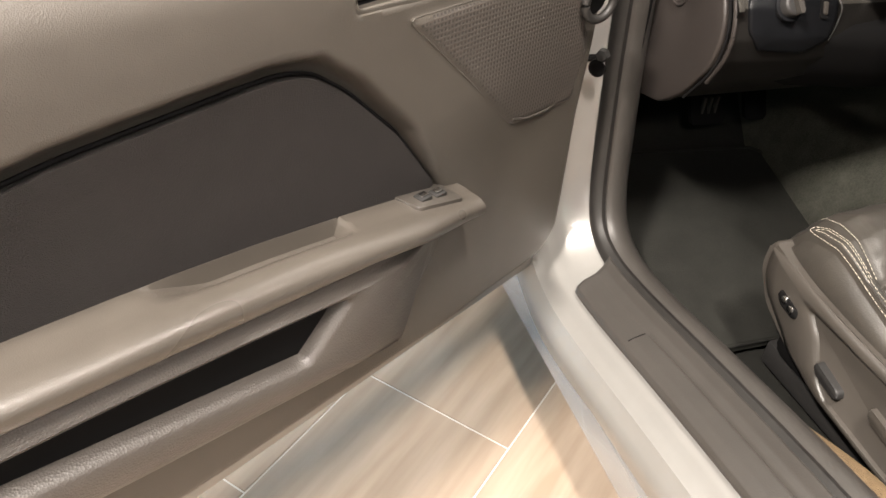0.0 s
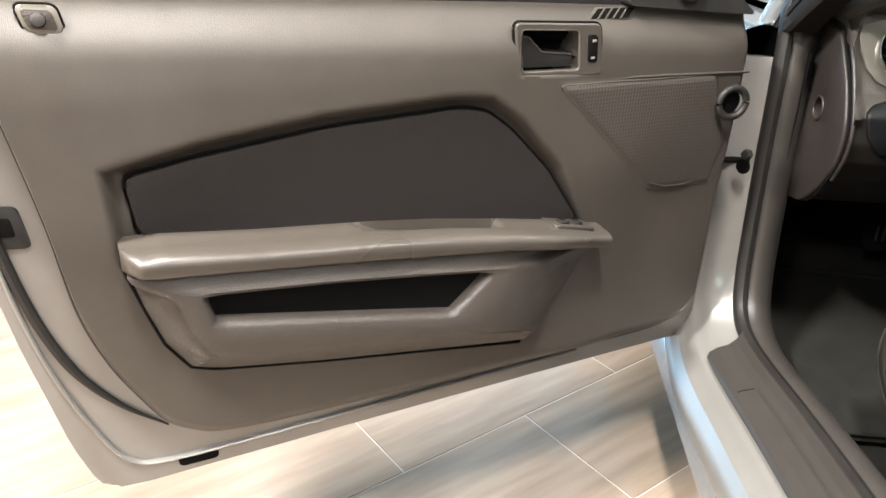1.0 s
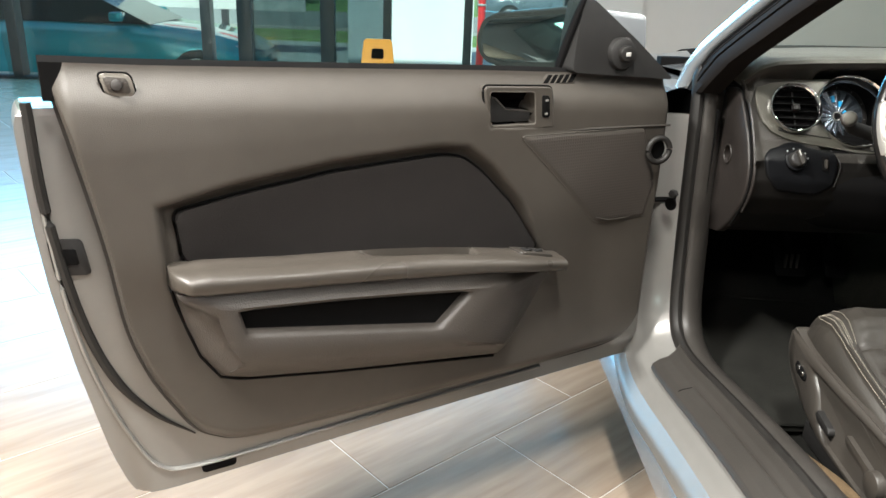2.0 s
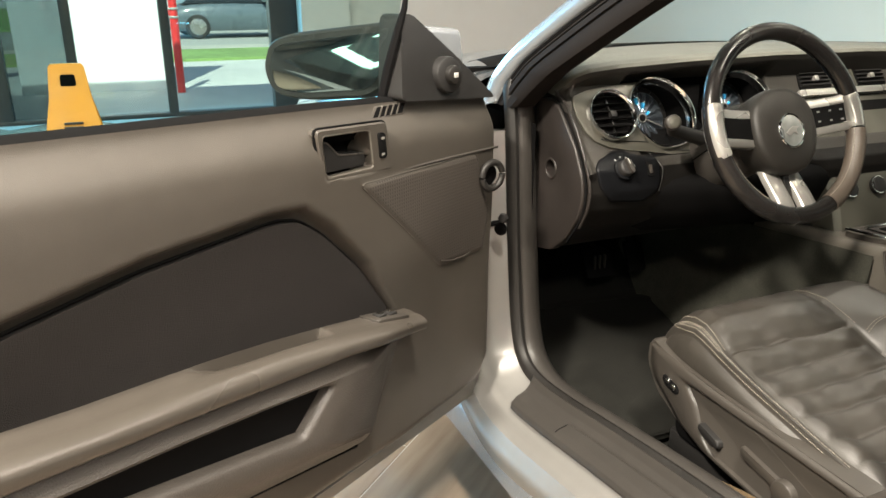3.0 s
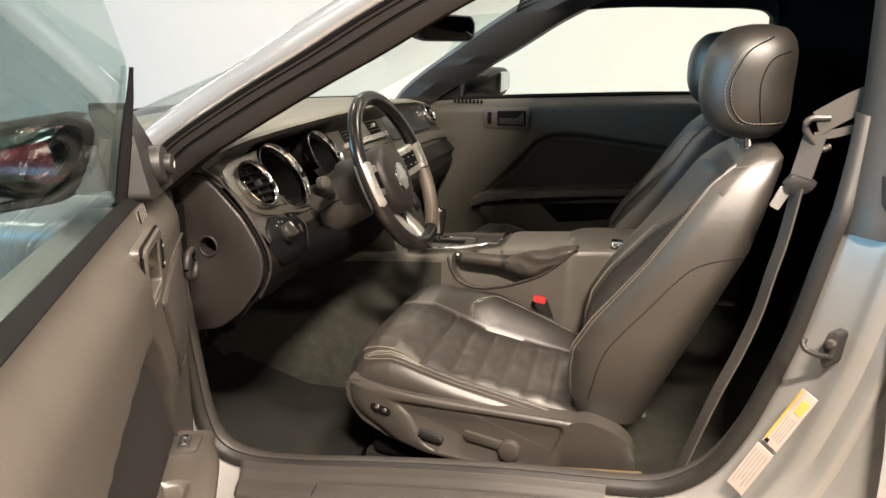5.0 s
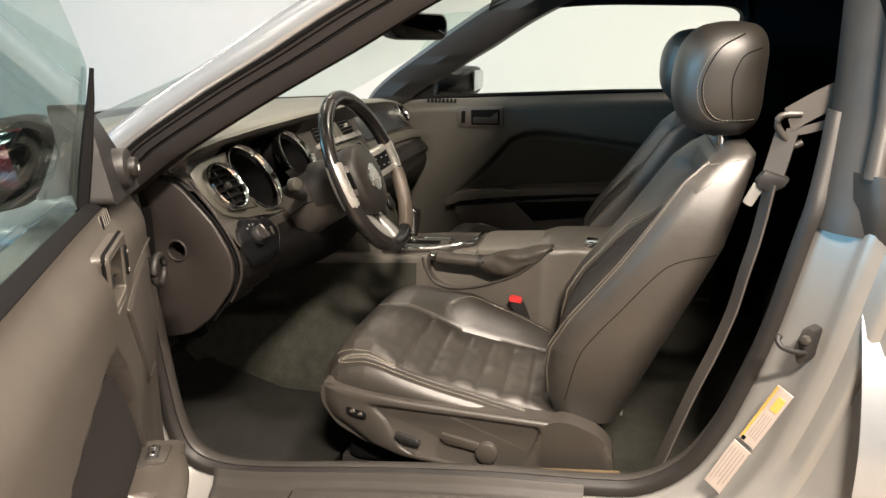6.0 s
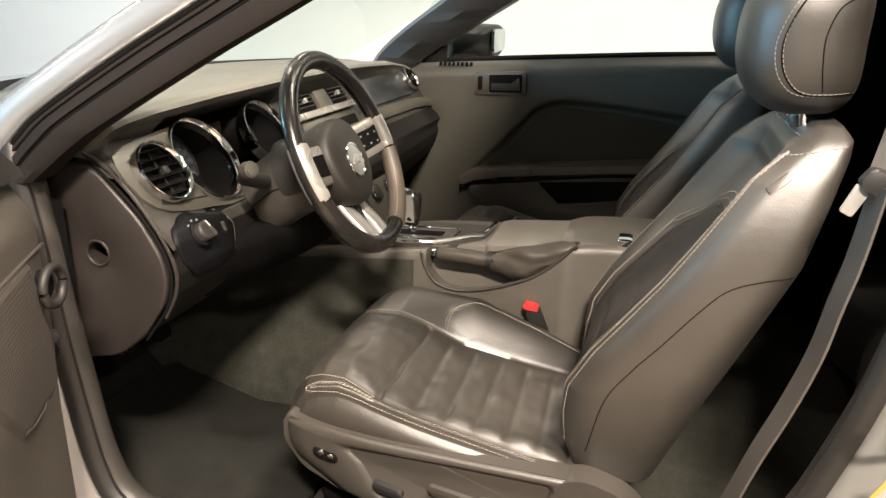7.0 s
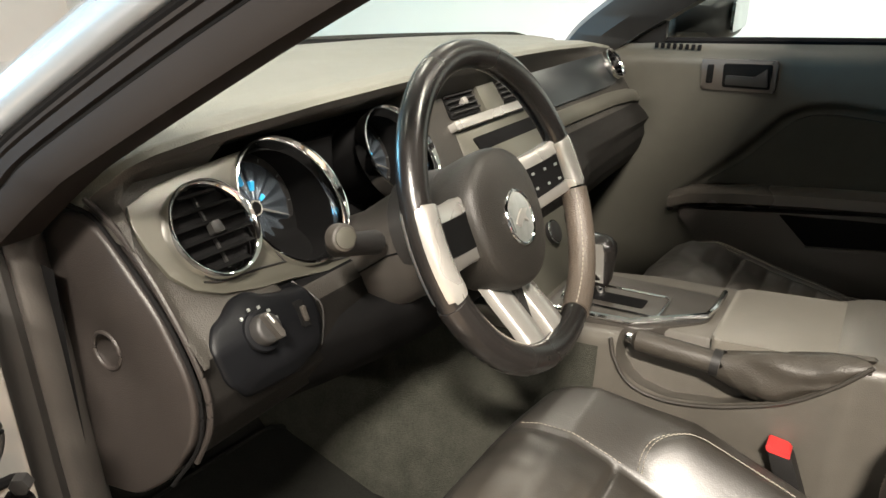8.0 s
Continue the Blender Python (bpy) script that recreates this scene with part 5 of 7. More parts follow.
stack = part("radio_panel", loft([[V((CX + x, y, z)) for x, y in ((-w, 0.03), (-w, yy + 0.012), (-w + 0.012, yy), (w - 0.012, yy), (w, yy + 0.012), (w, 0.03))] for w, yy, z in ((0.150, 0.0, 0.888), (0.150, -0.040, 0.845), (0.14, -0.085, 0.76), (0.13, -0.125, 0.675), (0.125, -0.145, 0.60))]), M_TRIM, car, "satin grey centre stack")


def on_stack(x, z, w):
    return V((CX + x, -0.006 - 0.53 * (0.888 - z) - 0.88 * w, z + 0.47 * w))


part("radio_display", prism(rounded([(-0.11, 0.842), (0.11, 0.842), (0.11, 0.874), (-0.11, 0.874)], 0.005), on_stack, -0.004, 0.006, 0.002), M_BLACK, stack, "dark radio display")
part("button_field", prism(rounded([(-0.115, 0.735), (0.115, 0.735), (0.12, 0.835), (-0.12, 0.835)], 0.008), on_stack, -0.004, 0.003, 0.002), M_DARK, stack, "dark radio button field")
for i in range(4):
    for j in range(3):
        part("stack_button", prism(rounded([(-0.104 + 0.054 * i, 0.745 + 0.029 * j), (-0.058 + 0.054 * i, 0.745 + 0.029 * j), (-0.058 + 0.054 * i, 0.766 + 0.029 * j), (-0.104 + 0.054 * i, 0.766 + 0.029 * j)], 0.003), on_stack, 0.0, 0.008, 0.002), M_BUTTON, stack)
for kx in (-0.085, 0.0, 0.085):
    kp = on_stack(kx, 0.70, 0.020)
    part("stack_knob", disc(kp, 0.019, (0, -0.88, 0.47), 0.024, 0.004), M_DARK, stack)
    part("knob_ring", tube(ring(kp - V((0, -0.88, 0.47)) * 0.004, 0.0192, (0, -0.88, 0.47), n=32), 0.0016, 6, True), M_CHROME, stack)

# stalk and column
part("stalk_knob", disc((-0.571, -0.150, 0.889), 0.0140, (-0.45, -1, 0.3), 0.016, 0.004, 24), M_SEATTRIM, car, "grey end knob of the column stalk")
part("stalk_cap", disc((-0.5718, -0.1518, 0.8896), 0.0105, (-0.45, -1, 0.3), 0.003, 0.001, 24), M_TRIM, car)
part("stalk", tube([V((-0.567, -0.138, 0.884)), V((-0.548, -0.120, 0.868)), V((-0.47, -0.11, 0.845))], [0.010, 0.012, 0.014], 12), M_DARK, car, "dark column stalk")
part("column_shroud", loft([[V((-0.391 + math.copysign(abs(math.cos(k / 28 * math.tau)) ** 0.75, math.cos(k / 28 * math.tau)) * w, y + 0.30 * h * math.sin(k / 28 * math.tau), zc + math.sin(k / 28 * math.tau) * h)) for k in range(28)] for y, w, h, zc in ((-0.168, 0.044, 0.046, 0.846), (-0.160, 0.053, 0.056, 0.842), (-0.115, 0.061, 0.064, 0.824), (-0.06, 0.060, 0.064, 0.784), (0.04, 0.060, 0.060, 0.742))]), M_RUBTRIM, car, "dark steering column shroud", 60)
part("shroud_seam", tube([V((-0.391 - w - 0.0005, y, z)) for y, w, z in ((-0.160, 0.053, 0.842), (-0.115, 0.061, 0.824), (-0.06, 0.060, 0.784))], 0.0012, 6), M_BLACK, car)
part("ignition_lock", disc((-0.334, -0.140, 0.826), 0.016, (0.5, -0.8, 0.2), 0.03, 0.003, 24), M_DARK, car, "dark ignition lock")
# Near-black colour stands in for the dash's shadow on this panel.
part("knee_panel", loft([[V((x, y + dy, z + dz)) for y, z in ((-0.02, 0.79), (-0.088, 0.775), (-0.118, 0.762), (-0.128, 0.748), (-0.124, 0.730), (-0.104, 0.690), (-0.074, 0.655), (-0.030, 0.632), (0.10, 0.60), (0.44, 0.575), (0.44, 0.70))] for x, dy, dz in ((-0.660, 0.078, 0.0), (-0.560, 0.052, 0.0), (-0.480, 0.028, 0.0), (-0.40, 0.008, 0.0), (-0.30, -0.008, 0.0), (-0.20, -0.008, -0.005), (-0.13, 0.0, -0.01))]), M_BLACK, car, "knee panel below the column, black for the shade there", 60)

# steering wheel, leaning back by 23 degrees
WC = V((-0.391, -0.234, 0.889))
WN = V((0, -math.cos(radians(23)), math.sin(radians(23))))
WX = V((1, 0, 0))
WY = V((0, math.sin(radians(23)), math.cos(radians(23))))
R = 0.1675


def wp(a, r, h=0.0):
    """A point of the wheel: angle in degrees anticlockwise from the right as the driver sees it."""
    a = radians(a)
    return WC + WX * math.cos(a) * r + WY * math.sin(a) * r + WN * h


rim = part("steering_wheel", tube([wp(i * 4, R) for i in range(90)], [0.0158 + 0.0016 * max(0.0, math.cos(radians(2 * (i * 4 - 45)))) * (1 if 0 < i * 4 < 180 else 0.3) for i in range(90)], 14, True, up=WN, squash=0.92), M_GLOSS, car, "black leather steering wheel with satin silver spokes")
for a0, a1, r_ in ((166, 198, 0.0178), (-7, 15, 0.0176)):
    n = 16
    part("rim_clamp", tube([wp(a0 + (a1 - a0) * i / n, R - 0.0025) for i in range(n + 1)], [r_ - 0.0012] + [r_] * (n - 1) + [r_ - 0.0012], 14, up=WN), M_SILVER, rim, "satin silver rim clamp")
for a0, a1, m in ((-66, -8, M_RIMLEATHER), (199, 246, M_GLOSS)):
    part("grip", tube([wp(a0 + (a1 - a0) * i / 20, R) for i in range(21)], 0.0170, 14, up=WN), m, rim, "perforated leather grip")
    stitches([wp(a0 + (a1 - a0) * i / 30, R - 0.0145, 0.0088) for i in range(31)], "stitching", rim, "pale grip stitching", 0.0007)


def wheel_plate(out, h0, h1, mat, name, label="", bev=0.004):
    """A plate on the wheel; its heights may run along the outline's u, v as h(u, v)."""
    return part(name, prism(out, lambda u, v, w: WC + WX * u + WY * v + WN * w, h0, h1, bev, 3), mat, rim, label)


def leg(lines, depth, mat, name, label=""):
    """A bowed leg through rows of (u0, u1, v, h)."""
    rows = []
    for u0, u1, v, h in lines:
        m = (u0 + u1) / 2
        rows.append([WC + WX * u + WY * v + WN * w for u, w in ((u0, h - depth), (u0, h - 0.003), (u0 + (m - u0) * 0.2, h), (m, h + 0.002), (u1 - (u1 - m) * 0.2, h), (u1, h - 0.003), (u1, h - depth))])
    return part(name, loft(rows), mat, rim, label, 60)


for k in (-1, 1):
    up_ = 0.004 if k > 0 else -0.006
    sp_ = part("spoke", loft([[WC + WX * k * u + WY * v + WN * w for v, w in ((v0, h - 0.016), (v0, h - 0.003), (v0 - 0.003, h), (v0 - 0.016, h + 0.001), (v0 - 0.018, h - 0.003), (v1 + 0.016, h - 0.003), (v1 + 0.014, h + 0.001), (v1 + 0.003, h), (v1, h - 0.003), (v1, h - 0.016))] for u, v0, v1, h in ((0.055, 0.036 + up_, -0.034 + up_, -0.016), (0.090, 0.036 + up_, -0.030 + up_, -0.008), (0.125, 0.038 + up_, -0.028 + up_, -0.002), (0.155, 0.042 + up_, -0.026 + up_, 0.004))]), M_SILVER, rim, "satin silver spoke frame", 40)
    part("button_pad", loft([[WC + WX * k * u + WY * v + WN * w for v, w in ((v0, h - 0.008), (v0, h), (v1, h), (v1, h - 0.008))] for u, v0, v1, h in ((0.070, 0.020 + up_, -0.018 + up_, -0.011), (0.105, 0.021 + up_, -0.015 + up_, -0.0035), (0.142, 0.023 + up_, -0.011 + up_, 0.0035))]), M_BLACK, rim, "black spoke buttons")
    for bu in (0.088, 0.112, 0.134) if k > 0 else ():
        for bv in (0.012, -0.006):
            wheel_plate(rounded([(k * (bu - 0.0035), bv - 0.0016 + up_), (k * (bu + 0.0035), bv - 0.0016 + up_), (k * (bu + 0.0035), bv + 0.0016 + up_), (k * (bu - 0.0035), bv + 0.0016 + up_)], 0.001), -0.010, -0.0066 + (bu - 0.088) * 0.20, M_BADGE, "button_mark", "", 0.0)
    leg([(k * 0.006, k * 0.040, -0.062, -0.040), (k * 0.007, k * 0.042, -0.095, -0.026), (k * 0.008, k * 0.043, -0.130, -0.010), (k * 0.008, k * 0.044, -0.158, 0.000)], 0.014, M_SILVER, "lower_spoke", "satin silver lower spoke")
wheel_plate(rounded([(-0.006, -0.060), (0.006, -0.060), (0.007, -0.155), (-0.007, -0.155)], 0.003), -0.05, -0.022, M_DARK, "spoke_gap")
hub_ = [(0.074 * math.copysign(abs(math.cos(t)) ** 0.86, math.cos(t)) * (1.0 + 0.06 * math.sin(t)), 0.079 * math.copysign(abs(math.sin(t)) ** 0.9, math.sin(t)) - 0.013) for t in [i / 64 * math.tau for i in range(64)]]
part("hub", loft([[WC + WX * u * k + WY * ((v + 0.013) * k - 0.013) + WN * h for u, v in hub_] for k, h in ((0.92, -0.060), (0.98, -0.034), (1.0, -0.022), (0.995, -0.014), (0.97, -0.006), (0.93, -0.0015), (0.85, 0.002), (0.6, 0.0055), (0.32, 0.0065))]), M_HUB, rim, "dark brown-grey airbag cover", 60)
BC = WC - WY * 0.016
part("badge_ring", tube(ring(BC + WN * 0.0075, 0.0275, WN, up=WY, n=40, squash=1.08), 0.0022, 8, True), M_CHROME, rim)
part("badge", disc(BC + WN * 0.0085, 0.0270, WN, 0.009, 0.0015, 36, squash=1.08), M_BADGE, rim, "plain round silver emblem")
part("badge_relief", prism(rounded([(-0.016, -0.004), (-0.006, 0.003), (0.004, 0.008), (0.016, 0.006), (0.008, 0.0), (0.012, -0.009), (0.002, -0.003), (-0.008, -0.010)], 0.002), lambda u, v, w: BC + WX * u + WY * v + WN * w, 0.008, 0.0105, 0.001), M_SILVER, rim)
part("column", tube([WC - WN * 0.03, WC - WN * 0.12], [0.056, 0.064], 24), M_DARK, rim)

# pedals
for px, w, ribs in ((-0.400, 0.040, 3), (-0.285, 0.026, 0)):
    pd = part("pedal", prism(rounded([(px - w, 0.415), (px + w, 0.415), (px + w, 0.485), (px - w, 0.485)], 0.008), lambda u, v, w_: V((u, 0.30 + 0.5 * (v - 0.45) - w_, v)), 0, 0.012, 0.003), M_BLACK, car, "black foot pedal")
    part("pedal_arm", tube([V((px, 0.31, 0.47)), V((px, 0.36, 0.56)), V((px, 0.40, 0.64))], 0.010, 8), M_BLACK, pd)
    for i in range(ribs):
        part("pedal_rib", box(px - 0.018 + 0.015 * i, px - 0.012 + 0.015 * i, 0.280, 0.287, 0.43, 0.47, 0.001), M_SEATTRIM, pd)

# ---- centre console ----
CUBBY = [(-0.613, 0.676), (-0.578, 0.638), (-0.522, 0.595), (-0.438, 0.562), (-0.369, 0.550), (-0.320, 0.561), (-0.294, 0.594)]


def console_ring(y, w, zt):
    """A console section; the handbrake lies in a cubby on the driver's side."""
    if -0.612 < y < -0.295:
        zr = lerp(CUBBY, y)
        left = [(-w, 0.25), (-w, zr), (-w + 0.006, zr + 0.002), (-w + 0.012, zr - 0.004), (-0.088, zr - 0.010), (-0.080, max(zr, zt - 0.004)), (-0.076, zt)]
    else:
        left = [(-w, 0.25), (-w, zt - 0.02), (-w + 0.002, zt - 0.010), (-w + 0.006, zt - 0.004), (-w + 0.012, zt - 0.001), (-w + 0.02, zt), (-w + 0.03, zt)]
    return [V((x, y, z)) for x, z in left + [(w - 0.02, zt), (w - 0.008, zt - 0.004), (w, zt - 0.03), (w, 0.25)]]


TUNNEL_TOP = [(-0.95, 0.66), (-0.80, 0.68), (-0.66, 0.676), (-0.61, 0.672), (-0.55, 0.650), (-0.45, 0.640), (-0.33, 0.634), (-0.285, 0.632), (-0.20, 0.622), (-0.10, 0.615), (0.05, 0.62)]
con = part("centre_console", loft([console_ring(y, 0.135 if y > -0.6 else 0.128, lerp(TUNNEL_TOP, y)) for y in [0.05, -0.10, -0.20, -0.27, -0.294] + [-0.296 - 0.0158 * i for i in range(20)] + [-0.613, -0.66, -0.74, -0.81]]), M_CONSOLE, car, "dark plastic centre console", 50)
part("shifter_plate", prism(rounded([(-0.105, -0.16), (0.075, -0.16), (0.075, -0.40), (-0.035, -0.40), (-0.105, -0.32)], 0.02), lambda x, y, w: V((x, y, 0.632 - 0.03 * (y + 0.28) + w)), -0.01, 0.004, 0.003), M_SEATTRIM, con, "grey shifter surround")
part("gate_slot", prism(rounded([(-0.036, -0.19), (-0.002, -0.19), (-0.002, -0.30), (-0.036, -0.30)], 0.006), lambda x, y, w: V((x, y, 0.636 - 0.03 * (y + 0.28) + w)), -0.004, 0.0015, 0.0005), M_BLACK, con, "black shifter gate")
part("gate_trim", tube([V((x, y, 0.638 - 0.03 * (y + 0.28))) for x, y in rounded([(-0.062, -0.175), (0.022, -0.175), (0.022, -0.33), (-0.062, -0.33)], 0.012)], 0.0025, 6, True), M_CHROME, con, "chrome gate rim")
part("shifter_trim", tube([V(q) for q in ((-0.105, -0.17, 0.636), (-0.10, -0.30, 0.643), (-0.03, -0.395, 0.648), (0.0, -0.40, 0.649), (0.075, -0.40, 0.646))], 0.005, 8), M_CHROME, con, "chrome shifter trim")
part("shift_lever", tube([V((-0.012, -0.226, 0.625)), V((-0.010, -0.220, 0.665))], 0.010, 12), M_CHROME, con)
kn = part("shift_knob", loft([[V((-0.008 + math.copysign(abs(math.cos(k / 28 * math.tau)) ** 0.8, math.cos(k / 28 * math.tau)) * w, yc + math.copysign(abs(math.sin(k / 28 * math.tau)) ** 0.8, math.sin(k / 28 * math.tau)) * d, z + 0.10 * math.sin(k / 28 * math.tau) * d)) for k in range(28)] for z, w, d, yc in ((0.650, 0.012, 0.014, -0.220), (0.664, 0.016, 0.021, -0.218), (0.690, 0.019, 0.026, -0.215), (0.712, 0.0215, 0.030, -0.213), (0.724, 0.020, 0.028, -0.213), (0.732, 0.013, 0.019, -0.213), (0.7345, 0.005, 0.008, -0.213))]), M_GLOSS, con, "silver and black shift knob", 60)
for k in (-1, 1):
    part("knob_flank", loft([[V((-0.008 + k * (w + 0.0012), yc + q * d, z)) for q in (-0.75, -0.4, 0.0, 0.4, 0.75)] + [V((-0.008 + k * (w - 0.004), yc + q * d, z)) for q in (0.75, -0.75)] for z, w, d, yc in ((0.658, 0.0135, 0.015, -0.219), (0.690, 0.0185, 0.020, -0.215), (0.712, 0.0208, 0.022, -0.213), (0.724, 0.0195, 0.016, -0.213))]), M_SILVER, con, "silver flank of the shift knob", 60)
part("armrest_lid", prism(rounded([(-0.10, -0.415), (0.11, -0.415), (0.11, -0.70), (-0.10, -0.70)], 0.015), lambda x, y, w: V((x, y, 0.636 - 0.075 * (y + 0.415) + w)), -0.02, 0.010, 0.006), M_LID, con, "grey console armrest lid")
part("lid_latch", box(-0.115, -0.06, -0.72, -0.69, 0.66, 0.690, 0.004), M_CHROME, con)
hb = part("handbrake", tube(curve([(-0.114, -0.312, 0.624), (-0.115, -0.35, 0.623), (-0.115, -0.40, 0.621), (-0.114, -0.44, 0.619)], 16), [0.009] + [0.0165] * 15 + [0.016], 12), M_BOOT, con, "leather handbrake lever")
part("brake_button", disc((-0.114, -0.302, 0.6245), 0.008, (0, 1, 0.05), 0.012, 0.001, 16), M_CHROME, con)
def boot_ring(y, w, h, z):
    return [V((-0.112 + math.cos(q / 40 * math.tau) * w * (1 + 0.09 * math.sin(q * 0.95 + y * 60 + 2 * math.sin(y * 40)) * smooth(-0.45, -0.49, y)), y + 0.006 * math.sin(q * 0.6), z + math.sin(q / 40 * math.tau) * h + 0.0025 * math.sin(q * 0.75 + y * 70 + 3 * math.sin(q * 0.2)))) for q in range(40)]


part("brake_boot", loft([boot_ring(y, *[lerp(tb, y) for tb in ([(-0.612, 0.012), (-0.58, 0.024), (-0.51, 0.027), (-0.48, 0.024), (-0.435, 0.0185)], [(-0.612, 0.010), (-0.58, 0.026), (-0.51, 0.040), (-0.48, 0.034), (-0.435, 0.0185)], [(-0.612, 0.668), (-0.58, 0.648), (-0.51, 0.620), (-0.48, 0.615), (-0.435, 0.618)])]) for y in [-0.435 - 0.0088 * i for i in range(21)]]), M_BOOT, con, "gathered black leather handbrake boot", 60)
part("grip_collar", tube([V((-0.114, -0.424, 0.620)), V((-0.114, -0.436, 0.619))], 0.0192, 16), M_DARK, con)
part("brake_rim", tube(curve([(-0.137, -0.285, 0.628)] + [(-0.137, y, z + 0.002) for y, z in reversed(CUBBY)], 50), 0.0032, 8), M_SEATTRIM, con)

# seat belt buckle by the driver's seat
bk = tagged(part("belt_buckle", prism(rounded([(-0.515, 0.545), (-0.545, 0.540), (-0.575, 0.465), (-0.545, 0.46)], 0.006), lambda y, z, w: V((-0.152 + w, y, z)), -0.012, 0.012, 0.004), M_DARK, None), "black seat belt buckle with a red release button", "buckle")
part("release_button", prism(rounded([(-0.513, 0.548), (-0.543, 0.544), (-0.546, 0.5355), (-0.516, 0.5385)], 0.004), lambda y, z, w: V((-0.152 + w, y, z)), -0.014, 0.014, 0.003), M_RED, bk, "red release button")

# ---- passenger's door ----
PT = [(-1.10, 1.005), (-0.889, 1.002), (-0.559, 0.986), (-0.062, 0.961), (0.08, 0.95)]
PBAND = [(-0.150, 0.610), (-0.200, 0.652), (-0.269, 0.718), (-0.330, 0.785), (-0.372, 0.832), (-0.420, 0.855), (-0.479, 0.862), (-0.60, 0.853), (-0.738, 0.836), (-0.95, 0.81), (-0.97, 0.69), (-0.60, 0.655), (-0.30, 0.635)]
PINS = [(-0.225, 0.652), (-0.30, 0.712), (-0.360, 0.780), (-0.396, 0.818), (-0.43, 0.832), (-0.479, 0.837), (-0.60, 0.829), (-0.738, 0.812), (-0.93, 0.785), (-0.94, 0.71), (-0.60, 0.682), (-0.35, 0.664)]


def p_panel(s, t):
    y = 0.10 - 1.25 * s
    z = 0.30 + (lerp(PT, y) - 0.30) * t
    w = 0.033 - 0.026 * smooth(0.93, 1.0, t) ** 1.5 - 0.012 * smooth(0.28, 0.10, t)
    w -= 0.022 * smooth(-0.004, 0.012, inside(PBAND, y, z))
    return V((0.735 - w, y, z))


pd_ = part("passenger_door", sheet(p_panel, 150, 90), M_PDOOR, car, "closed passenger door with dark grained lining", 60)


def pdx(y, z, w):
    return V((0.702 - w, y, z))


part("insert", prism(rounded(PINS, 0.012), pdx, -0.03, -0.004, 0.006), M_PINSERT, pd_, "dark woven door insert")
part("armrest", loft([[V(q) for q in ((0.73, y, z + 0.03), (0.68, y, z + 0.034), (0.655, y, z + 0.022), (0.652, y, z + 0.0), (0.67, y, z - 0.012), (0.73, y, z - 0.015))] for y, z in ((-0.155, 0.590), (-0.20, 0.610), (-0.30, 0.626), (-0.45, 0.643), (-0.65, 0.660), (-0.95, 0.685))]), M_ARM, pd_, "padded door armrest")
part("bin", prism(rounded([(-0.17, 0.585), (-0.25, 0.49), (-0.33, 0.44), (-0.90, 0.47), (-0.95, 0.66), (-0.6, 0.64)], 0.02), pdx, -0.01, 0.030, 0.012, 3), M_PANEL_LOW, pd_, "moulded lower door bin")
# Flat black plate painted as the shaded opening of the bin.
part("bin_slot", prism(rounded([(-0.400, 0.612), (-0.468, 0.548), (-0.80, 0.588), (-0.82, 0.645)], 0.006), pdx, 0.0, 0.0315, 0.0005), M_BLACK, pd_, "black plate that paints the bin opening's shade")
part("bin_edge", loft([[pdx(y, z + dz, w) for dz, w in ((-0.006, 0.028), (-0.005, 0.036), (0.002, 0.037), (0.004, 0.033), (0.004, 0.028))] for y, z in ((-0.466, 0.545), (-0.55, 0.556), (-0.65, 0.570), (-0.80, 0.585))]), M_SEATTRIM, pd_, "grey lip of the bin")
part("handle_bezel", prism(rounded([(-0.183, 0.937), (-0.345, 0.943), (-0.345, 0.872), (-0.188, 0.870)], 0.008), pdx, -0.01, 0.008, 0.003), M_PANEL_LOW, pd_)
# Flat black plate painted as the shaded hollow behind the lever.
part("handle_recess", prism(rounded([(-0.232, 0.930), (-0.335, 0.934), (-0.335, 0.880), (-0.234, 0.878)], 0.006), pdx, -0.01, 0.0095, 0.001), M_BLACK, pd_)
part("lock_switch", prism(rounded([(-0.198, 0.925), (-0.212, 0.926), (-0.212, 0.885), (-0.198, 0.884)], 0.003), pdx, -0.01, 0.011, 0.002), M_BLACK, pd_)
part("handle_lever", prism(rounded([(-0.24, 0.905), (-0.30, 0.905), (-0.325, 0.925), (-0.33, 0.885), (-0.24, 0.884)], 0.004), pdx, 0.0, 0.0125, 0.003), M_DARK, pd_)
for i in range(8):
    part("demist_slat", box(0.712, 0.722, -0.075 - 0.014 * i, -0.068 - 0.014 * i, 0.952, 0.964, 0.001), M_BLACK, pd_)
part("belt_seal", tube([V((0.742, y, lerp(PT, y) + 0.006)) for y in (0.05, -0.3, -0.7, -1.1)], 0.008, 8), M_BLACK, pd_)
pg = part("door_glass", sheet(lambda s, t: V((0.752 - 0.40 * 0.30 * t, 0.10 - 1.2 * s - 0.25 * t * (1 - s), lerp(PT, 0.10 - 1.2 * s) + 0.30 * t)), 8, 6), M_GLASS, pd_, "clear door glass")
pg.visible_shadow = False
part("sail_panel", prism([(0.10, 0.955), (-0.085, 0.958), (-0.095, 1.055), (-0.02, 1.0)], lambda y, z, w: V((0.745 - 0.4 * (z - 0.955) - w, y, z)), -0.01, 0.008, 0.003), M_DARK, pd_)
PM = [(-0.05, 0.955), (-0.19, 0.962), (-0.212, 0.985), (-0.21, 1.06), (-0.195, 1.07), (-0.05, 1.075)]
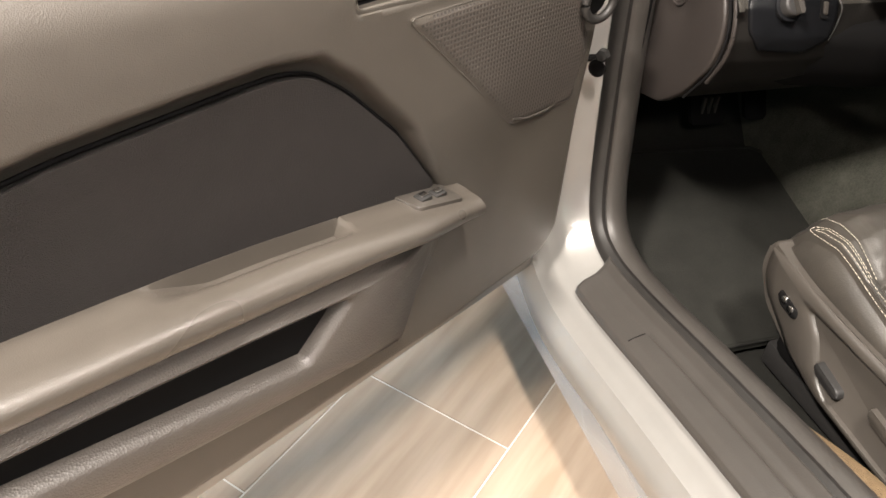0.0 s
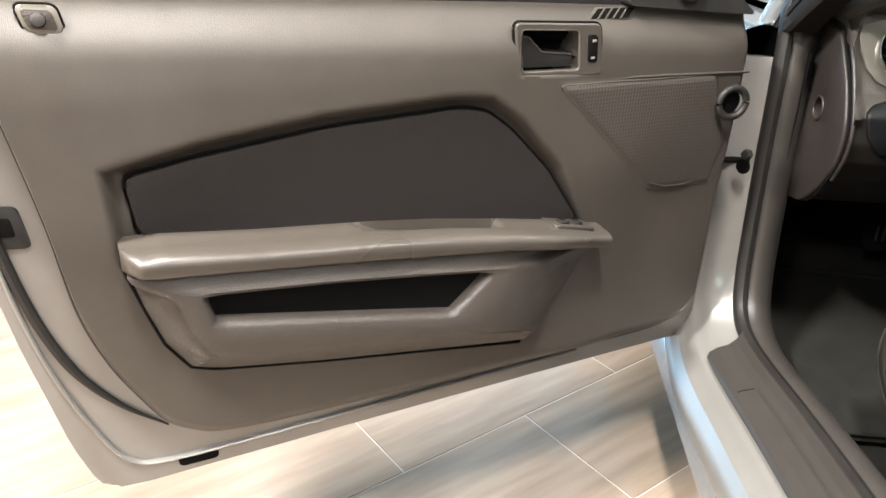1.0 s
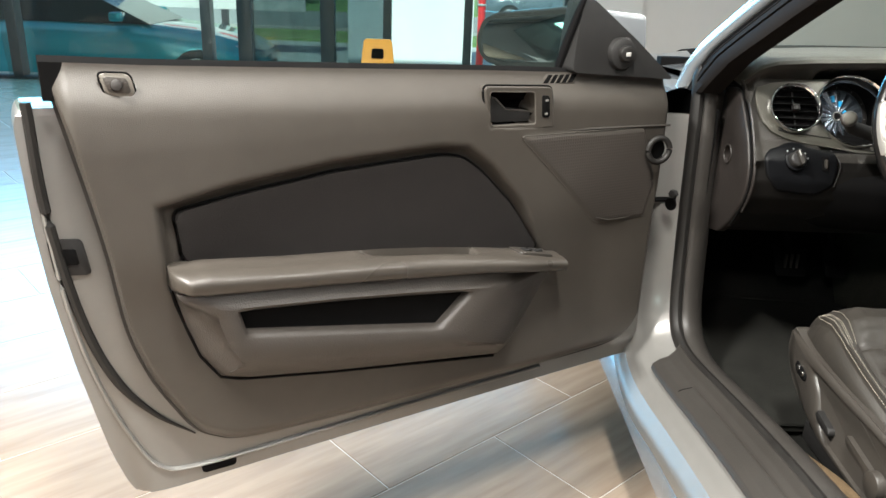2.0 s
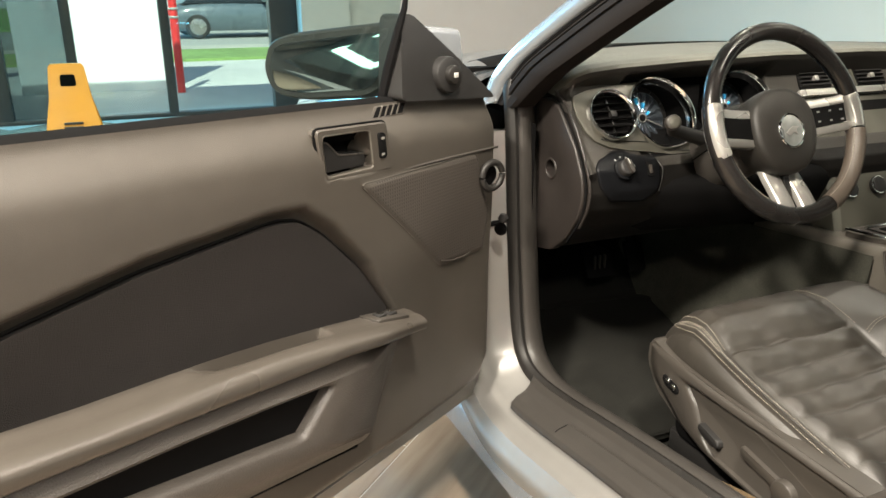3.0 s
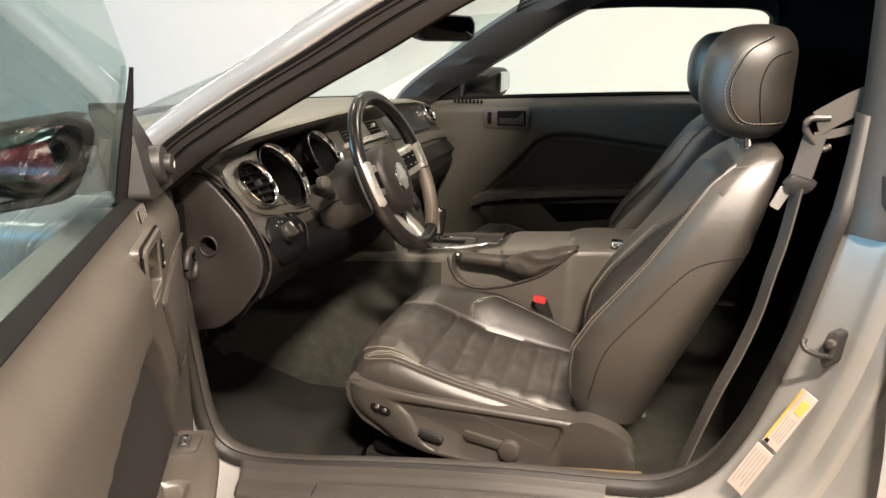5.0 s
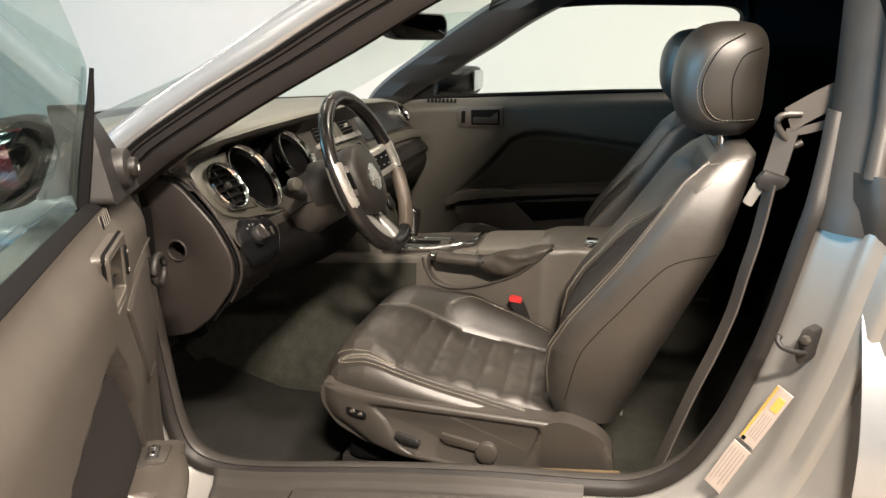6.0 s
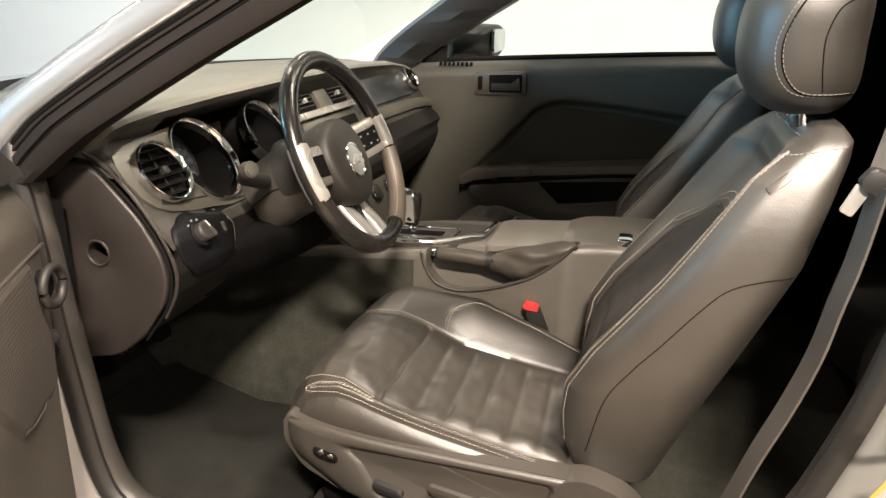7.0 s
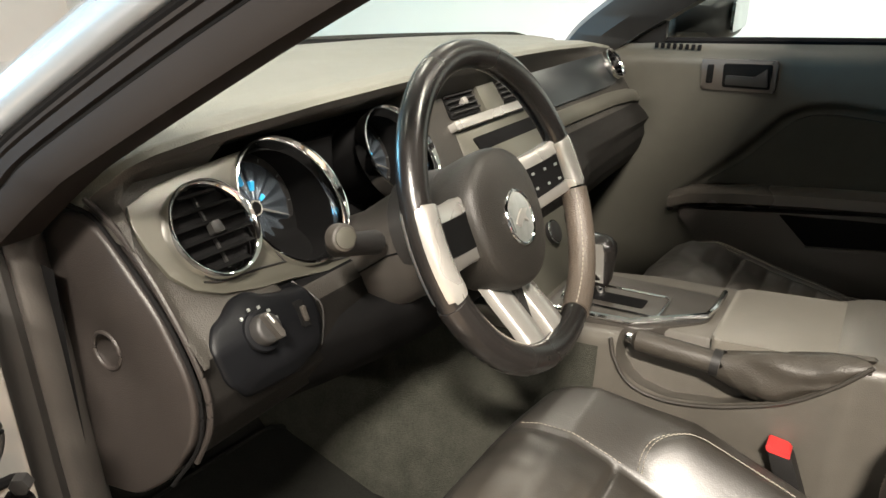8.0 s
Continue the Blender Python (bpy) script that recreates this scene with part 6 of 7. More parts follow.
part("door_mirror", loft([[V((x, -0.13 + (y + 0.13) * k, 1.015 + (z - 1.015) * k)) for y, z in rounded(PM, 0.02)] for x, k in ((0.80, 0.55), (0.84, 0.9), (0.90, 1.0), (0.98, 1.0), (1.03, 0.8))]), M_DARK, pd_, "black door mirror housing", 60)
part("mirror_glass", prism(rounded([(0.83, 0.985), (1.0, 0.99), (1.0, 1.055), (0.83, 1.06)], 0.015), lambda x, z, w: V((x, -0.212 - w, z)), -0.004, 0.003, 0.001), M_MIRROR, pd_, "silvered mirror glass")
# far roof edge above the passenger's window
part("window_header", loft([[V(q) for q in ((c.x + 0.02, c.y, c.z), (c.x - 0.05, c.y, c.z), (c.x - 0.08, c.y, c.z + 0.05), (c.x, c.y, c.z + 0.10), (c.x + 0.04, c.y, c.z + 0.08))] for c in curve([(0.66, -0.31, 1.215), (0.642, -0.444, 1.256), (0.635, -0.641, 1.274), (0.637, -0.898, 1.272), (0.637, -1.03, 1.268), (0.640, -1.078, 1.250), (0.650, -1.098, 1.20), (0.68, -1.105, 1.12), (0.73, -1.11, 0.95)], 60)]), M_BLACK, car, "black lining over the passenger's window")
# Near black so that the rear cabin's shade is in the colour.
part("rear_side_lining", box(0.58, 0.74, -1.62, -1.09, 0.25, 1.34, 0.02), M_BLACK, car, "rear side lining, black for the cabin's shade")
# interior mirror
IMC, IMX = V((-0.012, -0.232, 1.197)), V((0.86, -0.51, 0.0)).normalized()
IMN = V((IMX.y, -IMX.x, 0.0))


def im_at(u, z, w):
    """A place on the interior mirror, which is turned towards the driver."""
    return IMC + IMX * u + V((0, 0, z)) + IMN * w


MIRO = rounded([(-0.100, -0.026), (-0.060, -0.034), (0.100, -0.034), (0.118, -0.020), (0.118, 0.016), (0.104, 0.032), (-0.090, 0.034), (-0.108, 0.018)], 0.012)
im = part("interior_mirror", loft([[im_at(u * k, z * k, w) for u, z in MIRO] for w, k in ((0.0, 0.97), (-0.003, 1.0), (-0.012, 1.0), (-0.026, 0.86), (-0.032, 0.6))]), M_DARK, car, "dark interior rear view mirror", 60)
part("mirror_face", prism([(u * 0.93, z * 0.88) for u, z in MIRO], im_at, -0.004, 0.0012, 0.0006), M_MIRROR, im, "silvered mirror glass")
part("mirror_stem", tube([im_at(0, 0, -0.03), im_at(0.0, 0.05, -0.05), V((0.02, -0.27, 1.29))], 0.008, 10), M_DARK, im)

# ---- seats ----
def seat(cx, out, name, label):
    """A front seat; out is -1 where its outer side faces -x, else 1."""
    W = 0.222

    def X(a):
        return cx + out * a

    NB, NA = 150, 104
    pleats = (0.40, 0.505, 0.61, 0.715, 0.82, 0.925)

    def outer_seam(b):
        return lerp([(0.0, 0.80), (0.12, 0.82), (0.30, 0.885), (1.0, 0.915)], b)

    def inner_seam(b):
        return lerp([(0.0, -0.40), (0.30, -0.38), (0.5, -0.40), (1.0, -0.50)], b)

    def cushion(s, t):
        a = 2 * s - 1          # +1 at the outer side
        b = t
        aa = abs(a)
        y = -0.208 - 0.485 * b
        z = lerp([(0.0, 0.495), (0.02, 0.518), (0.05, 0.537), (0.10, 0.547), (0.17, 0.549), (0.30, 0.530), (0.45, 0.511), (0.7, 0.485), (1.0, 0.458)], b)
        so, si = outer_seam(b), inner_seam(b)
        sunk = 0.013 * smooth(0.27, 0.45, b) * smooth(1.0, 0.85, b) * smooth(so, so - 0.35, a)
        z -= sunk if a > si else 0.0
        if a < 0:
            face = math.sin(math.pi / 2 * max(0.0, min(1.0, (si - a) / (si + 0.82)))) ** 0.95
            z -= sunk * (1 - face) if a <= si else 0.0
            z += face * lerp([(0.0, 0.004), (0.12, 0.016), (0.30, 0.032), (0.45, 0.046), (0.70, 0.028), (1.0, -0.008)], b)
            # raised panel behind the arched seam
            arch = smooth(-0.02, 0.05, b - 0.35 - 0.10 * ((a + 0.56) / 0.18) ** 2) * smooth(-0.80, -0.71, a) * smooth(si, si - 0.30, a) * smooth(1.0, 0.85, b)
            z += 0.009 * arch
            z -= 0.034 * smooth(-0.84, -1.0, a) ** 1.4
        else:
            z += 0.012 * smooth(so - 0.06, so + 0.12, a) * smooth(0.02, 0.25, b) * smooth(1.1, 0.6, b)
            z -= 0.010 * smooth(0.80, 0.97, a) + 0.018 * smooth(0.965, 1.0, a) ** 2
        # seams between the thigh roll, the pleated middle and the bolsters
        for q, dip in ((so, 0.004), (si, 0.0028)):
            z -= dip * math.exp(-((a - q) / 0.016) ** 2) * smooth(0.02, 0.10, b)
        if si < a < so:
            k = smooth(si + 0.02, si + 0.16, a) * smooth(so, so - 0.12, a)
            if b > 0.30:
                for p in pleats:
                    z -= 0.0032 * math.exp(-((b - p - 0.02 * a) / 0.011) ** 2) * k
                q = ((b - 0.02 * a - 0.40) / 0.105) % 1.0
                z += 0.0030 * math.sin(q * math.pi) * k
            z -= 0.006 * math.exp(-((b - 0.30) / 0.010) ** 2)
            z += 0.009 * smooth(0.30, 0.22, b) * smooth(0.02, 0.12, b) * k
            z += k * (0.0065 * noise.noise((a * 3.2, b * 7, cx * 7)) + 0.0032 * noise.noise((a * 6, b * 22, cx * 5)))
        z += 0.0016 * noise.noise((a * 3, b * 5, cx * 3))
        x = W * (a if aa < 0.97 else math.copysign(0.97 + (aa - 0.97) * 0.6, a))
        x += math.copysign(0.006, a) * math.sin(math.pi * min(1, b * 1.2)) * aa
        y += 0.030 * (1 - aa ** 2.5) * smooth(0.2, 0.0, b)
        return V((X(x), y, z))

    def grid(s, t):
        """The cushion by its pieces: inner bolster, middle, outer bolster."""
        so, si = outer_seam(t), inner_seam(t)
        a = -1 + (si + 1) * s / 0.29 if s < 0.29 else si + (so - si) * (s - 0.29) / 0.46 if s < 0.75 else so + (1 - so) * (s - 0.75) / 0.25
        return cushion(0.5 + a / 2, t)

    top = sheet(grid, NA, NB)
    top.verts.ensure_lookup_table()
    # side walls of the cushion
    border = [(1.0, j / NB) for j in range(NB, -1, -1)] + [(1 - i / NA, 0.0) for i in range(1, NA + 1)] + [(0.0, j / NB) for j in range(1, NB + 1)]
    rows = [[], [], [], []]
    for s, t in border:
        p = grid(s, t)
        side = out * (1 if s > 0.99 else -1 if s < 0.01 else 0)
        fr = 1 if t < 0.001 else 0
        zb = 0.452 + 0.004 * (1 - t)
        for k, (f, bul) in enumerate(((0.0, 0.0), (0.12, 0.007), (0.6, 0.012), (1.0, 0.002))):
            rows[k].append(V((p.x + side * bul, p.y + fr * bul, p.z + (zb - p.z) * f)))
    loft(rows, ring_closed=False, caps=False, bm=top)
    bmesh.ops.remove_doubles(top, verts=top.verts[:], dist=0.0004)
    st = tagged(part(name, top, M_LEATHER, None, "", 70), label, "car seat", "front seats")

    # backrest in level slices
    FR = [(0.455, -0.66), (0.50, -0.640), (0.553, -0.633), (0.60, -0.637), (0.66, -0.671), (0.776, -0.761), (0.87, -0.826), (0.924, -0.864), (0.955, -0.90), (0.975, -0.93), (0.988, -0.955)]
    BK = [(0.455, -0.80), (0.55, -0.842), (0.649, -0.887), (0.811, -0.957), (0.911, -0.982), (0.955, -0.993), (0.975, -0.995), (0.988, -0.985)]
    HW = [(q.x, q.y) for q in curve([(0.455, 0.206, 0), (0.55, 0.222, 0), (0.66, 0.233, 0), (0.77, 0.236, 0), (0.86, 0.229, 0), (0.92, 0.213, 0), (0.955, 0.195, 0), (0.975, 0.175, 0), (0.988, 0.14, 0)], 40)]
    EA, EQ = 0.42, 0.50

    def back_pt(a, q, z):
        """A place on the backrest: a across, q from back to front, both -1 to 1."""
        f, b, w = lerp(FR, z), lerp(BK, z), lerp(HW, z)
        y = (f + b) / 2 + q * (f - b) / 2
        if q > 0.2:
            dish = 0.055 * smooth(0.88, 0.45, abs(a)) * smooth(0.46, 0.60, z) * smooth(0.99, 0.90, z)
            lum = 0.028 * math.exp(-((z - 0.62) / 0.10) ** 2) * smooth(0.9, 0.3, abs(a))
            seam = 0.006 * math.exp(-((abs(a) - 0.60) / 0.02) ** 2) * smooth(0.80, 0.76, z)
            arch = 0.006 * math.exp(-((z - 0.838 + 0.20 * a * a) / 0.006) ** 2) * smooth(0.66, 0.6, abs(a))
            pleat = sum(0.0028 * math.exp(-((z - 0.545 - 0.052 * i + 0.10 * a * a) / 0.0045) ** 2) for i in range(5)) * smooth(0.58, 0.46, abs(a))
            y += (-dish + lum - seam - arch - pleat) * smooth(0.2, 0.8, q)
        return V((X(a * w), y, z))

    def front_pt(a, z, proud=0.001):
        c = abs(a) ** (1 / EA)
        p = back_pt(a, math.sqrt(max(0.0, 1 - c * c)) ** EQ, z)
        return p + V((0, proud, 0))

    def flank_pt(y, z, proud=0.0006):
        f, b = lerp(FR, z), lerp(BK, z)
        q = max(-0.98, min(0.98, (y - (f + b) / 2) / ((f - b) / 2)))
        s_ = abs(q) ** (1 / EQ)
        return V((X(lerp(HW, z) * math.sqrt(1 - s_ * s_) ** EA + proud), y, z))

    def back_ring(z):
        pts = []
        for i in range(192):
            th = i / 192 * math.tau
            c, s_ = math.cos(th), math.sin(th)
            pts.append(back_pt(math.copysign(abs(c) ** EA, c), math.copysign(abs(s_) ** EQ, s_), z))
        return pts

    zs = [0.455 + 0.533 * i / 160 for i in range(161)]
    back = loft([back_ring(z) for z in zs])
    back.faces.ensure_lookup_table()
    for r in range(160):
        for i in range(192):
            th = (i + 0.5) / 192 * math.tau
            a = math.copysign(abs(math.cos(th)) ** EA, math.cos(th))
            if math.sin(th) > 0.2 and abs(a) < 0.615 and zs[r] < 0.838 - 0.20 * a * a:
                back.faces[r * 192 + i].material_index = 1
    part("backrest", back, (M_LEATHER, M_SUEDE), st, "", 70)
    # piping and stitch lines on both front edges
    for k in (1, -1):
        line = [front_pt(k * 0.865, z, 0.0006) for z in [0.50 + 0.46 * i / 60 for i in range(61)]]
        part("piping", tube(line, 0.0020, 6), M_LEATHER_SIDE, st)
        stitches([front_pt(k * 0.888, 0.50 + 0.46 * i / 60, 0.001) for i in range(61)], "stitching", st, "pale contrast stitching")
        stitches([front_pt(k * 0.842, 0.50 + 0.46 * i / 60, 0.001) for i in range(61)], "stitching", st, "pale contrast stitching")
    part("shoulder_piping", tube([V((X(lerp(HW, 0.965) * k), -0.93 - 0.03 * abs(k) ** 6, 0.972 - 0.02 * abs(k) ** 8)) for k in [i / 20 - 1 for i in range(41)]], 0.0026, 6), M_LEATHER_SIDE, st)
    stitches([flank_pt(-0.902 - 0.078 * i / 30, 0.952 + 0.020 * (i / 30) ** 0.7, 0.001) for i in range(31)], "stitching", st, "pale contrast stitching")
    for d in (0.0, 0.012):
        stitches([front_pt(0.645 + d, 0.50 + 0.25 * i / 30) for i in range(31)] + [front_pt(0.64 - 1.28 * i / 40, 0.850 + d - 0.20 * (0.64 - 1.28 * i / 40) ** 2) for i in range(41)] + [front_pt(-0.645 - d, 0.75 - 0.25 * i / 30) for i in range(31)], "stitching", st, "pale contrast stitching")
    seam_ = [front_pt(0.615, 0.47 + 0.27 * i / 30, 0.0) for i in range(31)] + [front_pt(0.615 - 1.23 * i / 40, 0.838 - 0.20 * (0.615 - 1.23 * i / 40) ** 2, 0.0) for i in range(41)] + [front_pt(-0.615, 0.74 - 0.27 * i / 30, 0.0) for i in range(31)]
    part("insert_seam", tube(seam_, 0.0034, 8), M_LEATHER_SIDE, st)
    # crease of the back shell on the outer flank
    crease = curve([(-0.690, 0.50, 0), (-0.712, 0.595, 0), (-0.745, 0.65, 0), (-0.782, 0.697, 0), (-0.827, 0.755, 0), (-0.859, 0.787, 0), (-0.90, 0.803, 0), (-0.935, 0.807, 0)], 60)
    part("flank_seam", tube([flank_pt(p.x, p.y, 0.0) for p in crease], 0.0008, 6), M_BLACK, st)
    # small sewn tag below the shoulder seam
    part("tag", prism(rounded([(-0.016, -0.005), (0.016, -0.005), (0.016, 0.005), (-0.016, 0.005)], 0.002), lambda u, v, w: flank_pt(-0.902 - u * 0.76 - v * 0.65, 0.926 + u * 0.65 - v * 0.76, w), -0.001, 0.0028, 0.001), M_SEATTRIM, st, "small grey sewn tag")

    # headrest
    hr = []
    for i in range(41):
        f = i / 40
        z = 0.993 + 0.205 * f
        e = math.sqrt(max(0.0, 1 - abs(2 * f - 1) ** 3.2))
        yc = -0.938 + 0.012 * math.sin(f * math.pi) - 0.004 * f
        w, dp = 0.128 * (0.45 + 0.55 * e) * (1.0 - 0.05 * (1 - f)), 0.080 * (0.25 + 0.75 * e)
        row = []
        for k in range(48):
            th = k / 48 * math.tau
            c, s_ = math.cos(th), math.sin(th)
            row.append(V((X(math.copysign(abs(c) ** 0.55, c) * w), yc + math.copysign(abs(s_) ** 0.8, s_) * dp, z)))
        hr.append(row)
    part("headrest", loft(hr), M_LEATHER, st, "", 70)
    for k in (0.06, -0.06):
        part("headrest_post", tube([V((X(k), -0.945, 0.93)), V((X(k), -0.94, 1.01))], 0.007, 10), M_CHROME, st)
    def head_pt(y, z, proud=0.0006):
        f = (z - 0.993) / 0.205
        e = math.sqrt(max(0.0, 1 - abs(2 * f - 1) ** 3.2))
        yc = -0.938 + 0.012 * math.sin(f * math.pi) - 0.004 * f
        w, dp = 0.128 * (0.45 + 0.55 * e) * (1.0 - 0.05 * (1 - f)), 0.080 * (0.25 + 0.75 * e)
        s_ = min(0.999, abs((y - yc) / dp)) ** (1 / 0.8)
        return V((X(w * math.sqrt(1 - s_ * s_) ** 0.55 + proud), y, z))

    loop_ = [(-0.955, 1.176), (-0.915, 1.150), (-0.894, 1.105), (-0.893, 1.070), (-0.905, 1.042), (-0.930, 1.026), (-0.990, 1.028)]
    part("headrest_seam", tube([head_pt(p.x, p.y, 0.0) for p in curve([(y - 0.003, z, 0) for y, z in loop_], 40)], 0.0013, 6), M_BLACK, st)
    for off in (-0.005, 0.004):
        stitches([head_pt(p.x - off, p.y + off * 0.3, 0.0004) for p in curve([(y, z, 0) for y, z in loop_], 40)], "stitching", st, "pale contrast stitching")
    part("headrest_side_seam", tube([head_pt(p.x, p.y, 0.0) for p in curve([(-0.951, 1.03, 0), (-0.945, 1.065, 0), (-0.944, 1.103, 0), (-0.958, 1.138, 0), (-0.988, 1.152, 0)], 30)], 0.0010, 6), M_BLACK, st)
    # cushion piping and stitches

    def on_top(a, b, up=0.0012):
        return cushion(0.5 + a / 2, b) + V((0, 0, up))

    span = [i / 60 for i in range(61)]
    for a in (0.988, 0.952):
        stitches([on_top(a, 0.30 + 0.67 * f) for f in span], "stitching", st, "pale contrast stitching")
    part("piping", tube([on_top(0.970, 0.30 + 0.68 * f, 0.0) for f in span], 0.0022, 6), M_LEATHER_SIDE, st)
    # the seam ends in a loop at the front corner
    for d in (0.0, 0.016):
        stitches([on_top(p.x, p.y) for p in curve([(0.988 - d, 0.30, 0), (0.988 - d, 0.16, 0), (0.982 - d, 0.075 + d, 0), (0.955, 0.052 + d, 0), (0.918 + d, 0.072 + d, 0), (0.918 + d, 0.15, 0), (0.935 + d, 0.30, 0)], 60)], "stitching", st, "pale contrast stitching")
    stitches([on_top(outer_seam(0.04 + 0.26 * f) + 0.02, 0.04 + 0.26 * f) for f in span], "stitching", st, "pale contrast stitching")
    stitches([on_top(inner_seam(0.06 + 0.26 * f) - 0.03, 0.06 + 0.26 * f) for f in span], "stitching", st, "pale contrast stitching")
    for d in (0.0, 0.022):
        stitches([on_top(p.x, p.y + d * 0.5) for p in curve([(-0.43, 0.355, 0), (-0.52, 0.352, 0), (-0.61, 0.37, 0), (-0.69, 0.42, 0), (-0.74, 0.50, 0), (-0.765 + d, 0.62, 0), (-0.775 + d, 0.80, 0), (-0.74 + d, 0.95, 0)], 60)], "stitching", st, "pale contrast stitching")
    stitches([on_top(-0.95, 0.10 + 0.86 * f) for f in span], "stitching", st, "pale contrast stitching")

    # plastic base with switches
    BASE = [(-0.205, 0.500), (-0.203, 0.45), (-0.235, 0.405), (-0.30, 0.372), (-0.369, 0.352), (-0.553, 0.335), (-0.62, 0.345), (-0.74, 0.36), (-0.785, 0.385), (-0.765, 0.432), (-0.72, 0.46), (-0.66, 0.468), (-0.55, 0.470), (-0.40, 0.476), (-0.30, 0.482), (-0.235, 0.492)]
    part("side_cover", prism(rounded(BASE, 0.015), lambda y, z, w: V((X(0.205 + w), y, z)), 0.0, 0.040, 0.014, 3), M_SEATTRIM, st, "grey plastic seat base cover")
    sunk_ = rounded([(-0.318, 0.456), (-0.348, 0.428), (-0.372, 0.376), (-0.40, 0.361), (-0.50, 0.352), (-0.585, 0.350), (-0.610, 0.362), (-0.645, 0.440), (-0.640, 0.455), (-0.50, 0.458), (-0.40, 0.458)], 0.012)
    edge_ = rounded(BASE, 0.015)
    mid_ = V((-0.49, 0.41, 0))

    def out_to(p, q, f):
        return p[0] + (q[0] - p[0]) * f, p[1] + (q[1] - p[1]) * f

    rim_ = []
    for p in sunk_:
        d = V((p[0], p[1], 0)) - mid_
        k = 1.0
        while inside(edge_, mid_.x + d.x * k, mid_.y + d.y * k) > 0 and k < 3:
            k += 0.01
        rim_.append((mid_.x + d.x * (k - 0.01), mid_.y + d.y * (k - 0.01)))
    part("cover_border", loft([[V((X(w), *out_to(p, q, f))) for p, q in zip(sunk_, rim_)] for w, f in ((0.236, 0.0), (0.2470, 0.03), (0.2515, 0.12), (0.2520, 0.30), (0.2515, 0.70), (0.2480, 0.92), (0.236, 0.99))], caps=False), M_SEATTRIM, st, "raised grey border of the seat base cover", 60)
    part("hinge_cover", prism(rounded([(-0.645, 0.360), (-0.640, 0.44), (-0.665, 0.468), (-0.70, 0.474), (-0.755, 0.455), (-0.785, 0.425), (-0.79, 0.36)], 0.02), lambda y, z, w: V((X(0.205 + w), y, z)), 0.0, 0.047, 0.010, 3), M_SEATTRIM, st)
    part("pan", box(min(X(-0.20), X(0.205)), max(X(-0.20), X(0.205)), -0.70, -0.24, 0.30, 0.432, 0.02), M_BLACK, st, "black seat frame below the cushion")
    for rx in (-0.17, 0.17):
        part("rail_end", box(X(rx) - 0.016, X(rx) + 0.016, -0.808, -0.778, 0.282, 0.302, 0.004), M_SILVER, st, "bare metal end of the seat rail")
        part("rail", box(X(rx) - 0.02, X(rx) + 0.02, -0.78, -0.22, 0.255, 0.30, 0.006), M_DARK, st)
    if out < 0:
        part("lumbar_switch", prism(rounded([(-0.258, 0.452), (-0.302, 0.442), (-0.302, 0.426), (-0.262, 0.432)], 0.009), lambda y, z, w: V((X(0.252 + w), y, z)), -0.004, 0.003, 0.002), M_BLACK, st)
        part("switch_cap", disc((X(0.257), -0.274, 0.443), 0.006, (out, 0, 0), 0.004, 0.001, 16), M_CHROME, st)
        part("switch_cap", disc((X(0.257), -0.290, 0.438), 0.006, (out, 0, 0), 0.004, 0.001, 16), M_CHROME, st)
        part("tilt_switch", prism(rounded([(-0.362, 0.408), (-0.412, 0.396), (-0.414, 0.383), (-0.364, 0.391)], 0.006), lambda y, z, w: V((X(0.245 + w), y, z)), -0.004, 0.012, 0.005), M_DARK, st, "dark seat switch")
        part("slide_switch", prism(rounded([(-0.455, 0.418), (-0.545, 0.402), (-0.548, 0.386), (-0.458, 0.400)], 0.006), lambda y, z, w: V((X(0.245 + w), y, z)), -0.004, 0.009, 0.004), M_SEATTRIM, st)
        part("recline_knob", disc((X(0.259), -0.548, 0.388), 0.022, (out, 0, 0), 0.018, 0.005, 28), M_SEATTRIM, st)
    return st


seat(-0.377, -1, "driver_seat", "black leather driver's seat with pale contrast stitching")
seat(0.377, 1, "passenger_seat", "black leather front passenger seat with pale stitching")

# ---- door jamb fittings ----
def jamb(y, z, w, x=-0.828):
    """A place on the rear door jamb, w metres proud of it."""
    return V((x - w * 0.75 + 0.0, y + w * 0.6, z))


st_ = part("striker_plate", prism(rounded([(-1.036, 0.776), (-1.050, 0.770), (-1.047, 0.726), (-1.034, 0.716), (-1.026, 0.742)], 0.005), jamb, -0.02, 0.006, 0.002), M_DARK, car, "black door striker")
part("striker_loop", tube(curve([(-0.835, -1.038, 0.738), (-0.846, -1.022, 0.742), (-0.850, -1.006, 0.748), (-0.848, -1.000, 0.752), (-0.843, -0.998, 0.757), (-0.836, -1.001, 0.760)], 24), [0.0040] * 20 + [0.0044, 0.0048, 0.0050, 0.0050, 0.0048], 10), M_DARK, st_)
part("striker_bolt", disc((-0.842, -1.032, 0.758), 0.0065, (-0.8, 0.6, 0), 0.01, 0.001, 6), M_SEATTRIM, st_)


def label(corners, mat, name, text, w=0.0030):
    return part(name, prism(corners, jamb_l, 0.0, w, 0.0005, 1), mat, car, text)


JL0, JL1 = V((-0.826, -1.017, 0.680)), V((-0.826, -0.972, 0.588))


def jamb_l(a, b, w):
    """On the label strip: a runs down the jamb, b across it to the outer side."""
    along = (JL1 - JL0)
    d = along.normalized()
    side = V((-0.62, -0.70, -0.34))
    side = (side - d * side.dot(d)).normalized()
    n_ = side.cross(d).normalized()
    if n_.x > 0:
        n_ = -n_
    return JL0 + along * a + side * b + n_ * (w + 0.010)


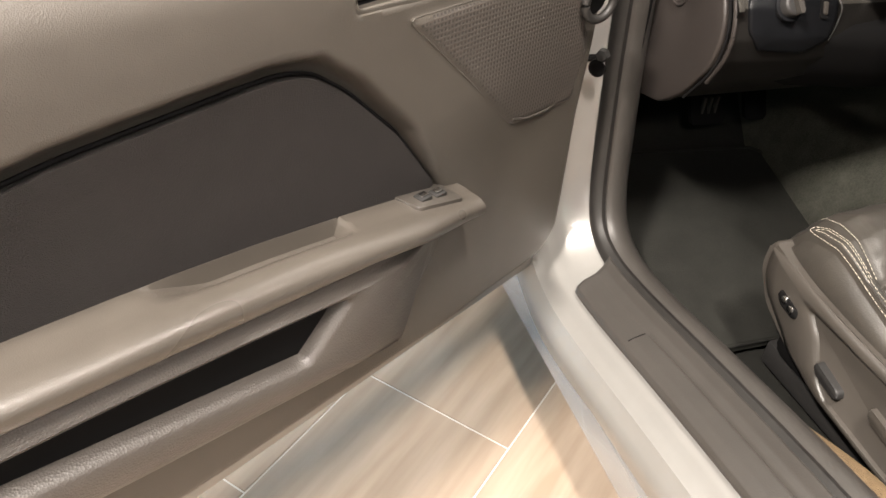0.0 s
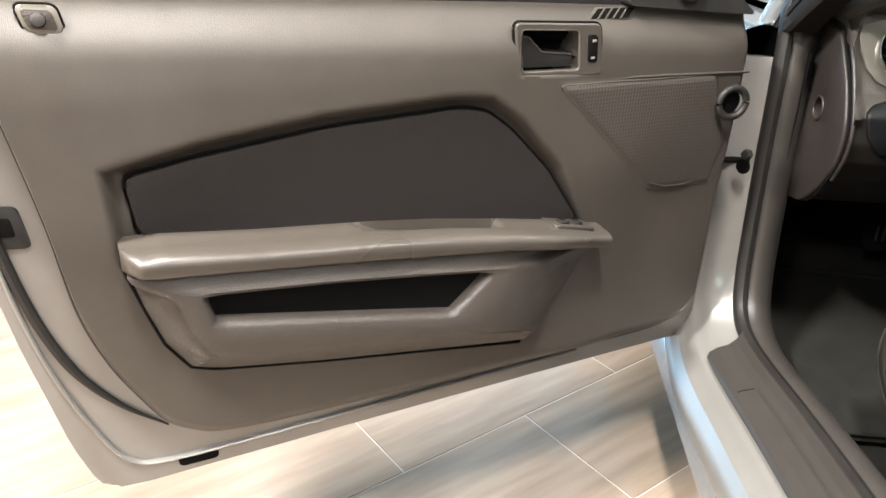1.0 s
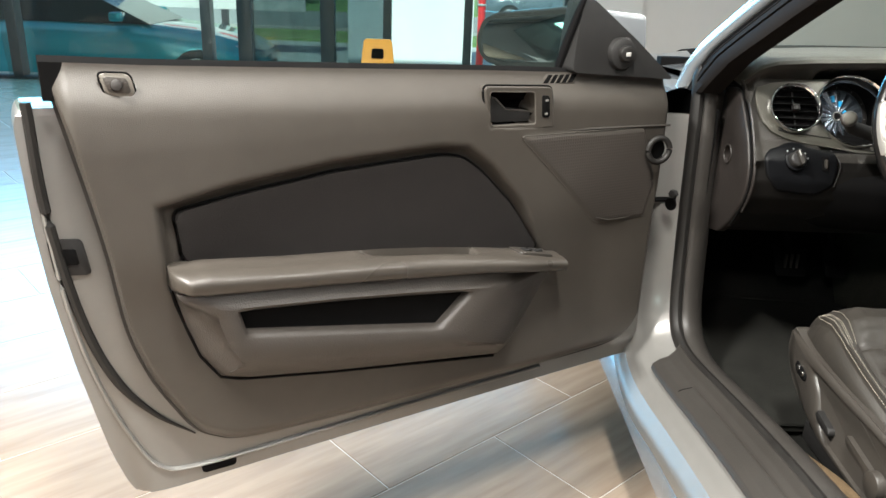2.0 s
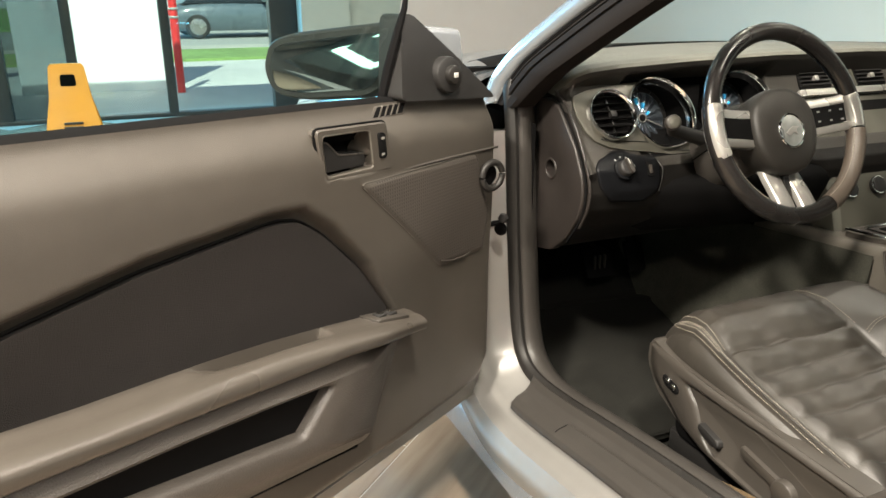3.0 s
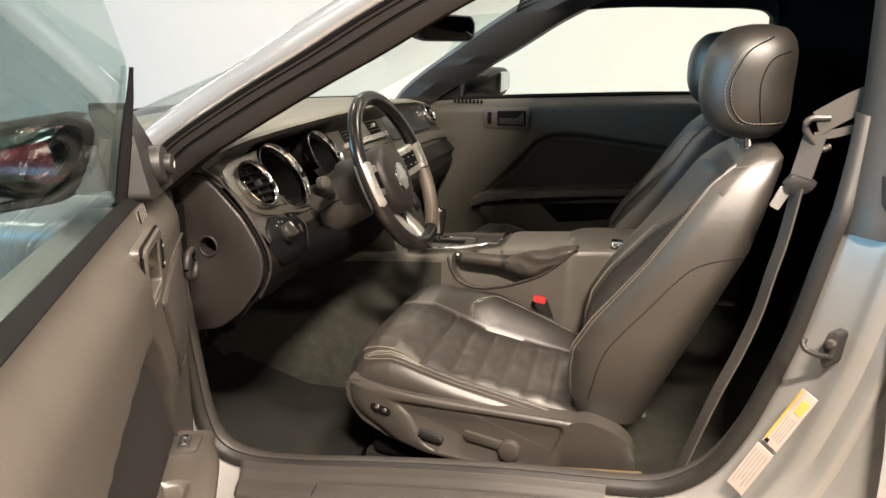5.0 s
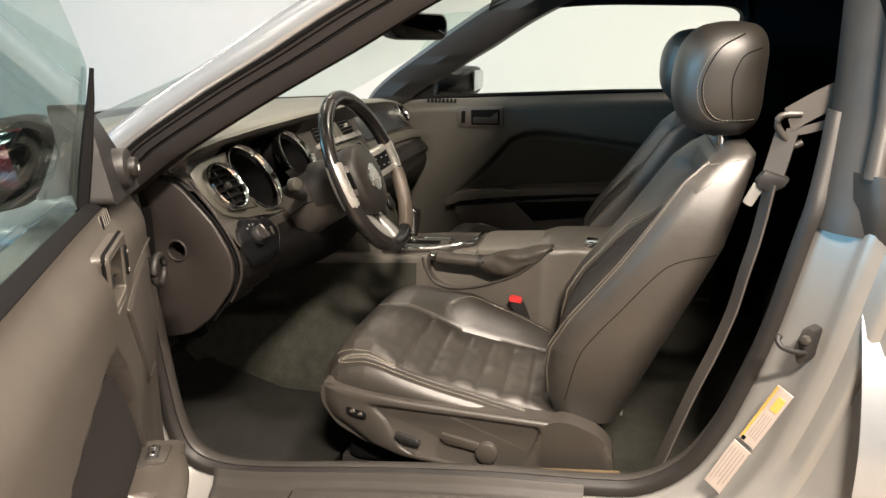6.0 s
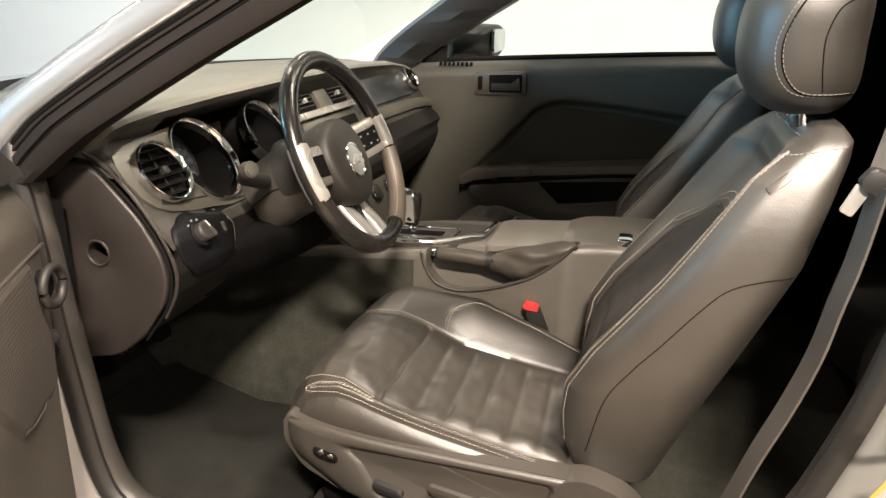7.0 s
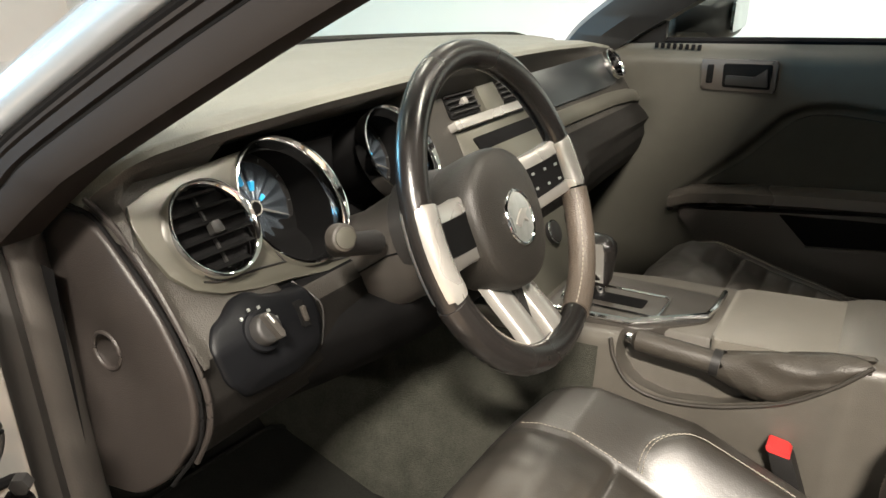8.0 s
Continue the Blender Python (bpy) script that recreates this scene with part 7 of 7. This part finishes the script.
label([(0.0, -0.003), (0.0, 0.024), (0.98, 0.024), (0.98, -0.003)], M_PAPER, "tyre_label", "pale tyre label with a yellow band", 0.002)
label([(0.02, -0.0025), (0.02, 0.0015), (0.94, 0.0015), (0.94, -0.0025)], M_YELLOW, "label_band", "yellow band", 0.0026)
label([(0.12, 0.008), (0.12, 0.020), (0.36, 0.020), (0.36, 0.008)], M_YELLOW, "label_band", "yellow field", 0.0026)
label([(0.90, 0.000), (0.90, 0.006), (0.96, 0.006), (0.96, 0.000)], M_BLACK, "label_mark", "black mark", 0.003)
for k in range(4):
    label([(0.44, 0.006 + 0.004 * k), (0.44, 0.0072 + 0.004 * k), (0.86, 0.0072 + 0.004 * k), (0.86, 0.006 + 0.004 * k)], M_INK, "print_bar", "", 0.0026)
label([(1.05, -0.006), (1.05, 0.024), (1.85, 0.024), (1.85, -0.006)], M_PAPER, "maker_label", "pale maker's label with rows of faint print", 0.002)
for k in range(5):
    label([(1.12, -0.002 + 0.005 * k), (1.12, -0.0005 + 0.005 * k), (1.76 - 0.05 * (k % 3), -0.0005 + 0.005 * k), (1.76 - 0.05 * (k % 3), -0.002 + 0.005 * k)], M_INK, "print_bar", "", 0.0026)

part("hinge_bolt", disc((-0.812, 0.045, 0.682), 0.010, (-0.8, -0.6, 0), 0.012, 0.003, 6), M_DARK, car, "dark hinge bolt")
part("strap_hole", disc((-0.806, 0.062, 0.655), 0.014, (-0.8, -0.6, 0), 0.004, 0.001, 16), M_BLACK, car, "black strap opening in the jamb")

# rear pillar lining and its weatherstrips
def rear_pillar(prof, z0, z1, name, mat, text, n=24):
    rings = []
    for i in range(n + 1):
        z = z0 + (z1 - z0) * i / n
        yc = lerp([(0.86, -1.040), (0.92, -1.052), (0.99, -1.062), (1.07, -1.074), (1.32, -1.088)], z)
        rings.append([V((x + 0.36 * max(0, z - 0.93), yc + y, z)) for y, x in prof])
    return part(name, loft(rings), mat, car, text, 60)


rear_pillar([(0.012, -0.74), (0.004, -0.775), (-0.012, -0.800), (-0.03, -0.815), (-0.075, -0.83), (-0.13, -0.84), (-0.13, -0.74), (-0.03, -0.70), (0.0, -0.70)], 0.905, 1.33, "rear_pillar_trim", M_RUBTRIM, "dark grey lining of the rear door pillar")
rear_pillar([(-0.026, -0.818), (-0.022, -0.832), (-0.030, -0.842), (-0.044, -0.842), (-0.052, -0.832), (-0.048, -0.818)], 0.985, 1.33, "window_seal", M_RUBTRIM, "grey rubber window seal on the rear pillar")
rear_pillar([(-0.060, -0.826), (-0.058, -0.846), (-0.070, -0.858), (-0.092, -0.858), (-0.104, -0.846), (-0.10, -0.83)], 0.965, 1.33, "window_seal", M_RUBTRIM, "grey rubber window seal on the rear pillar")
part("seal_block", loft([[V((x, y - 0.036, z)) for x, y in rounded(o, 0.012)] for z, o in ((0.892, [(-0.805, -1.052), (-0.835, -1.075), (-0.855, -1.12), (-0.82, -1.13)]), (0.915, [(-0.80, -1.044), (-0.838, -1.068), (-0.862, -1.125), (-0.80, -1.135)]), (0.955, [(-0.79, -1.038), (-0.836, -1.060), (-0.862, -1.12), (-0.79, -1.135)]), (0.99, [(-0.77, -1.038), (-0.826, -1.058), (-0.85, -1.12), (-0.77, -1.135)]))]), M_RUBTRIM, car, "moulded rubber block at the foot of the window seals", 60)

# ---- seat belt ----
def strap(points, width, side, name, parent, text="", thick=0.0016):
    p = curve(points, 30)
    w = V(side).normalized() * width / 2
    bm = bmesh.new()
    rings = []
    for i, q in enumerate(p):
        t = (p[min(30, i + 1)] - p[max(0, i - 1)]).normalized()
        n_ = t.cross(w).normalized() * thick
        rings.append([q - w - n_, q + w - n_, q + w + n_, q - w + n_])
    return part(name, loft(rings, bm=bm), M_BELT, parent, text)


belt = tagged(strap([(-0.665, -1.12, 1.112), (-0.655, -1.055, 1.075), (-0.650, -1.012, 1.046)], 0.037, (0.1, 0.35, 0.9), "seat_belt", None), "grey webbing seat belt hanging beside the driver's seat", "seat belt")
strap([(-0.650, -1.012, 1.026), (-0.655, -1.05, 1.036), (-0.665, -1.10, 1.058)], 0.013, (0.1, 0.2, 0.9), "strap", belt)
strap([(-0.652, -1.012, 1.028), (-0.654, -1.005, 0.99), (-0.656, -0.998, 0.955)], 0.034, (-0.5, -0.85, 0.0), "strap", belt)
strap([(-0.657, -0.996, 0.945), (-0.656, -0.991, 0.900), (-0.656, -0.984, 0.850), (-0.656, -0.974, 0.800), (-0.656, -0.961, 0.729), (-0.655, -0.938, 0.650), (-0.653, -0.910, 0.568), (-0.650, -0.868, 0.425), (-0.645, -0.845, 0.34)], 0.044, (-0.985, -0.17, 0.10), "strap", belt)
part("belt_anchor", box(-0.665, -0.625, -0.862, -0.822, 0.285, 0.345, 0.008), M_DARK, belt, "dark lower belt anchor")
part("belt_guide", tube(curve([(-0.652, -1.03, 1.055), (-0.652, -1.002, 1.052), (-0.652, -0.998, 1.035), (-0.652, -1.022, 1.008), (-0.652, -1.036, 1.012)], 24), 0.0052, 10), M_SEATTRIM, belt, "grey plastic belt guide loop")
part("belt_tongue", prism(rounded([(-1.024, 0.958), (-0.985, 0.968), (-0.972, 0.950), (-0.985, 0.935), (-1.012, 0.938)], 0.006), lambda y, z, w: V((-0.658 - w, y, z)), -0.006, 0.008, 0.003), M_DARK, belt, "dark belt tongue grip")
part("tongue_blade", prism(rounded([(-0.988, 0.940), (-0.972, 0.948), (-0.958, 0.915), (-0.972, 0.908)], 0.003), lambda y, z, w: V((-0.658 - w, y, z)), -0.001, 0.002, 0.0005), M_SILVER, belt, "steel tongue blade")

# ---- rear seat ----
def bench_row(z, y):
    return [V((x, y + 0.02 * math.cos(x * 18), z)) for x in [-0.58 + 1.16 * k / 30 for k in range(31)]] + [V((0.58, -1.84, z)), V((-0.58, -1.84, z))]


bench = tagged(part("rear_seat", loft([bench_row(z, y) for z, y in ((0.30, -1.225), (0.34, -1.22), (0.42, -1.22), (0.46, -1.23), (0.48, -1.26), (0.487, -1.32))]), M_LEATHER, None, "", 60), "black leather rear bench seat in deep shade", "car seat")
part("backrest", loft([bench_row(0.488 + 0.42 * i / 12, -1.50 - 0.16 * i / 12 - (0.03 if i in (0, 12) else 0.0)) for i in range(13)]), M_LEATHER, bench, "", 60)
part("rear_carpet", sheet(lambda s, t: V((-0.72 + 1.44 * s, -0.76 - 0.46 * t, 0.282 + 0.012 * math.sin(s * 22) * math.sin(t * 5 + s * 4))), 40, 14), M_CARPET_LIT, car, "carpet behind the front seats, in a lit tone", 60)
# Same near-black tone, with the rear cabin's shade painted in.
part("rear_lining", box(-0.73, -0.60, -1.62, -1.10, 0.25, 1.33, 0.03), M_BLACK, car, "rear side lining, black for the cabin's shade")

# ---- floor mats and footwell ----
mat_ = tagged(part("floor_mat", prism(rounded([(-0.66, -0.19), (-0.20, -0.19), (-0.19, 0.10), (-0.22, 0.30), (-0.60, 0.32), (-0.67, 0.10)], 0.05), lambda x, y, w: V((x, y, 0.262 + 0.35 * max(0.0, y - 0.12) + w)), -0.012, 0.003, 0.003), M_MAT, None), "dark grey carpet floor mat in the driver's footwell", "floor mat")
part("mat_binding", tube([V((x, y, 0.265 + 0.35 * max(0.0, y - 0.12))) for x, y in rounded([(-0.66, -0.19), (-0.20, -0.19), (-0.19, 0.10), (-0.22, 0.30), (-0.60, 0.32), (-0.67, 0.10)], 0.05)], 0.004, 6, True), M_CARPET, mat_)
part("tunnel", sheet(lambda s, t: V((-0.235 + 0.09 * smooth(0, 1, t), 0.48 - 0.75 * s, 0.24 + 0.36 * t + 0.02 * math.sin(s * 3 + t * 4))), 20, 12), M_CARPET_LIT, car, "carpeted side of the centre tunnel, in a lit tone", 60)
part("sill_carpet", sheet(lambda s, t: V((-0.700 + (0.004 + 0.040 * smooth(0.0, 0.45, s)) * t, -0.33 - 0.47 * s, 0.372 + 0.052 * s - 0.020 * t)), 30, 6), material("tan_sill_carpet", (0.115, 0.080, 0.045), 0.95, vary=0.35, scale=160, bump=0.8, bump_scale=500, spec=0.1), car, "tan carpet along the inner sill", 60)

# ---- wheels ----
def wheel(x, y, k):
    c = V((x, y, 0.325))
    t = part("wheel", loft([[c + V((k * w, math.cos(a / 40 * math.tau) * r, math.sin(a / 40 * math.tau) * r)) for a in range(40)] for w, r in ((-0.10, 0.21), (-0.115, 0.25), (-0.11, 0.30), (-0.09, 0.325), (0.09, 0.325), (0.11, 0.30), (0.115, 0.25), (0.10, 0.21))], caps=False), M_TYRE, car, "black road tyre on a silver rim")
    part("rim", loft([[c + V((k * w, math.cos(a / 40 * math.tau) * r, math.sin(a / 40 * math.tau) * r)) for a in range(40)] for w, r in ((-0.10, 0.21), (0.09, 0.212), (0.06, 0.19), (0.05, 0.05))]), M_SILVER, t)


for wx, k in ((-0.79, -1), (0.79, 1)):
    wheel(wx, 1.08, k)
    wheel(wx, -1.64, k)

# ---- other things in the showroom ----
SGX = -1.80
SIGN = [(0.0, 0.245, 0.16), (0.03, 0.240, 0.152), (0.08, 0.205, 0.139), (0.20, 0.176, 0.109), (0.30, 0.156, 0.085), (0.42, 0.130, 0.058), (0.55, 0.118, 0.03), (0.625, 0.110, 0.016), (0.645, 0.092, 0.014)]
sg = tagged(part("wet_floor_sign", loft([[V((SGX + x, 4.55 + y, z)) for x, y in ((-w, -d), (w, -d), (w, -d + 0.012), (-w, -d + 0.012))] for z, w, d in SIGN]), M_SIGN, None), "yellow plastic wet floor sign standing open on the tiles", "floor sign")
part("rear_leaf", loft([[V((SGX + x, 4.55 + y, z)) for x, y in ((-w, d), (w, d), (w, d - 0.012), (-w, d - 0.012))] for z, w, d in SIGN]), M_SIGN, sg)
part("grip_hole", prism(rounded([(-0.05, 0.50), (0.05, 0.50), (0.045, 0.575), (-0.045, 0.575)], 0.015), lambda x, z, w: V((SGX + x, 4.55 - 0.033 + (0.55 - z) * -0.22 - w, z)), -0.01, 0.006, 0.001), M_BLACK, sg, "dark grip hole")
part("warning_mark", prism([(-0.05, 0.30), (0.05, 0.30), (0.0, 0.40)], lambda x, z, w: V((SGX + x, 4.55 - 0.055 + (0.35 - z) * -0.24 - w, z)), -0.01, 0.012, 0.0), M_FRAME, sg, "dark warning triangle")
for dz in (0.22, 0.25):
    part("print_bar", box(SGX - 0.06, SGX + 0.06, 4.43, 4.452, dz, dz + 0.014, 0.001), M_FRAME, sg)


def parked_car(ox, oy, oz, heading, paint, name, text, k=1.0):
    """A simple low car: body side, glasshouse, wheels, lamps; x along its length."""
    m = pose(ox, oy, oz, 0, 0, heading)
    secs = []
    for x, zb, zt, w in ((-2.1, 0.30, 0.70, 0.66), (-2.0, 0.22, 0.80, 0.80), (-1.5, 0.2, 0.90, 0.90), (-0.6, 0.2, 0.92, 0.92), (0.6, 0.2, 0.90, 0.92), (1.3, 0.2, 0.83, 0.90), (1.8, 0.22, 0.70, 0.82), (2.05, 0.30, 0.58, 0.62)):
        secs.append([V((x, y, z)) for y, z in ((-w * 0.92, zb), (-w, zb + 0.12), (-w, zt - 0.22), (-w * 0.93, zt - 0.06), (-w * 0.75, zt), (w * 0.75, zt), (w * 0.93, zt - 0.06), (w, zt - 0.22), (w, zb + 0.12), (w * 0.92, zb))])
    c = tagged(part(name, loft(secs), paint, None, "", 50), text, "car")
    c.matrix_basis = m
    part("glasshouse", loft([[V((x, y, z)) for x, y in ((x0, -w), (x1, -w), (x1, w), (x0, w))] for z, x0, x1, w in ((0.89, -1.7, 0.75, 0.80), (1.12, -1.35, 0.25, 0.70), (1.28, -1.0, -0.15, 0.62))]), M_TINT, c, "dark tinted cabin glass")
    part("roof", loft([[V((x, y, z)) for x, y in ((x0, -w), (x1, -w), (x1, w), (x0, w))] for z, x0, x1, w in ((1.282, -1.02, -0.12, 0.63), (1.32, -0.85, -0.3, 0.5))]), paint, c)
    for wx in (-1.35, 1.3):
        for s in (-1, 1):
            t = part("wheel", disc((wx, s * 0.925, 0.31), 0.31, (0, s, 0), 0.20, 0.03, 36), M_TYRE, c, "black tyre")
            part("rim", disc((wx, s * 0.93, 0.31), 0.21, (0, s, 0), 0.02, 0.006, 32), M_SILVER, t)
    for s in (-1, 1):
        part("headlamp", prism(rounded([(s * 0.50, 0.58), (s * 0.78, 0.60), (s * 0.76, 0.67), (s * 0.52, 0.64)], 0.02), lambda y, z, w: V((1.93 - 0.35 * abs(y) * abs(y) + w + 0.06, y, z)), -0.1, 0.0, 0.004), M_CHROME, c)
        part("door_mirror", box(0.35, 0.50, s * 0.95 - 0.10, s * 0.95 + 0.10, 0.92, 1.03, 0.03), paint, c)
        part("tail_lamp", box(-2.10, -2.0, s * 0.6 - 0.15, s * 0.6 + 0.15, 0.62, 0.74, 0.02), M_RED, c)
    return c


M_TINT = material("dark_cabin_glass", (0.015, 0.02, 0.022), 0.08, vary=0.02)
red_car = parked_car(-0.95, -4.05, 0.0, 0, M_MAROON, "showroom_car", "dark red car parked inside the showroom")
red_car.matrix_basis = pose(-0.62, -4.05, 0.0) @ Matrix.Diagonal((1, 1, 1.22, 1))
parked_car(-5.6, 8.6, -0.42, 4, M_TEAL, "parked_car", "teal hatchback parked outside the window")
parked_car(1.9, 21.0, -0.1, 3, M_TRUCK, "parked_truck", "dark blue pickup seen across the lawn")

bo = tagged(part("bollard", loft([[V((-0.76 + math.cos(a / 16 * math.tau) * 0.05, 9.0 + math.sin(a / 16 * math.tau) * 0.05, z)) for a in range(16)] for z in (-0.12, 0.9, 1.25, 1.28)]), M_POST, None), "red bollard with white bands outside the window", "bollard")
for bz in (0.80, 0.90):
    part("band", tube(ring((-0.76, 9.0, bz), 0.049, (0, 0, 1), up=(0, 1, 0), n=16), 0.016, 6, True), M_WHITE, bo, "white band")
tagged(part("advert_board", box(-5.9, -3.4, 10.6, 10.7, 0.55, 1.9, 0.01), M_BASE, None), "white board with red panels outside", "board")
part("board_panel", box(-5.5, -4.9, 10.58, 10.60, 1.30, 1.50, 0.0), M_POST, bpy.data.objects["advert_board"], "red panel")
part("board_panel", box(-4.5, -3.9, 10.58, 10.60, 0.95, 1.25, 0.0), M_POST, bpy.data.objects["advert_board"], "red panel")
part("board_post", box(-4.7, -4.6, 10.61, 10.69, -0.12, 0.56, 0.0), M_FRAME, bpy.data.objects["advert_board"])


def tree(x, y, h, seed):
    rnd = random.Random(seed)
    top = V((x, y, h * 0.55))
    t = tagged(part("tree", tube([V((x, y, -0.1)), V((x + 0.05, y, h * 0.25)), top], [0.16, 0.12, 0.06], 8), material("bark", (0.12, 0.09, 0.06), 0.9, vary=0.3, scale=20), None), "green leafy tree across the road", "tree")
    bm = bmesh.new()
    for _ in range(900):
        d = V((rnd.gauss(0, 1), rnd.gauss(0, 1), rnd.gauss(0, 0.8)))
        c = top + V((0, 0, h * 0.12)) + d * h * 0.13
        u = V((rnd.uniform(-1, 1), rnd.uniform(-1, 1), rnd.uniform(-1, 1))).normalized() * 0.16
        v = u.orthogonal().normalized() * 0.10
        bm.faces.new([bm.verts.new(c + u), bm.verts.new(c + v), bm.verts.new(c - u), bm.verts.new(c - v)])
    part("crown", bm, M_LEAF, t, "loose crown of small green leaves")
    for k in range(4):
        a = k * 1.6 + seed
        part("limb", tube([V((x, y, h * (0.28 + 0.05 * k))), V((x + math.cos(a) * h * 0.14, y + math.sin(a) * h * 0.14, h * (0.5 + 0.05 * k)))], [0.05, 0.02], 6), t.data.materials[0], t)


M_LEAF = material("tree_leaves", (0.07, 0.13, 0.035), 0.7, vary=0.5, scale=3)
for i, (tx, ty) in enumerate(((-9, 30), (-4, 33), (2.4, 27.5), (4.4, 30), (9, 31), (-14, 34))):
    tree(tx, ty, 6.5 + 0.5 * (i % 3), i)

# ---- floor tiles ----
E1, E2 = V((0.753, 0.658, 0)), V((-0.658, 0.753, 0))
TL, TW = 0.650, 0.325
tile_mesh = None
bm = bmesh.new()
a_, b_ = TL / 2 - 0.0018, TW / 2 - 0.0018
own = prism([(-a_, -b_), (a_, -b_), (a_, b_), (-a_, b_)], plain, -0.0014, 0.0, 0.0010, 1)
first = part("tile", own, M_TILE, floor)
tile_mesh = first.data
rot = Matrix.Rotation(math.atan2(0.658, 0.753), 4, "Z")
todo = []
for j in range(-30, 34):
    for i in range(-18, 20):
        a = -0.776 + (0.5 + i) * TL + (0.325 if j % 2 == 0 else 0.0) - (0.0 if j % 2 else 0.013)
        b = 0.858 + (j + 0.5) * TW
        c = E1 * a + E2 * b
        if -7.42 < c.x < 3.62 and -5.42 < c.y < 6.12:
            todo.append((((c.x + 1.7) ** 2 + (c.y - 1.2) ** 2 * 0.6), c))
todo.sort(key=lambda q: q[0])
first.matrix_basis = Matrix.Translation(todo[0][1]) @ rot
for _, c in todo[1:300]:
    t = new("tile", tile_mesh)
    t.parent = floor
    t.matrix_basis = Matrix.Translation(c) @ rot
bm = bmesh.new()
for _, c in todo[300:]:
    vs = [bm.verts.new(c + E1 * u + E2 * v) for u, v in ((-a_, -b_), (a_, -b_), (a_, b_), (-a_, b_))]
    bm.faces.new(vs)
rest = part("far_tile", bm, M_TILE, floor)
rest["kind"] = "stuff"
